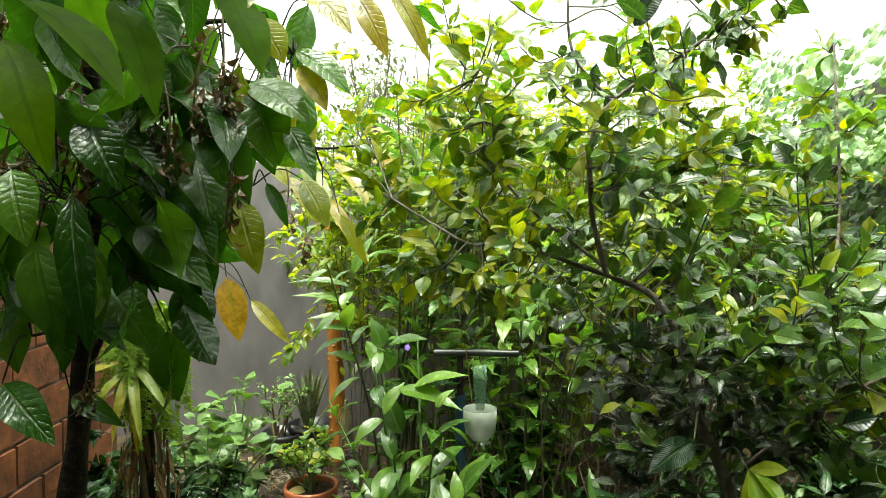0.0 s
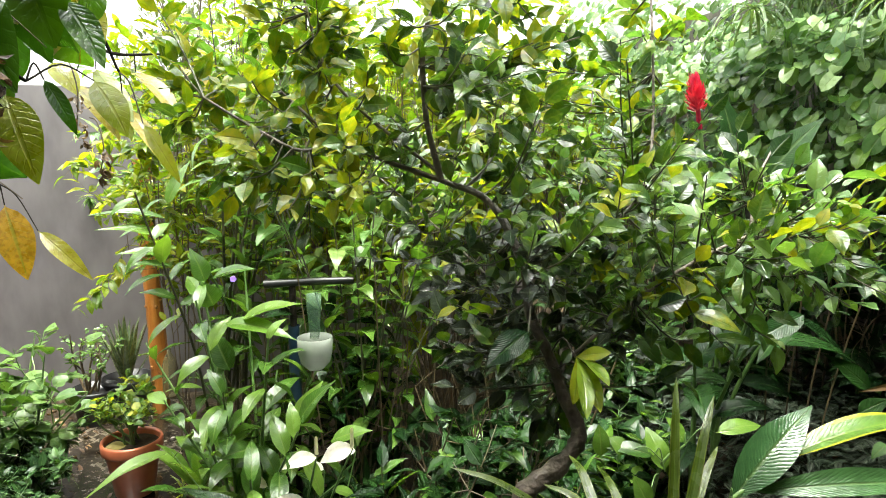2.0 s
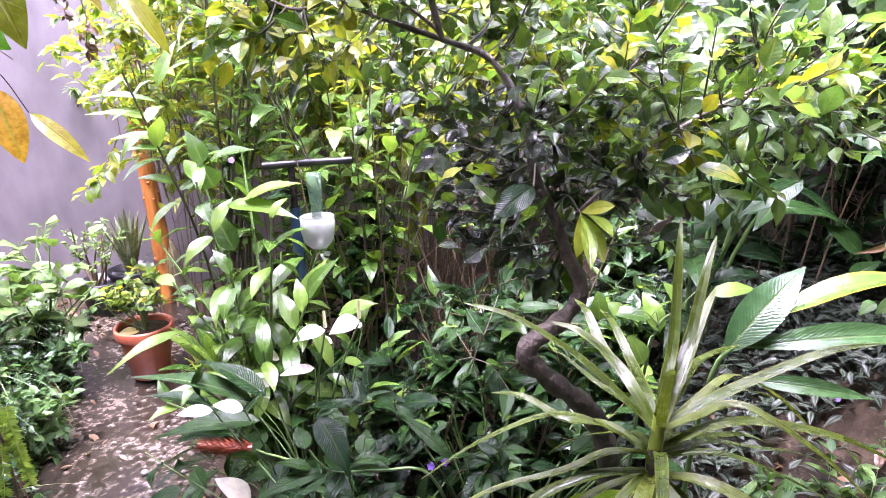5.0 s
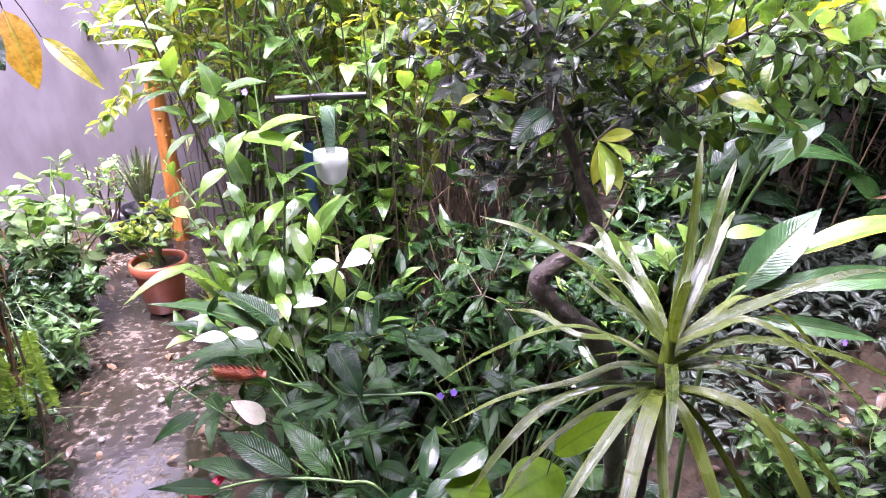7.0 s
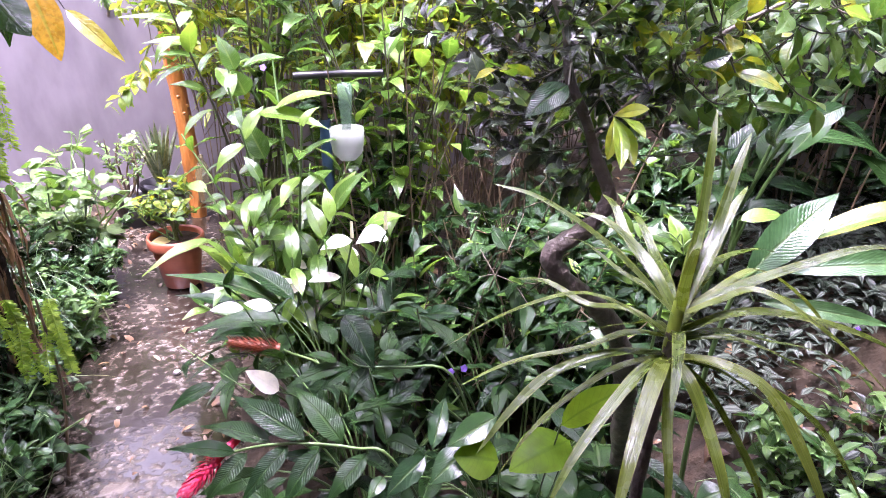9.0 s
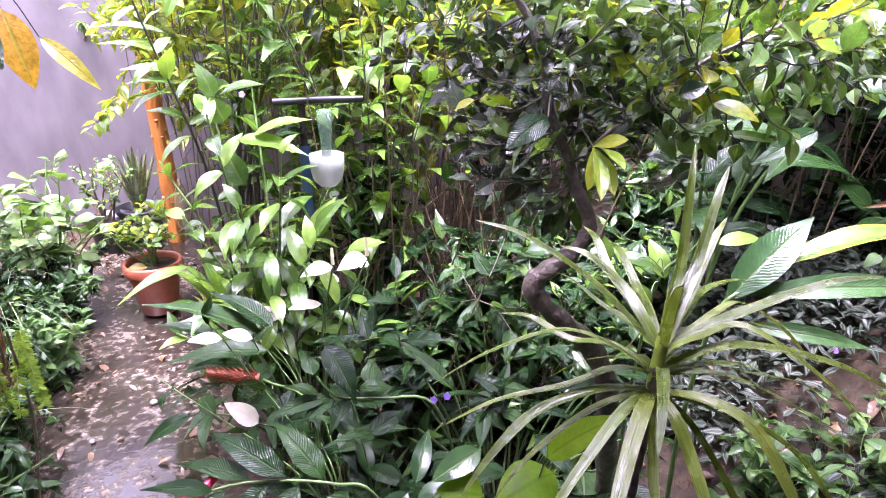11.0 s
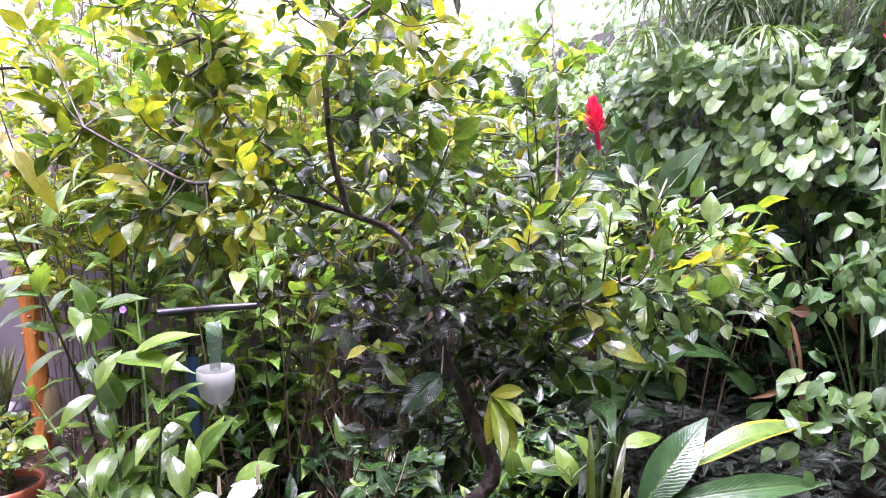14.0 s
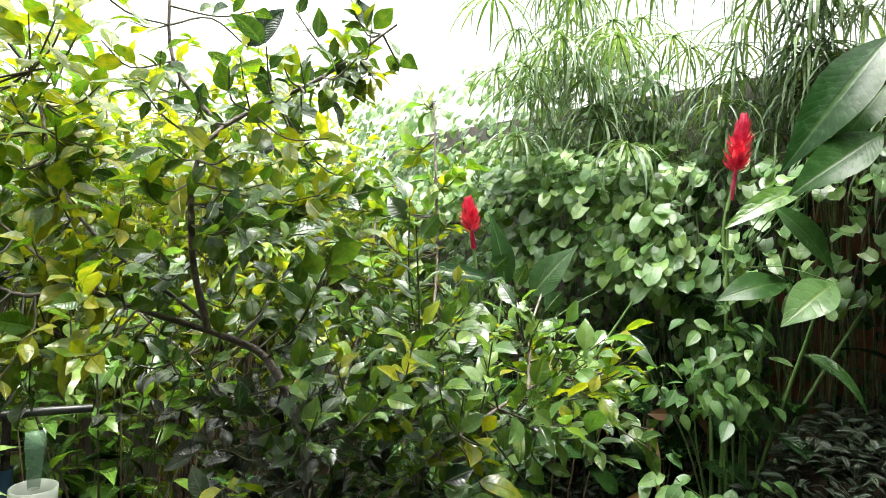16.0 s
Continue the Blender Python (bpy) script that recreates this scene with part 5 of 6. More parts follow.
def cane_thicket():
    rs = random.Random(12)
    ob = thing("cane_thicket", (0.5, 2.3, 0), "thicket of bare reddish-brown canes", "plant")
    for i in range(40):
        x, y = rs.uniform(0.1, 1.1), rs.uniform(2.0, 2.8)
        p = Vector((x, y, -0.05))
        e = p + Vector((rs.uniform(-0.5, 0.5), rs.uniform(-0.2, 0.2), rs.uniform(0.7, 1.45)))
        part("cane", tube(spline([p, p.lerp(e, 0.5) + rv(rs, 0.06), e], 5), rs.uniform(0.0025, 0.006), 0.002, 5, 0.08, i), M_CANE, ob)


cane_thicket()
for k, (x, y, h) in enumerate([(0.55, 1.95, 1.0), (0.3, 2.25, 1.2), (0.8, 2.2, 1.15), (0.35, 1.7, 0.8), (0.75, 1.75, 0.8)]):
    shrub("glossy_undershrub", (x, y, 0.0), (0.32, 0.3, h), "dark glossy leafy undergrowth below the citrus", "shrub", T_MID, M_DARK, 140 + k, 14, 26, M_CANE, 50, 0.3, 0.006, material2=M_GINGER, share=0.12)


# peace lilies: leaves on long stalks, white spathes
def peace_lily(base, n, seed, spathes, size=(0.35, 0.3), tall=(0.3, 0.65)):
    rs = random.Random(seed)
    b = Vector(base)
    ob = thing("peace_lily", base, "peace lily clump with dark leaves and white spathes", "plant")
    items = []
    for i in range(n):
        a, q = rs.uniform(0, 6.28), math.sqrt(rs.random())
        t = b + Vector((math.cos(a) * q * size[0], math.sin(a) * q * size[1], rs.uniform(*tall) * (1 - 0.3 * q)))
        s = b + Vector((math.cos(a) * 0.05, math.sin(a) * 0.05, 0))
        part("stalk", tube(spline([s, s.lerp(t, 0.5) + Vector((0, 0, 0.06)), t], 4), 0.004, 0.003, 5), M_STEM, ob)
        go = Vector((math.cos(a), math.sin(a), rs.uniform(-0.1, 0.7))) + rv(rs, 0.3)
        items.append((aim(t, go, Vector((0, 0, 1)) + rv(rs, 0.3), rs.uniform(-0.4, 0.4), rs.uniform(0.7, 1.15)), rs.randrange(len(T_LILY))))
    foliage(ob, items, T_LILY, M_DARK, 90)
    sp = leaf_set(0.1, 0.062, 3, seg=8, c=2, shape="ellipse", fold=0.45, droop=0.8, stalk=0.0)
    for (x, y, z) in spathes:
        p = Vector((x, y, z))
        s = b + Vector((0, 0, 0.1))
        part("flower_stalk", tube(spline([s, s.lerp(p, 0.6) + Vector((0, 0, 0.05)), p], 5), 0.004, 0.003, 5), M_STEM, ob)
        go = Vector((rs.uniform(-0.9, -0.2), rs.uniform(-0.6, 0.1), rs.uniform(-0.1, 0.3)))
        me = mesh("spathe", *sp[rs.randrange(3)])
        part("spathe", me, M_WHITE, ob, "white cupped spathe", aim(p, go, Vector((0.2, -0.3, 1)), rs.uniform(-0.4, 0.4), rs.uniform(0.85, 1.1)))
        part("spadix", tube([p + Vector((0, 0, 0.008)), p + Vector((0, 0, 0.03)), p + Vector((0, 0, 0.06))], 0.006, 0.004, 6), M_WHITE, ob)
    return ob


peace_lily((0.0, 1.9, 0.03), 60, 31, [(0.19, 1.7, 0.86), (0.1, 1.8, 0.8)])
peace_lily((0.1, 1.45, 0.03), 40, 32, [], (0.36, 0.3), (0.2, 0.5))
peace_lily((0.55, 1.5, 0.03), 36, 33, [], (0.4, 0.4), (0.3, 0.7))
clump("ginger_plant", (0.12, 1.35, 0.03), "dark glossy ginger canes leaning over the path", "plant",
      [(-0.5, 0.2, 0.62), (-0.38, 0.35, 0.68), (-0.42, -0.25, 0.45), (-0.25, -0.4, 0.5), (0.1, -0.45, 0.5), (-0.05, 0.1, 0.7), (0.2, -0.3, 0.55)], T_GING, M_DARK, 14, 13, r0=0.004)
low_gingers = thing("ginger_plant", (0.1, 1.5, 0.03), "dark arching ginger leaves over the path edge", "plant")
blades(low_gingers, LOW_A[3:4], "lance", M_GINGER, up=(0, -0.2, 1), branch=[Vector((0.0, 1.6, 0.45))], wood=M_STEM)
blades(low_gingers, LOW_A[:1], "lance", M_SHEEN, up=(0, -0.2, 1), branch=[Vector((0.0, 1.6, 0.45))], wood=M_STEM)
blades(low_gingers, LOW_A[1:3], "lance", M_DARK, up=(0, -0.2, 1), branch=[Vector((0.05, 1.5, 0.1)), Vector((0.0, 1.6, 0.45)), Vector((0.05, 1.3, 0.35))], wood=M_STEM)
for nodes, rows in ((CANE_C, LOW_C), (CANE_D, LOW_D)):
    low = thing("ginger_plant", (nodes[0][0] + 0.06, nodes[0][1] + 0.15, 0.03), "dark wet ginger cane arching low over the path", "plant")
    line = spline([(nodes[0][0] + 0.06, nodes[0][1] + 0.15, 0.0), (nodes[0][0] + 0.08, nodes[0][1] + 0.12, nodes[0][2] * 0.6)] + nodes, 5)
    part("cane", tube(line, 0.0036, 0.0022, 7), M_STEM, low)
    blades(low, rows, "lance", M_DARK, up=(0, -0.35, 1))
    if nodes is CANE_C:
        low_flower = low
lily = thing("peace_lily", (0.0, 1.75, 0.03), "white peace lily spathes on thin stalks over the path", "plant")
for i, (x0, y0, z0, x1, y1, z1, w) in enumerate(SPATHES):
    e = Vector((x0, y0, z0))
    part("stalk", tube(spline([(0.02 * i - 0.05, 1.75, 0.03), Vector((0.02 * i - 0.05, 1.78, 0.03)).lerp(e, 0.6) + Vector((0, 0.02, 0.04)), e], 6), 0.0025, 0.002, 5), M_STEM, lily)
blades(lily, SPATHES, "ovate", M_WHITE, "spathe", "white spathe", up=(0, -0.6, 1))
round_plant = thing("round_leaf_plant", (0.3, 0.95, 0.03), "plant with broad round green leaves beside the dracaena", "plant")
blades(round_plant, LOW_R, "ovate", M_SHEEN, up=(0, -0.5, 1), branch=[Vector((0.3, 0.95, 0.03)), Vector((0.26, 0.9, 0.6))], wood=M_STEM)
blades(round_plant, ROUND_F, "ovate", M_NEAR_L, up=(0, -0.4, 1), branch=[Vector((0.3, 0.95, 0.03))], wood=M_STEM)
T_PAD = leaf_set(0.13, 0.1, 4, seg=7, c=2, shape="ovate", fold=0.15, droop=0.6, wave=0.05, stalk=0.02)
for k, (x, y, h) in enumerate([(0.5, 0.85, 0.5), (0.75, 0.95, 0.45), (0.62, 0.72, 0.35), (0.35, 1.1, 0.4), (0.9, 0.8, 0.3)]):
    shrub("broad_leaf_weeds", (x, y, ground_height(x, y)), (0.2, 0.18, h), "broad dark green weeds under the dracaena", "weeds", T_PAD, M_BROAD if k % 2 == 0 else M_SHEEN, 210 + k, 9, 9, M_STEM, 20, 0.3, 0.004)
edge_ginger = thing("ginger_plant", (0.95, 1.2, 0.1), "ginger with a yellow-edged long leaf and pleated dark leaves", "plant")
EDGE_CANE = spline([(0.95, 1.22, 0.05), (0.93, 1.2, 0.5), (0.96, 1.187, 0.832), (1.03, 1.182, 0.91), (1.104, 1.2, 0.943)], 5)
part("cane", tube(EDGE_CANE, 0.008, 0.004, 7), M_STEM, edge_ginger)
blades(edge_ginger, EDGE_LEAF, "ellipse", M_EDGE, label="yellow-edged long leaf", up=(0, -0.35, 1), branch=EDGE_CANE, wood=M_STEM)
blades(edge_ginger, STRIPE_LEAF, "ellipse", M_STRIPE, label="pale-striped long leaf", up=(-0.3, -0.8, 0.9), branch=EDGE_CANE, wood=M_STEM)
bed_ginger = thing("ginger_plant", (0.92, 1.45, 0.1), "broad glossy young ginger leaves behind the dracaena", "plant")
BED_CANE = spline([(0.92, 1.45, 0.05), (0.93, 1.44, 0.5), (0.94, 1.4, 0.84), (1.0, 1.38, 0.92)], 5)
part("cane", tube(BED_CANE, 0.006, 0.003, 7), M_STEM, bed_ginger)
blades(bed_ginger, BED_GINGER, "ovate", M_GINGER, up=(0, -0.6, 1), branch=BED_CANE, wood=M_STEM)

# right: ginger canes with red flower heads
ga = clump("red_ginger_plant", (1.45, 1.9, 0.03), "red ginger canes with large dark leaves", "plant",
      [(-0.1, 0.0, 1.65), (0.15, -0.2, 1.5), (0.2, 0.15, 1.6), (0.35, -0.35, 1.55), (0.0, -0.35, 1.3), (-0.2, -0.2, 1.1)], T_GBIG, M_DARK, 17, 5, r0=0.011, start=0.45)
gb = clump("red_ginger_plant", (2.05, 1.3, 0.03), "red ginger canes with large dark leaves", "plant",
      [(-0.05, 0.05, 1.9), (0.2, -0.1, 2.2), (0.15, 0.3, 1.9), (0.3, -0.4, 1.9), (-0.15, -0.3, 1.6)], T_GBIG, M_DARK, 18, 5, r0=0.011, start=0.4)
blades(ga, RGING_A, "lance", M_SHEEN, up=(-0.4, -0.8, 0.8), branch=[Vector((1.45, 1.9, 0.6)), Vector((1.5, 1.85, 1.1)), Vector((1.5, 1.8, 1.4))], wood=M_STEM)
blades(gb, RGING_C[:1], "ellipse", M_GINGER, "leaf", "bright green broad leaf", (-0.4, -0.8, 0.8), [Vector((2.05, 1.35, 1.7))], M_STEM)
# the shade on this leaf comes from its darker colour
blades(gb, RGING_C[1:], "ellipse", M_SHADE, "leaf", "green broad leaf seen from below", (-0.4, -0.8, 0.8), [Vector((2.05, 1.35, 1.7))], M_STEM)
blades(gb, RGING_B, "ellipse", M_BROAD, up=(-0.4, -0.8, 0.8), branch=[Vector((2.05, 1.3, 0.8)), Vector((2.05, 1.32, 1.3)), Vector((2.05, 1.35, 1.7))], wood=M_STEM)


def red_flower(parent, p, d, L, seed, size=0):
    """A cone of overlapping red bracts on a cane."""
    rs = random.Random(seed)
    d = Vector(d).normalized()
    p = Vector(p)
    k = size or 0.022 + 0.21 * L
    br = leaf(k, k * 0.36, 5, 1, "lance", 0.5, -0.9)
    items = []
    x = d.orthogonal().normalized()
    n = 110
    for i in range(n):
        t = i / n
        o = Matrix.Rotation(i * 2.39996, 3, d) @ x
        q = p + d * (L * t)
        wide = math.sin(math.pi * (0.22 + 0.68 * t))
        items.append((aim(q + o * 0.01, o * (1.0 - 0.55 * t) + d * (0.1 + 0.8 * t) + rv(rs, 0.15), d - o * 0.3, 0, (0.45 + 0.6 * wide) * rs.uniform(0.85, 1.1)), 0))
    part("flower_core", tube([p - d * L * 0.55, p - d * L * 0.25, p, p + d * L * 0.5, p + d * L * 0.95], 0.008, 0.007, 8), M_RED, parent, "red flower axis")
    low = []
    for i in range(26):
        o = Matrix.Rotation(i * 2.39996, 3, d) @ x
        low.append((aim(p - d * (L * 0.5 * i / 26) + o * 0.005, o * 0.22 + d, d - o * 0.3, 0, 0.75), 0))
    foliage(parent, items + low, [br], M_RED, 136, "bract")


def flowering_cane(base, p, d, L, seed):
    ob = thing("red_ginger_flower", base, "red ginger flower head on a green cane", "flower")
    p, d = Vector(p), Vector(d).normalized()
    part("cane", tube(spline([base, Vector(base).lerp(p, 0.5) + Vector((0.05, 0.0, 0.1)), p - d * 0.25, p - d * 0.02], 6), 0.009, 0.006, 6), M_STEM, ob)
    red_flower(ob, p, d, L, seed)
    return ob


flowering_cane((1.55, 1.95, 0.3), (1.32, 1.84, 1.785), (-0.2, 0.0, 1), 0.1, 1)
flowering_cane((2.1, 1.3, 0.4), (2.0, 1.33, 2.025), (0.0, -0.1, 1), 0.165, 2)
red_flower(low_flower, CANE_C[-1], (-0.64, -0.74, -0.18), 0.083, 3, 0.017)


# right: vine-covered bank
def vine_bank():
    rs = random.Random(50)
    ob = thing("climbing_vine", (2.3, 2.0, 0), "heart-leaved climbing vine over the wall", "vine")
    items = []
    for i in range(5600):
        y = rs.uniform(0.2, 4.7)
        z = rs.uniform(0.7, 2.62 + 0.12 * math.sin(y * 3) + 0.12 * min(1.0, max(0.0, y - 2.4)))
        if (y < 2.7 and z < 1.3) or (y < 1.45 and z < 1.6) or (y < 1.8 and z > 2.15 + 0.1 * math.sin(y * 9)):
            continue
        bump = 0.25 * noise.noise(Vector((y * 1.3, z * 1.6, 5)))
        x = 2.35 + bump - 0.1 * (z > 1.5) + rs.uniform(-0.12, 0.12)
        go = Vector((rs.uniform(-0.9, -0.3), rs.uniform(-0.8, 0.5), rs.uniform(-0.9, -0.1)))
        items.append((aim((x, y, z), go, Vector((-0.7, -0.3, 1.1)) + rv(rs, 0.4), rs.uniform(-0.4, 0.4), rs.uniform(0.55, 1.15)), rs.randrange(4)))
    for i in range(1800):
        y = rs.uniform(1.75, 3.6)
        x = rs.uniform(1.75, 2.35)
        z = 1.95 + 0.35 * (x - 1.75) + 0.15 * noise.noise(Vector((x * 2, y * 2, 9))) + rs.uniform(-0.08, 0.1)
        go = Vector((rs.uniform(-1, 0.2), rs.uniform(-0.9, 0.5), rs.uniform(-0.9, 0.0)))
        items.append((aim((x, y, z), go, Vector((-0.5, -0.3, 1.1)) + rv(rs, 0.4), rs.uniform(-0.4, 0.4), rs.uniform(0.55, 1.1)), rs.randrange(4)))
    for i in range(650):
        y, z = rs.uniform(1.5, 2.45), rs.uniform(1.62, 2.08)
        x = 1.98 + 0.14 * noise.noise(Vector((y * 2.1, z * 2.1, 3))) + rs.uniform(-0.16, 0.16)
        go = Vector((rs.uniform(-0.9, -0.2), rs.uniform(-0.8, 0.4), rs.uniform(-0.9, 0.0)))
        items.append((aim((x, y, z), go, Vector((-0.6, -0.4, 1.1)) + rv(rs, 0.55), rs.uniform(-0.4, 0.4), rs.uniform(0.45, 1.3)), rs.randrange(4)))
    items.sort(key=lambda q: q[0].translation.x)
    young = items[3::5]
    items = [q for i, q in enumerate(items) if i % 5 != 3]
    foliage(ob, items, T_HEART, M_HEART, 240)
    foliage(ob, young, T_HEART, M_GINGER, 40, "leaf", "young_foliage", "bright green young leaf")
    # vine leaves by the wall, coloured dark to stand in for the shade there
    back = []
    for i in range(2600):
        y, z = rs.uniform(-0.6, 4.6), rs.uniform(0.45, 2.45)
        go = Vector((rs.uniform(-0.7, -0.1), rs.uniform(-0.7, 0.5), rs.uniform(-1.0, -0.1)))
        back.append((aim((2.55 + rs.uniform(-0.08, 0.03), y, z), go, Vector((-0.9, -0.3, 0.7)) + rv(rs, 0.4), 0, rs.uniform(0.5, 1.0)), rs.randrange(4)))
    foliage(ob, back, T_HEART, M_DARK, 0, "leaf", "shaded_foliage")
    vines = []
    for i in range(60):
        y = rs.uniform(0.3, 4.6)
        vines.append(tube(spline([(2.4, y, 0.0), (2.35 + rs.uniform(-0.1, 0.1), y + rs.uniform(-0.3, 0.3), 1.0), (2.35, y + rs.uniform(-0.5, 0.5), 2.3)], 6), 0.006, 0.003, 5))
    part("runner_work", joined(vines), M_CANE, ob, kind="stuff")


vine_bank()


def reed(name, base, h, seed, lean, most=7):
    """An umbrella sedge: a bare stalk crowned by a wheel of arching blades."""
    rs = random.Random(seed)
    ob = thing("umbrella_sedge", base, "umbrella sedge stalk with a wheel of hanging blades", "plant", "umbrella sedges")
    b = Vector(base)
    c = b + Vector((lean[0], lean[1], h))
    part("stalk", tube(spline([b, b.lerp(c, 0.55) + Vector((0, 0, 0.1)), c], 5), 0.003, 0.002, 5), M_REED, ob)
    items = []
    for i in range(20):
        a = i * 2.39996
        go = Vector((math.cos(a), math.sin(a), rs.uniform(-0.1, 0.5)))
        items.append((aim(c, go, (0, 0, 1), 0, rs.uniform(0.7, 1.1)), rs.randrange(len(T_REED))))
    foliage(ob, items, T_REED, M_REED, most, "blade")


T_REED = leaf_set(0.3, 0.015, 4, seg=8, c=1, shape="blade", fold=0.3, droop=1.9)
rr = random.Random(77)
for i in range(40):
    y = rr.uniform(0.6, 2.2)
    reed("umbrella_sedge", (2.5, y, 1.0), rr.uniform(1.0, 1.45) if i % 2 else rr.uniform(1.35, 1.95), 100 + i, (rr.uniform(-0.8, -0.15) if y > 1.5 else rr.uniform(-0.3, 0.0), rr.uniform(-0.1, 0.3)), 4)

for i in range(28):
    reed("umbrella_sedge", (2.5, rr.uniform(0.5, 2.3), 1.2), rr.uniform(0.75, 1.5), 300 + i, (rr.uniform(-0.2, 0.0), rr.uniform(-0.15, 0.25)), 1)


# taller sedges massed behind
for i in range(76):
    y = rr.uniform(0.55, 2.5)
    reed("umbrella_sedge", (2.5, y, 1.2), rr.uniform(0.95, 1.75) if i < 52 else rr.uniform(1.45, 2.05), 400 + i, (rr.uniform(-0.75, 0.0) if y > 1.55 else rr.uniform(-0.25, 0.0), rr.uniform(-0.1, 0.2)), 0)


def drooping_shrub(base, heads, seed, label):
    """Arching stems, each ending in a loose tuft of hanging ovate leaves."""
    rs = random.Random(seed)
    ob = thing("pale_shrub", base, label, "shrub")
    T = leaf_set(0.085, 0.04, 4, seg=6, c=1, shape="ovate", fold=0.25, droop=0.7, wave=0.03, stalk=0.014)
    items = []
    for (x, y, z, n) in heads:
        c = Vector((x, y, z))
        b = Vector(base) + rv(rs, 0.04)
        pts = spline([b, b.lerp(c, 0.6) + Vector((0, 0, 0.12)) + rv(rs, 0.05), c], 6)
        part("stem", tube(pts, 0.004, 0.002, 5), M_STEM, ob)
        for i in range(int(n * 1.3)):
            q = c + rv(rs, 0.075)
            go = Vector((math.cos(i * 2.4), math.sin(i * 2.4) - 0.2, rs.uniform(-1.0, 0.1)))
            items.append((aim(q, go, Vector((-0.3, -0.5, 1.0)) + rv(rs, 0.3), rs.uniform(-0.3, 0.3), rs.uniform(0.6, 1.1)), rs.randrange(4)))
    foliage(ob, items, T, M_SHADE, 150)


drooping_shrub((2.1, 1.25, 0.3), PALE_UP, 61, "pale green shrub with drooping leaf tufts before the vine")
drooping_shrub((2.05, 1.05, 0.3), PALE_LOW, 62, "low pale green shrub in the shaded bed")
hollow = thing("shaded_ginger", (1.75, 1.9, 0.3), "dark broad ginger leaves in the shaded hollow", "plant")
for k in range(4):
    part("cane", tube(spline([(1.75 + 0.06 * k, 1.9, 0.28), (1.7 + 0.1 * k, 1.88, 0.8), (1.6 + 0.16 * k, 1.8, 1.35)], 5), 0.004, 0.003, 6), M_CANE, hollow)
blades(hollow, HOLLOW, "lance", M_DARK, "leaf", "", (-0.3, -0.8, 0.6))
dead = thing("dead_cane", (1.75, 1.45, 0.3), "broken brown cane with a curled dry leaf", "plant")
part("cane", tube(spline(DEAD_CANE, 5), 0.008, 0.005, 7, 0.2, 2), M_CANE, dead)
blades(dead, DEAD_LEAF, "lance", M_DRY, "leaf", "curled dry leaf", (-0.2, -1, 0.2))
edge_canes = thing("cane_thicket", (2.4, 0.8, 0.2), "stand of thin brown dead canes before the brick wall", "plant")
rs = random.Random(31)
for i in range(22):
    x, y = rs.uniform(2.3, 2.52), rs.uniform(0.3, 1.35)
    p = Vector((x, y, 0.2))
    e = p + Vector((rs.uniform(-0.12, 0.05), rs.uniform(-0.15, 0.15), rs.uniform(1.3, 2.2)))
    part("cane", tube(spline([p, p.lerp(e, 0.5) + rv(rs, 0.04), e], 5), rs.uniform(0.003, 0.006), 0.002, 6), M_CANE, edge_canes)
# dark shrubs added to fill the corner, in place of the deep shade before the wall
for k, (x, y, h) in enumerate([(2.36, 1.75, 0.75), (2.4, 2.15, 0.9), (2.1, 2.35, 0.7)]):
    shrub("corner_shade_filler", (x, y, ground_height(x, y)), (0.24, 0.28, h), "dark leafy filler added for the shade in the corner", "shrub", T_MID, M_DARK, 240 + k, 12, 36, M_CANE, 8, 0.15, 0.005)
# left bank
T_BROAD = leaf_set(0.095, 0.084, 4, seg=8, c=2, shape="ellipse", fold=0.1, droop=0.5, wave=0.03, stalk=0.014)
T_WEED = leaf_set(0.06, 0.028, 4, seg=4, c=1, shape="ovate", fold=0.3, droop=0.6)
for k, (x, y, h, mt) in enumerate([(-1.45, 2.75, 0.75, M_DARK), (-1.3, 2.0, 0.7, M_SHEEN)]):
    shrub("shaded_shrub", (x, y, 0.0), (0.25, 0.3, h), "dark leafy shrub against the brick wall", "shrub", T_MID, mt, 150 + k, 18, 40, M_CANE, 30, 0.3)
shrub("round_leaf_shrub", (-1.2, 3.35, 0.0), (0.38, 0.35, 0.95), "soft pale shrub with rounded leaves by the path", "shrub", T_BROAD, M_SOFT, 71, 13, 20, M_STEM, 120, 0.25)
for k, (x, y) in enumerate([(-1.25, 2.9), (-1.3, 2.5), (-1.2, 2.1), (-1.15, 1.7), (-1.4, 2.2), (-1.12, 2.7), (-1.15, 2.35), (-1.05, 1.95), (-1.0, 1.5), (-1.35, 1.8), (-1.45, 2.75), (-1.15, 3.15)]):
    shrub("bank_weeds", (x, y, 0.0), (0.3, 0.3, 0.42), "low leafy weeds along the path", "weeds", (T_SMALL, T_WEED)[k % 2], (M_SHEEN, M_SHADE, M_DARK, M_SHEEN)[k % 4], 80 + k, 24, 48, M_STEM, 20, 0.1, 0.003)


for k, (x, y) in enumerate([(1.2, 0.75), (1.4, 0.95), (1.55, 0.7), (1.05, 0.95), (1.25, 1.15)]):
    shrub("bed_weeds", (x, y, ground_height(x, y)), (0.2, 0.18, 0.26), "small green weeds among the striped creeper", "weeds", T_WEED, M_SHADE, 180 + k, 12, 20, M_STEM, 12, 0.1, 0.0025)
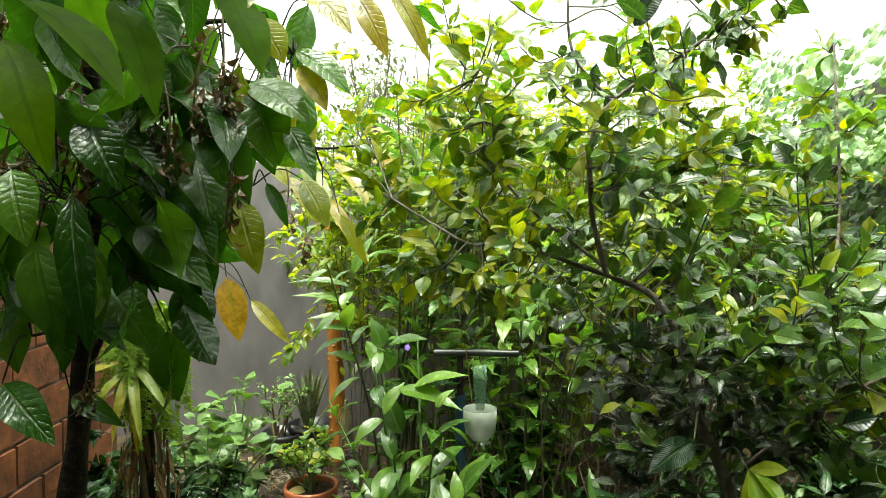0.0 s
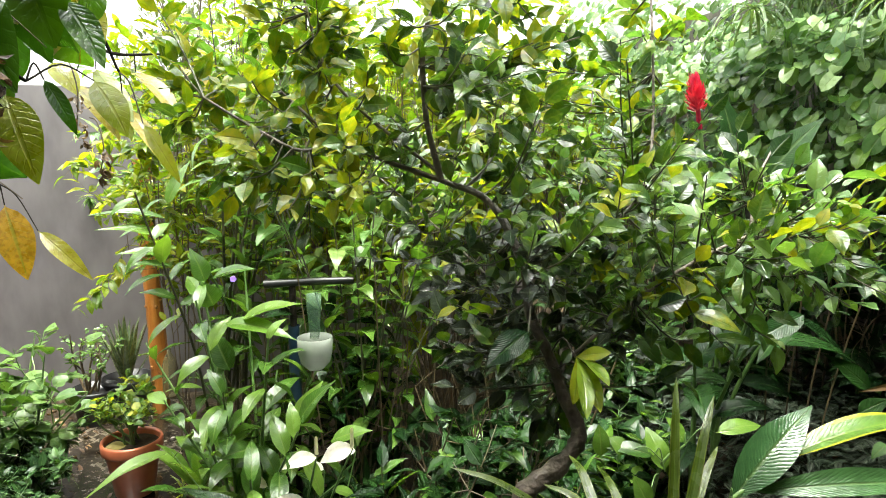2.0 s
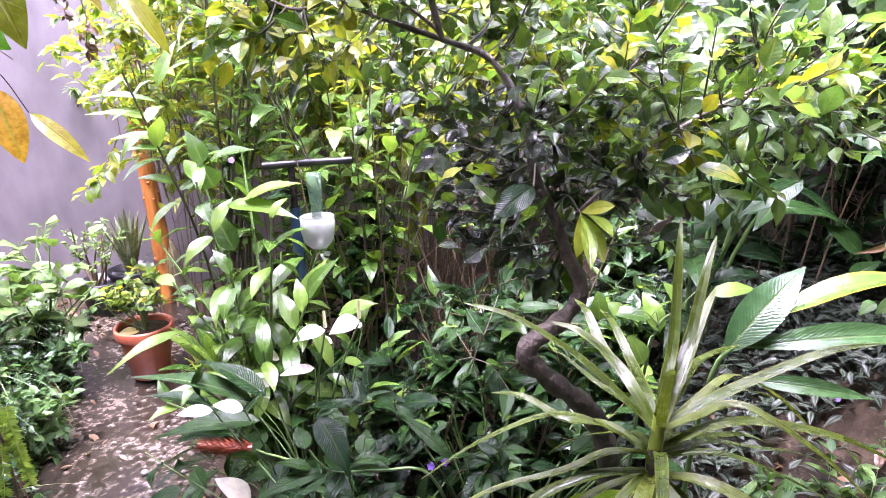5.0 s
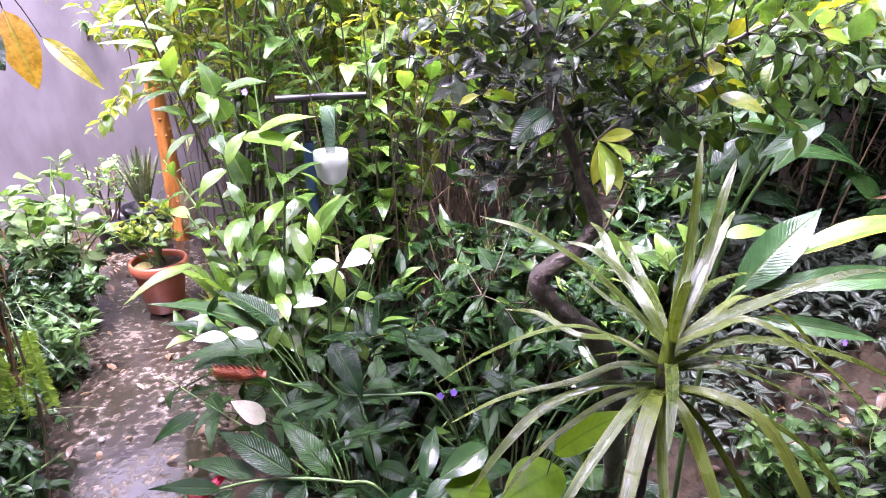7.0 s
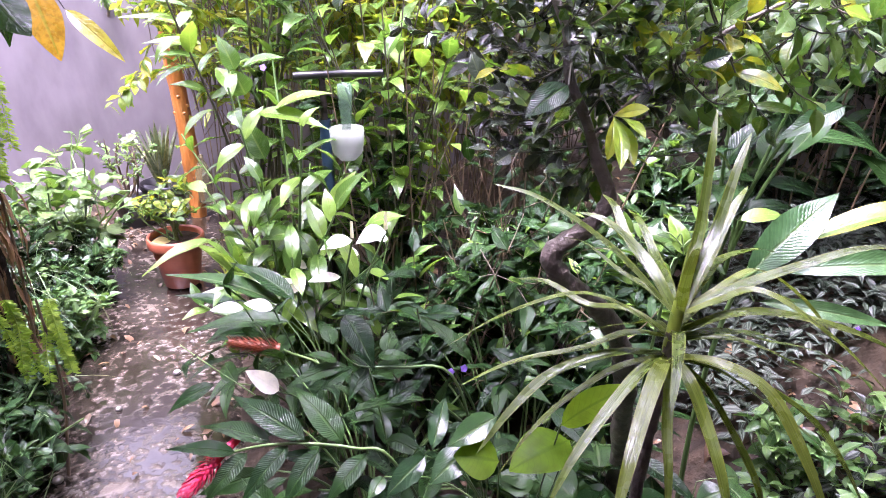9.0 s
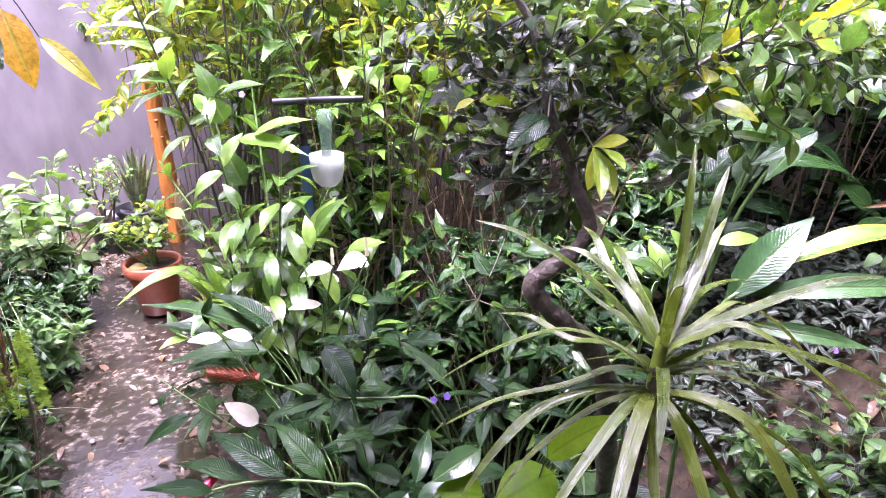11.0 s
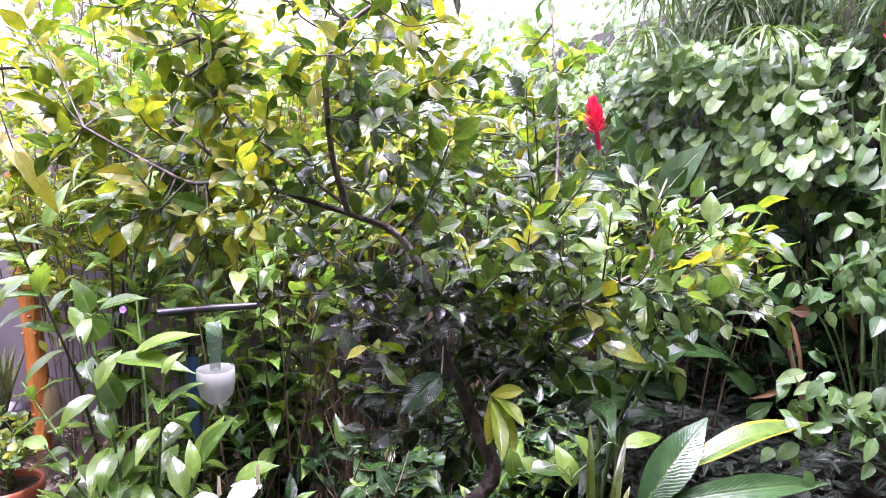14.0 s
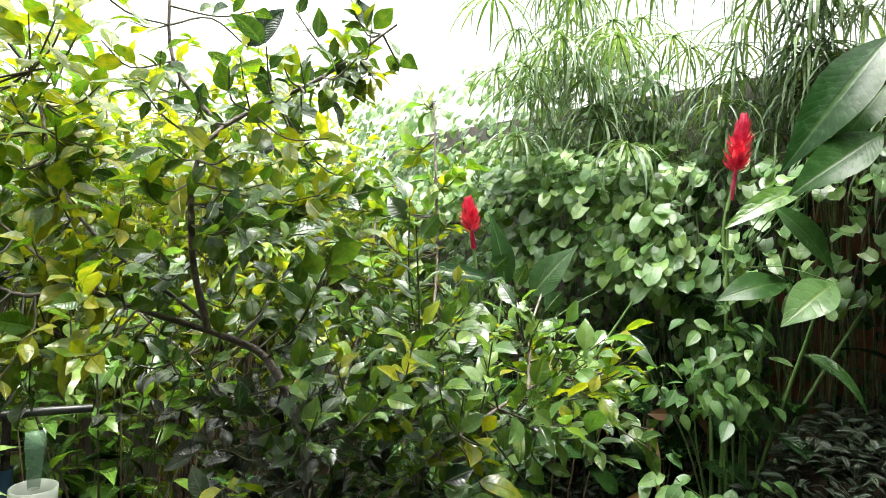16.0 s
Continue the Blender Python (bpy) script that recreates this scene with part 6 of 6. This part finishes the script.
for k, (x, y, h) in enumerate([(1.0, 1.95, 0.55), (1.3, 2.1, 0.5), (1.15, 2.4, 0.6), (1.55, 2.5, 0.5), (0.85, 1.7, 0.4)]):
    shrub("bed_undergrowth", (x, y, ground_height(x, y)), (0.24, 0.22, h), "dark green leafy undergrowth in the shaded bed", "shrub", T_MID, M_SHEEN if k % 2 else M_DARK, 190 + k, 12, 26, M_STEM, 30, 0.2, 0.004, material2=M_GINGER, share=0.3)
# long thin grass hanging over the weeds
grass = thing("hanging_grass", (-1.2, 2.3, 0.05), "thin pale grass stems trailing over the weeds", "grass", kind="stuff")
T_GRASS = leaf_set(0.34, 0.004, 3, seg=9, c=1, shape="blade", fold=0.4, droop=1.7)
rs = random.Random(61)
its = []
for i in range(150):
    x, y = rs.uniform(-1.5, -1.0), rs.uniform(1.4, 3.1)
    its.append((aim((x, y, rs.uniform(0.2, 0.5)), (rs.uniform(-0.3, 1.0), rs.uniform(-0.8, 0.4), rs.uniform(0.1, 0.7)), (0, 0, 1), rs.uniform(-0.5, 0.5), rs.uniform(0.6, 1.1)), rs.randrange(3)))
foliage(grass, its, T_GRASS, M_REED, 30, "blade")
# pots and small things by the wall
def terracotta_pot(at):
    ob = thing("flower_pot", at, "terracotta flower pot on the wet path", "pot")
    part("body", lathe([(0.0, 0.005), (0.085, 0.0), (0.09, 0.004), (0.122, 0.215)], at), M_CLAY, ob)
    part("rim", lathe([(0.122, 0.215), (0.135, 0.217), (0.139, 0.228), (0.14, 0.262), (0.136, 0.272), (0.128, 0.272), (0.122, 0.262), (0.12, 0.225)], at), M_CLAY, ob)
    part("soil", lathe([(0.121, 0.24), (0.08, 0.248), (0.03, 0.245), (0.0, 0.246)], at), M_SOIL, ob)
    return ob


terracotta_pot((-0.69, 3.24, 0.03))
T_YOUNG = leaf_set(0.055, 0.034, 4, seg=5, c=1, shape="ovate", fold=0.25, droop=0.5, wave=0.04, stalk=0.01)
shrub("potted_plant", (-0.69, 3.25, 0.27), (0.22, 0.18, 0.3), "bright green young plant in a terracotta pot", "plant", T_YOUNG, M_SHRUB_Y, 91, 11, 20, M_STEM, 120, 0.4, 0.006, material2=M_GINGER, share=0.45)


def black_pot(at, s):
    ob = thing("plant_pot", at, "black plastic plant pot by the wall", "pot")
    prof = [(0.0, 0.004), (0.1, 0.0), (0.13, 0.2), (0.14, 0.2), (0.14, 0.225), (0.13, 0.225), (0.12, 0.19), (0.0, 0.19)]
    part("body", lathe([(r * s, h * s) for r, h in prof], at), M_BLACK, ob)


black_pot((-1.1, 4.25, 0.0), 1.0)
black_pot((-0.93, 4.35, 0.0), 1.1)
shrub("succulent_shrub", (-1.12, 4.25, 0.18), (0.2, 0.15, 0.42), "grey-green shrub in a black pot", "plant", T_SMALL, M_PALE, 92, 8, 30, M_CANE, 60, 0.4)
T_SANS = leaf_set(0.5, 0.05, 4, seg=8, c=1, shape="blade", fold=0.35, droop=0.15)
rosette("snake_plant", (-0.93, 4.35, 0.2), (-0.93, 4.35, 0.2), "upright banded snake plant in a black pot", "plant", T_SANS, M_SANS, 6, 24, 1.52, 1.12)


def wooden_post():
    ob = thing("wooden_post", (-0.735, 4.3, 0), "orange peeled wooden post in front of the wall", "post")
    part("shaft", tube(spline([(-0.735, 4.3, -0.05), (-0.73, 4.3, 0.5), (-0.745, 4.3, 1.0), (-0.75, 4.3, 1.62)], 8), 0.056, 0.05, 16, 0.07, 4), M_POST, ob)
    rs = random.Random(8)
    for k in range(14):
        h, a = rs.uniform(0.2, 1.55), rs.uniform(3.4, 6.0)
        o = Vector((math.cos(a), math.sin(a), 0))
        q = Vector((-0.737, 4.3, h)) + o * 0.047
        part("knot", tube([q, q + o * 0.008, q + o * 0.012], 0.014, 0.004, 7), M_POST, ob)


wooden_post()


def hanging_bottle():
    at = (0.117, 2.0, 0.99)
    ob = thing("hanging_feeder", at, "cut cloudy plastic bottle hanging as a feeder", "feeder")
    part("cup", lathe([(0.0, 0.0), (0.025, 0.004), (0.045, 0.025), (0.053, 0.06), (0.054, 0.105), (0.051, 0.105), (0.05, 0.06), (0.042, 0.028), (0.0, 0.008)], at, 24), M_BOTTLE, ob)
    part("neck", lathe([(0.014, 0.1), (0.016, 0.13), (0.022, 0.2), (0.022, 0.24), (0.0, 0.245)], at, 16), M_BOTTLE_G, ob)


hanging_bottle()
bar = thing("feeder_bar", (0.1, 2.15, 1.23), "black plastic bar holding the feeder", "bar")
part("rod", tube([Vector((-0.03, 2.23, 1.222)), Vector((0.1, 2.2, 1.23)), Vector((0.26, 2.16, 1.235))], 0.014, 0.012, 8), M_BLACK, bar)
part("upright", tube([Vector((0.06, 2.22, 0.0)), Vector((0.06, 2.21, 0.6)), Vector((0.06, 2.21, 1.225))], 0.012, 0.011, 8), M_BARK_DARK, bar)
part("sleeve", tube([Vector((0.06, 2.215, 0.8)), Vector((0.06, 2.213, 0.95)), Vector((0.06, 2.211, 1.08))], 0.02, 0.019, 10), M_BLUE, bar, "blue plastic sleeve")



def zebrina():
    """A carpet of striped leaves over the raised bed."""
    rs = random.Random(90)
    ob = thing("wandering_plant_carpet", (1.6, 1.6, 0.3), "carpet of silver-striped purple-green creeping leaves", "ground cover", kind="stuff")
    T = leaf_set(0.062, 0.024, 4, seg=4, c=2, shape="lance", fold=0.25, droop=0.6)
    items = []
    for i in range(15000):
        x, y = rs.uniform(0.85, 2.45), rs.uniform(0.45, 2.7)
        q = noise.noise(Vector((x * 2.5, y * 2.5, 2)))
        bare = math.hypot((x - 1.36) / 0.27, (y - 1.2) / 0.23) + 0.8 * q
        if ground_height(x, y) < 0.12 + 0.12 * q or bare < 1 and rs.random() < 0.82:
            continue
        z = ground_height(x, y) + rs.uniform(0.02, 0.14 + 0.1 * q)
        a = rs.uniform(0, 6.28)
        items.append((aim((x, y, z), (math.cos(a), math.sin(a), rs.uniform(-0.3, 0.6)), Vector((0, 0, 1)) + rv(rs, 0.5), 0, rs.uniform(0.6, 1.2)), rs.randrange(4)))
    foliage(ob, items, T, M_ZEB, 60)


zebrina()


def litter():
    rs = random.Random(93)
    ob = thing("leaf_litter", (0.3, 2.0, 0.0), "fallen brown leaves on wet soil and path", "leaf litter", kind="stuff")
    T = leaf_set(0.07, 0.03, 4, seg=4, c=1, shape="ovate", fold=0.4, droop=1.2, wave=0.1)
    items = []
    for i in range(1300):
        x, y = rs.uniform(-1.5, 2.5), rs.uniform(0.6, 4.6)
        if -1.05 < x < -0.4 and rs.random() < 0.965:
            continue
        a = rs.uniform(0, 6.28)
        z = max(ground_height(x, y) + 0.012, 0.03 if -1.1 < x < -0.25 else -1)
        items.append((aim((x, y, z), (math.cos(a), math.sin(a), rs.uniform(-0.1, 0.3)), Vector((0, 0, 1)) + rv(rs, 0.3), 0, rs.uniform(0.4, 1.3)), rs.randrange(4)))
    for i in range(45):
        x, y, a = rs.gauss(1.36, 0.15), rs.gauss(1.2, 0.13), rs.uniform(0, 6.28)
        items.append((aim((x, y, ground_height(x, y) + 0.012), (math.cos(a), math.sin(a), rs.uniform(-0.1, 0.2)), Vector((0, 0, 1)) + rv(rs, 0.2), 0, rs.uniform(0.4, 1.2)), rs.randrange(4)))
    foliage(ob, items, T, M_DRY, 40)


litter()


def path_bits():
    """Small stones, husks and torn leaves scattered over the path."""
    rs = random.Random(95)
    ob = thing("path_debris", (-0.7, 2.6, 0.0), "small stones and torn leaves on the wet path", "debris", kind="stuff")
    T = leaf_set(0.05, 0.02, 4, seg=3, c=1, shape="ovate", fold=0.3, droop=0.9, wave=0.1)
    items = []
    for i in range(60):
        y = rs.uniform(1.3, 4.4)
        x = -0.66 - 0.11 * max(0.0, y - 2.0) + rs.uniform(-1, 1) ** 3 * 0.36 + rs.choice((-0.2, 0.2, 0.0))
        items.append((aim((x, y, 0.028), (rs.uniform(-1, 1), rs.uniform(-1, 1), rs.uniform(-0.05, 0.15)), Vector((0, 0, 1)) + rv(rs, 0.25), 0, rs.uniform(0.3, 1.3)), rs.randrange(4)))
    foliage(ob, items, T, M_DRY, 60, "leaf")
    for i in range(14):
        y = rs.uniform(1.3, 4.4)
        x = -0.66 - 0.11 * max(0.0, y - 2.0) + rs.uniform(-0.36, 0.36)
        r = rs.uniform(0.005, 0.02)
        part("stone", lathe([(0.001, r * 0.6), (r * 0.7, r * 0.5), (r, 0.1 * r), (r * 0.8, -r * 0.3)], (x, y, 0.02), 7), M_STONE, ob)


path_bits()


# feathery club moss hanging by the near trunk
def feathery(base, top, n, seed):
    rs = random.Random(seed)
    ob = thing("feathery_fern", base, "bright feathery hanging fern", "fern")
    T = leaf_set(0.02, 0.006, 3, seg=2, c=1, shape="lance", fold=0.2, droop=0.6)
    part("stem", tube(spline([base, Vector(base).lerp(Vector(top), 0.5) + Vector((0.02, 0.02, 0)), top], 6), 0.006, 0.004, 6), M_CANE, ob)
    for k in range(n):
        p = Vector(top) + Vector((rs.uniform(-0.13, 0.05), rs.uniform(-0.06, 0.06), rs.uniform(-0.1, 0.04)))
        e = p + Vector((rs.uniform(-0.05, 0.04), rs.uniform(-0.07, 0.05), rs.uniform(-0.4, -0.15)))
        pts = spline([p, p.lerp(e, 0.5) + Vector((rs.uniform(-0.02, 0.02), 0, 0.03)), e], 8)
        fr = part("frond", tube(pts, 0.002, 0.001, 4), M_MOSS, ob)
        its = []
        for i in range(len(pts) * 16):
            f = rs.random() * (len(pts) - 1.01)
            q = pts[int(f)].lerp(pts[int(f) + 1], f % 1)
            its.append((aim(q, Vector((rs.choice((-1, 1)), rs.uniform(-0.5, 0.5), rs.uniform(-0.7, 0.1))), Vector((0, -1, 0.6)) + rv(rs, 0.4), 0, rs.uniform(0.7, 1.3)), rs.randrange(3)))
        foliage(fr, its, T, M_MOSS, 0, "leaflet", "leaflet_work")


feathery((-1.0, 2.15, 0.05), FERN_TOP, 62, 5)

feathery((FERN_LOW[0] - 0.05, FERN_LOW[1], 0.03), FERN_LOW, 6, 6)


# ginger-like weeds and low leaves of the near left bank
peace = clump("bank_plant", (-1.05, 1.75, 0.03), "striped low ginger leaves at the path edge", "plant", [(0.2, -0.15, 0.3), (0.15, 0.2, 0.32), (0.3, 0.05, 0.25), (0.05, -0.3, 0.35)], T_MID, M_DARK, 23, 10)


def rust_spike():
    rs = random.Random(3)
    p, d = Vector((-0.27, 1.62, 0.6)), Vector((0.85, -0.1, -0.2)).normalized()
    ob = thing("rust_flower_spike", (0.0, 1.6, 0.05), "rusty red bristly flower spike", "flower")
    part("stalk", tube(spline([(0.0, 1.6, 0.05), (0.0, 1.6, 0.45), p + d * 0.15], 5), 0.005, 0.004, 6), M_STEM, ob)
    part("core", tube([p, p + d * 0.06, p + d * 0.14], 0.01, 0.018, 8), M_RUST, ob)
    its = []
    x = d.orthogonal().normalized()
    for i in range(150):
        t = i / 150
        o = Matrix.Rotation(i * 2.39996, 3, d) @ x
        its.append((aim(p + d * (0.14 * t) + o * 0.01, o + d * -0.5, d, 0, 0.6 + 0.6 * t), 0))
    foliage(ob, its, [leaf(0.026, 0.008, 3, 1, "lance", 0.4, 0.5)], M_RUST, 150, "bract")


rust_spike()
shag = thing("shaggy_trunk", (-1.04, 2.14, 0.0), "old fern trunk hung with brown roots and dead leaves", "trunk")
rs = random.Random(9)
part("trunk", tube(spline([(-1.04, 2.14, -0.03), (-1.02, 2.13, 0.5), (-1.0, 2.11, 1.1)], 6), 0.034, 0.026, 10, 0.4, 4), M_BARK_DARK, shag)
T_SHAG = leaf_set(0.2, 0.016, 4, seg=6, c=1, shape="lance", fold=0.5, droop=0.5, wave=0.25)
its = []
for i in range(170):
    a, z = rs.uniform(0, 6.28), rs.uniform(0.35, 1.1)
    o = Vector((math.cos(a), math.sin(a), 0))
    its.append((aim(Vector((-1.02, 2.125, z)) + o * rs.uniform(0.025, 0.075), o * rs.uniform(0.0, 0.6) + Vector((rs.uniform(-0.2, 0.2), 0, -1)), o, 0, rs.uniform(0.4, 1.2)), rs.randrange(4)))
foliage(shag, its, T_SHAG, M_DRY, 110, "dead_leaf")
yst = thing("strap_plant", (-1.0, 2.1, 0.0), "yellowing strap leaves by the fern", "plant")
part("stem", tube(spline([(-1.0, 2.1, 0.0), (-1.0, 2.1, 0.6), (-1.02, 2.07, 1.2)], 4), 0.012, 0.008, 7), M_CANE, yst)
blades(yst, [(-1.02, 2.06, 1.22 + dz, -1.02 + dx, 1.9 + 0.02 * k, 1.22 + dz - dl, 0.036) for k, (dx, dl, dz) in enumerate([(0.1, 0.2, 0), (0.0, 0.2, 0), (-0.1, 0.16, 0), (0.16, 0.13, 0.01), (0.05, 0.27, 0), (-0.2, 0.08, 0.02)])], "blade", M_NEAR_Y, "blade", "yellow strap leaf")
T_BROM = leaf_set(0.09, 0.012, 3, seg=5, c=1, shape="blade", fold=0.3, droop=0.7)
rosette("small_bromeliad", (-0.47, 3.2, 0.07), (-0.47, 3.2, 0.05), "small spiky green rosette beside the pot", "plant", T_BROM, M_SHRUB_Y, 19, 22, 1.3, 0.1)
T_STRAPY = leaf_set(0.34, 0.075, 3, seg=8, c=2, shape="obovate", fold=0.25, droop=0.5, wave=0.05)
rosette("birds_nest_plant", (-0.33, 2.75, 0.25), (-0.33, 2.75, 0.0), "bright upright broad-leaved rosette", "plant", T_STRAPY, M_GINGER, 27, 16, 1.45, 0.85)
rosette("birds_nest_plant", (-0.15, 2.6, 0.3), (-0.15, 2.6, 0.0), "bright upright broad-leaved rosette", "plant", T_STRAPY, M_GINGER, 28, 14, 1.45, 0.85)
deadl = thing("dead_leaf", (-1.12, 3.05, 0.05), "pale dead strap leaf on the path edge", "leaf")
blades(deadl, [(-1.2, 3.25, 0.16, -1.02, 3.0, 0.05, 0.035), (-1.25, 3.15, 0.14, -1.08, 2.95, 0.04, 0.03)], "blade", M_PALEDRY, "blade")
for k, (x, y, z) in enumerate([(-0.12, 2.1, 1.27), (0.3, 1.35, 0.6), (0.33, 1.33, 0.62), (1.5, 1.3, 0.6)]):
    fl = thing("violet_flower", (x, y, z), "small violet wild flower", "flower", "violet flowers")
    foliage(fl, [(aim((x, y, z), (math.cos(i * 1.26), -0.3 + math.sin(i * 1.26) * 0.5, math.sin(i * 1.26)), (0, -1, 0.2), 0, 1.0), 0) for i in range(5)], [leaf(0.011, 0.01, 3, 1, "obovate", 0.1, 0.3)], M_PURPLE, 5, "petal")


# air plants on the wall
def air_plant(x, z, seed):
    rs = random.Random(seed)
    ob = thing("air_plant", (x, WALL_Y - 0.02, z), "small pale air plant on the grey wall", "plant")
    T = leaf_set(0.09, 0.011, 3, seg=4, c=1, shape="blade", fold=0.3, droop=1.0)
    its = []
    for i in range(34):
        d = rv(rs)
        d.y = -abs(d.y) - 0.1
        its.append((aim((x, WALL_Y - 0.035, z), d, (0, 0, 1), 0, rs.uniform(0.6, 1.1)), rs.randrange(3)))
    foliage(ob, its, T, M_PALE, 34, "blade")
    part("root_tuft", tube(spline([(x, WALL_Y - 0.02, z), (x + 0.01, WALL_Y - 0.03, z - 0.05), (x - 0.005, WALL_Y - 0.02, z - 0.11)], 4), 0.022, 0.008, 7, 0.2, 3), M_BARK, ob)


air_plant(-1.15, 1.36, 1)
air_plant(-0.62, 1.3, 2)


def amber_bottle():
    at = (-0.66, 4.25, 0.12)
    ob = thing("plastic_bottle", at, "upturned amber plastic bottle beside the post", "bottle")
    part("body", lathe([(0.0, 0.0), (0.045, 0.002), (0.05, 0.02), (0.05, 0.2), (0.03, 0.26), (0.014, 0.29), (0.014, 0.32), (0.0, 0.322)], at, 20), M_BOTTLE_B, ob)


amber_bottle()
fallen = thing("fallen_leaf", (-0.76, 3.2, 0.28), "pale yellow leaf lying in the flower pot", "leaf")
blades(fallen, [(-0.71, 3.22, 0.275, -0.8, 3.19, 0.285, 0.06)], "ovate", M_PALEDRY)


def brick_skin(wall, x, face, y0, y1, z1, seed):
    """Single bricks laid in running bond on a mortar core."""
    rs = random.Random(seed)
    L, H, D = 0.29, 0.17, 0.02
    me = []
    for k in range(4):
        j = 0.004 * k
        V, F, UV = box(0, 0.006 + j, 0.006, D, L - 0.006, H - 0.006 - j * 0.5)
        V = [(a if a < D / 2 else a - 0.004 * ((b < 0.02) + (c < 0.02)), b, c) for a, b, c in V]
        m = mesh("brick", V, F, UV, False)
        m.materials.append(M_BRICK)
        me.append(m)
    row = 0
    z = 0.0
    while z < z1:
        y = y0 - (L / 2 if row % 2 else 0)
        while y < y1:
            ob = new("brick", me[rs.randrange(4)])
            ob.parent = wall
            ob.matrix_basis = Matrix.Translation((x + rs.uniform(-0.002, 0.002), y, z)) @ (Matrix.Rotation(math.pi, 4, 'Z') @ Matrix.Translation((0, -L, 0)) if face < 0 else Matrix())
            y += L
        z += H
        row += 1


brick_skin(wall_left, -1.62, 1, 2.05, 2.95, 2.0, 1)
brick_skin(wall_right, 2.62, -1, 0.2, 1.25, 2.4, 2)
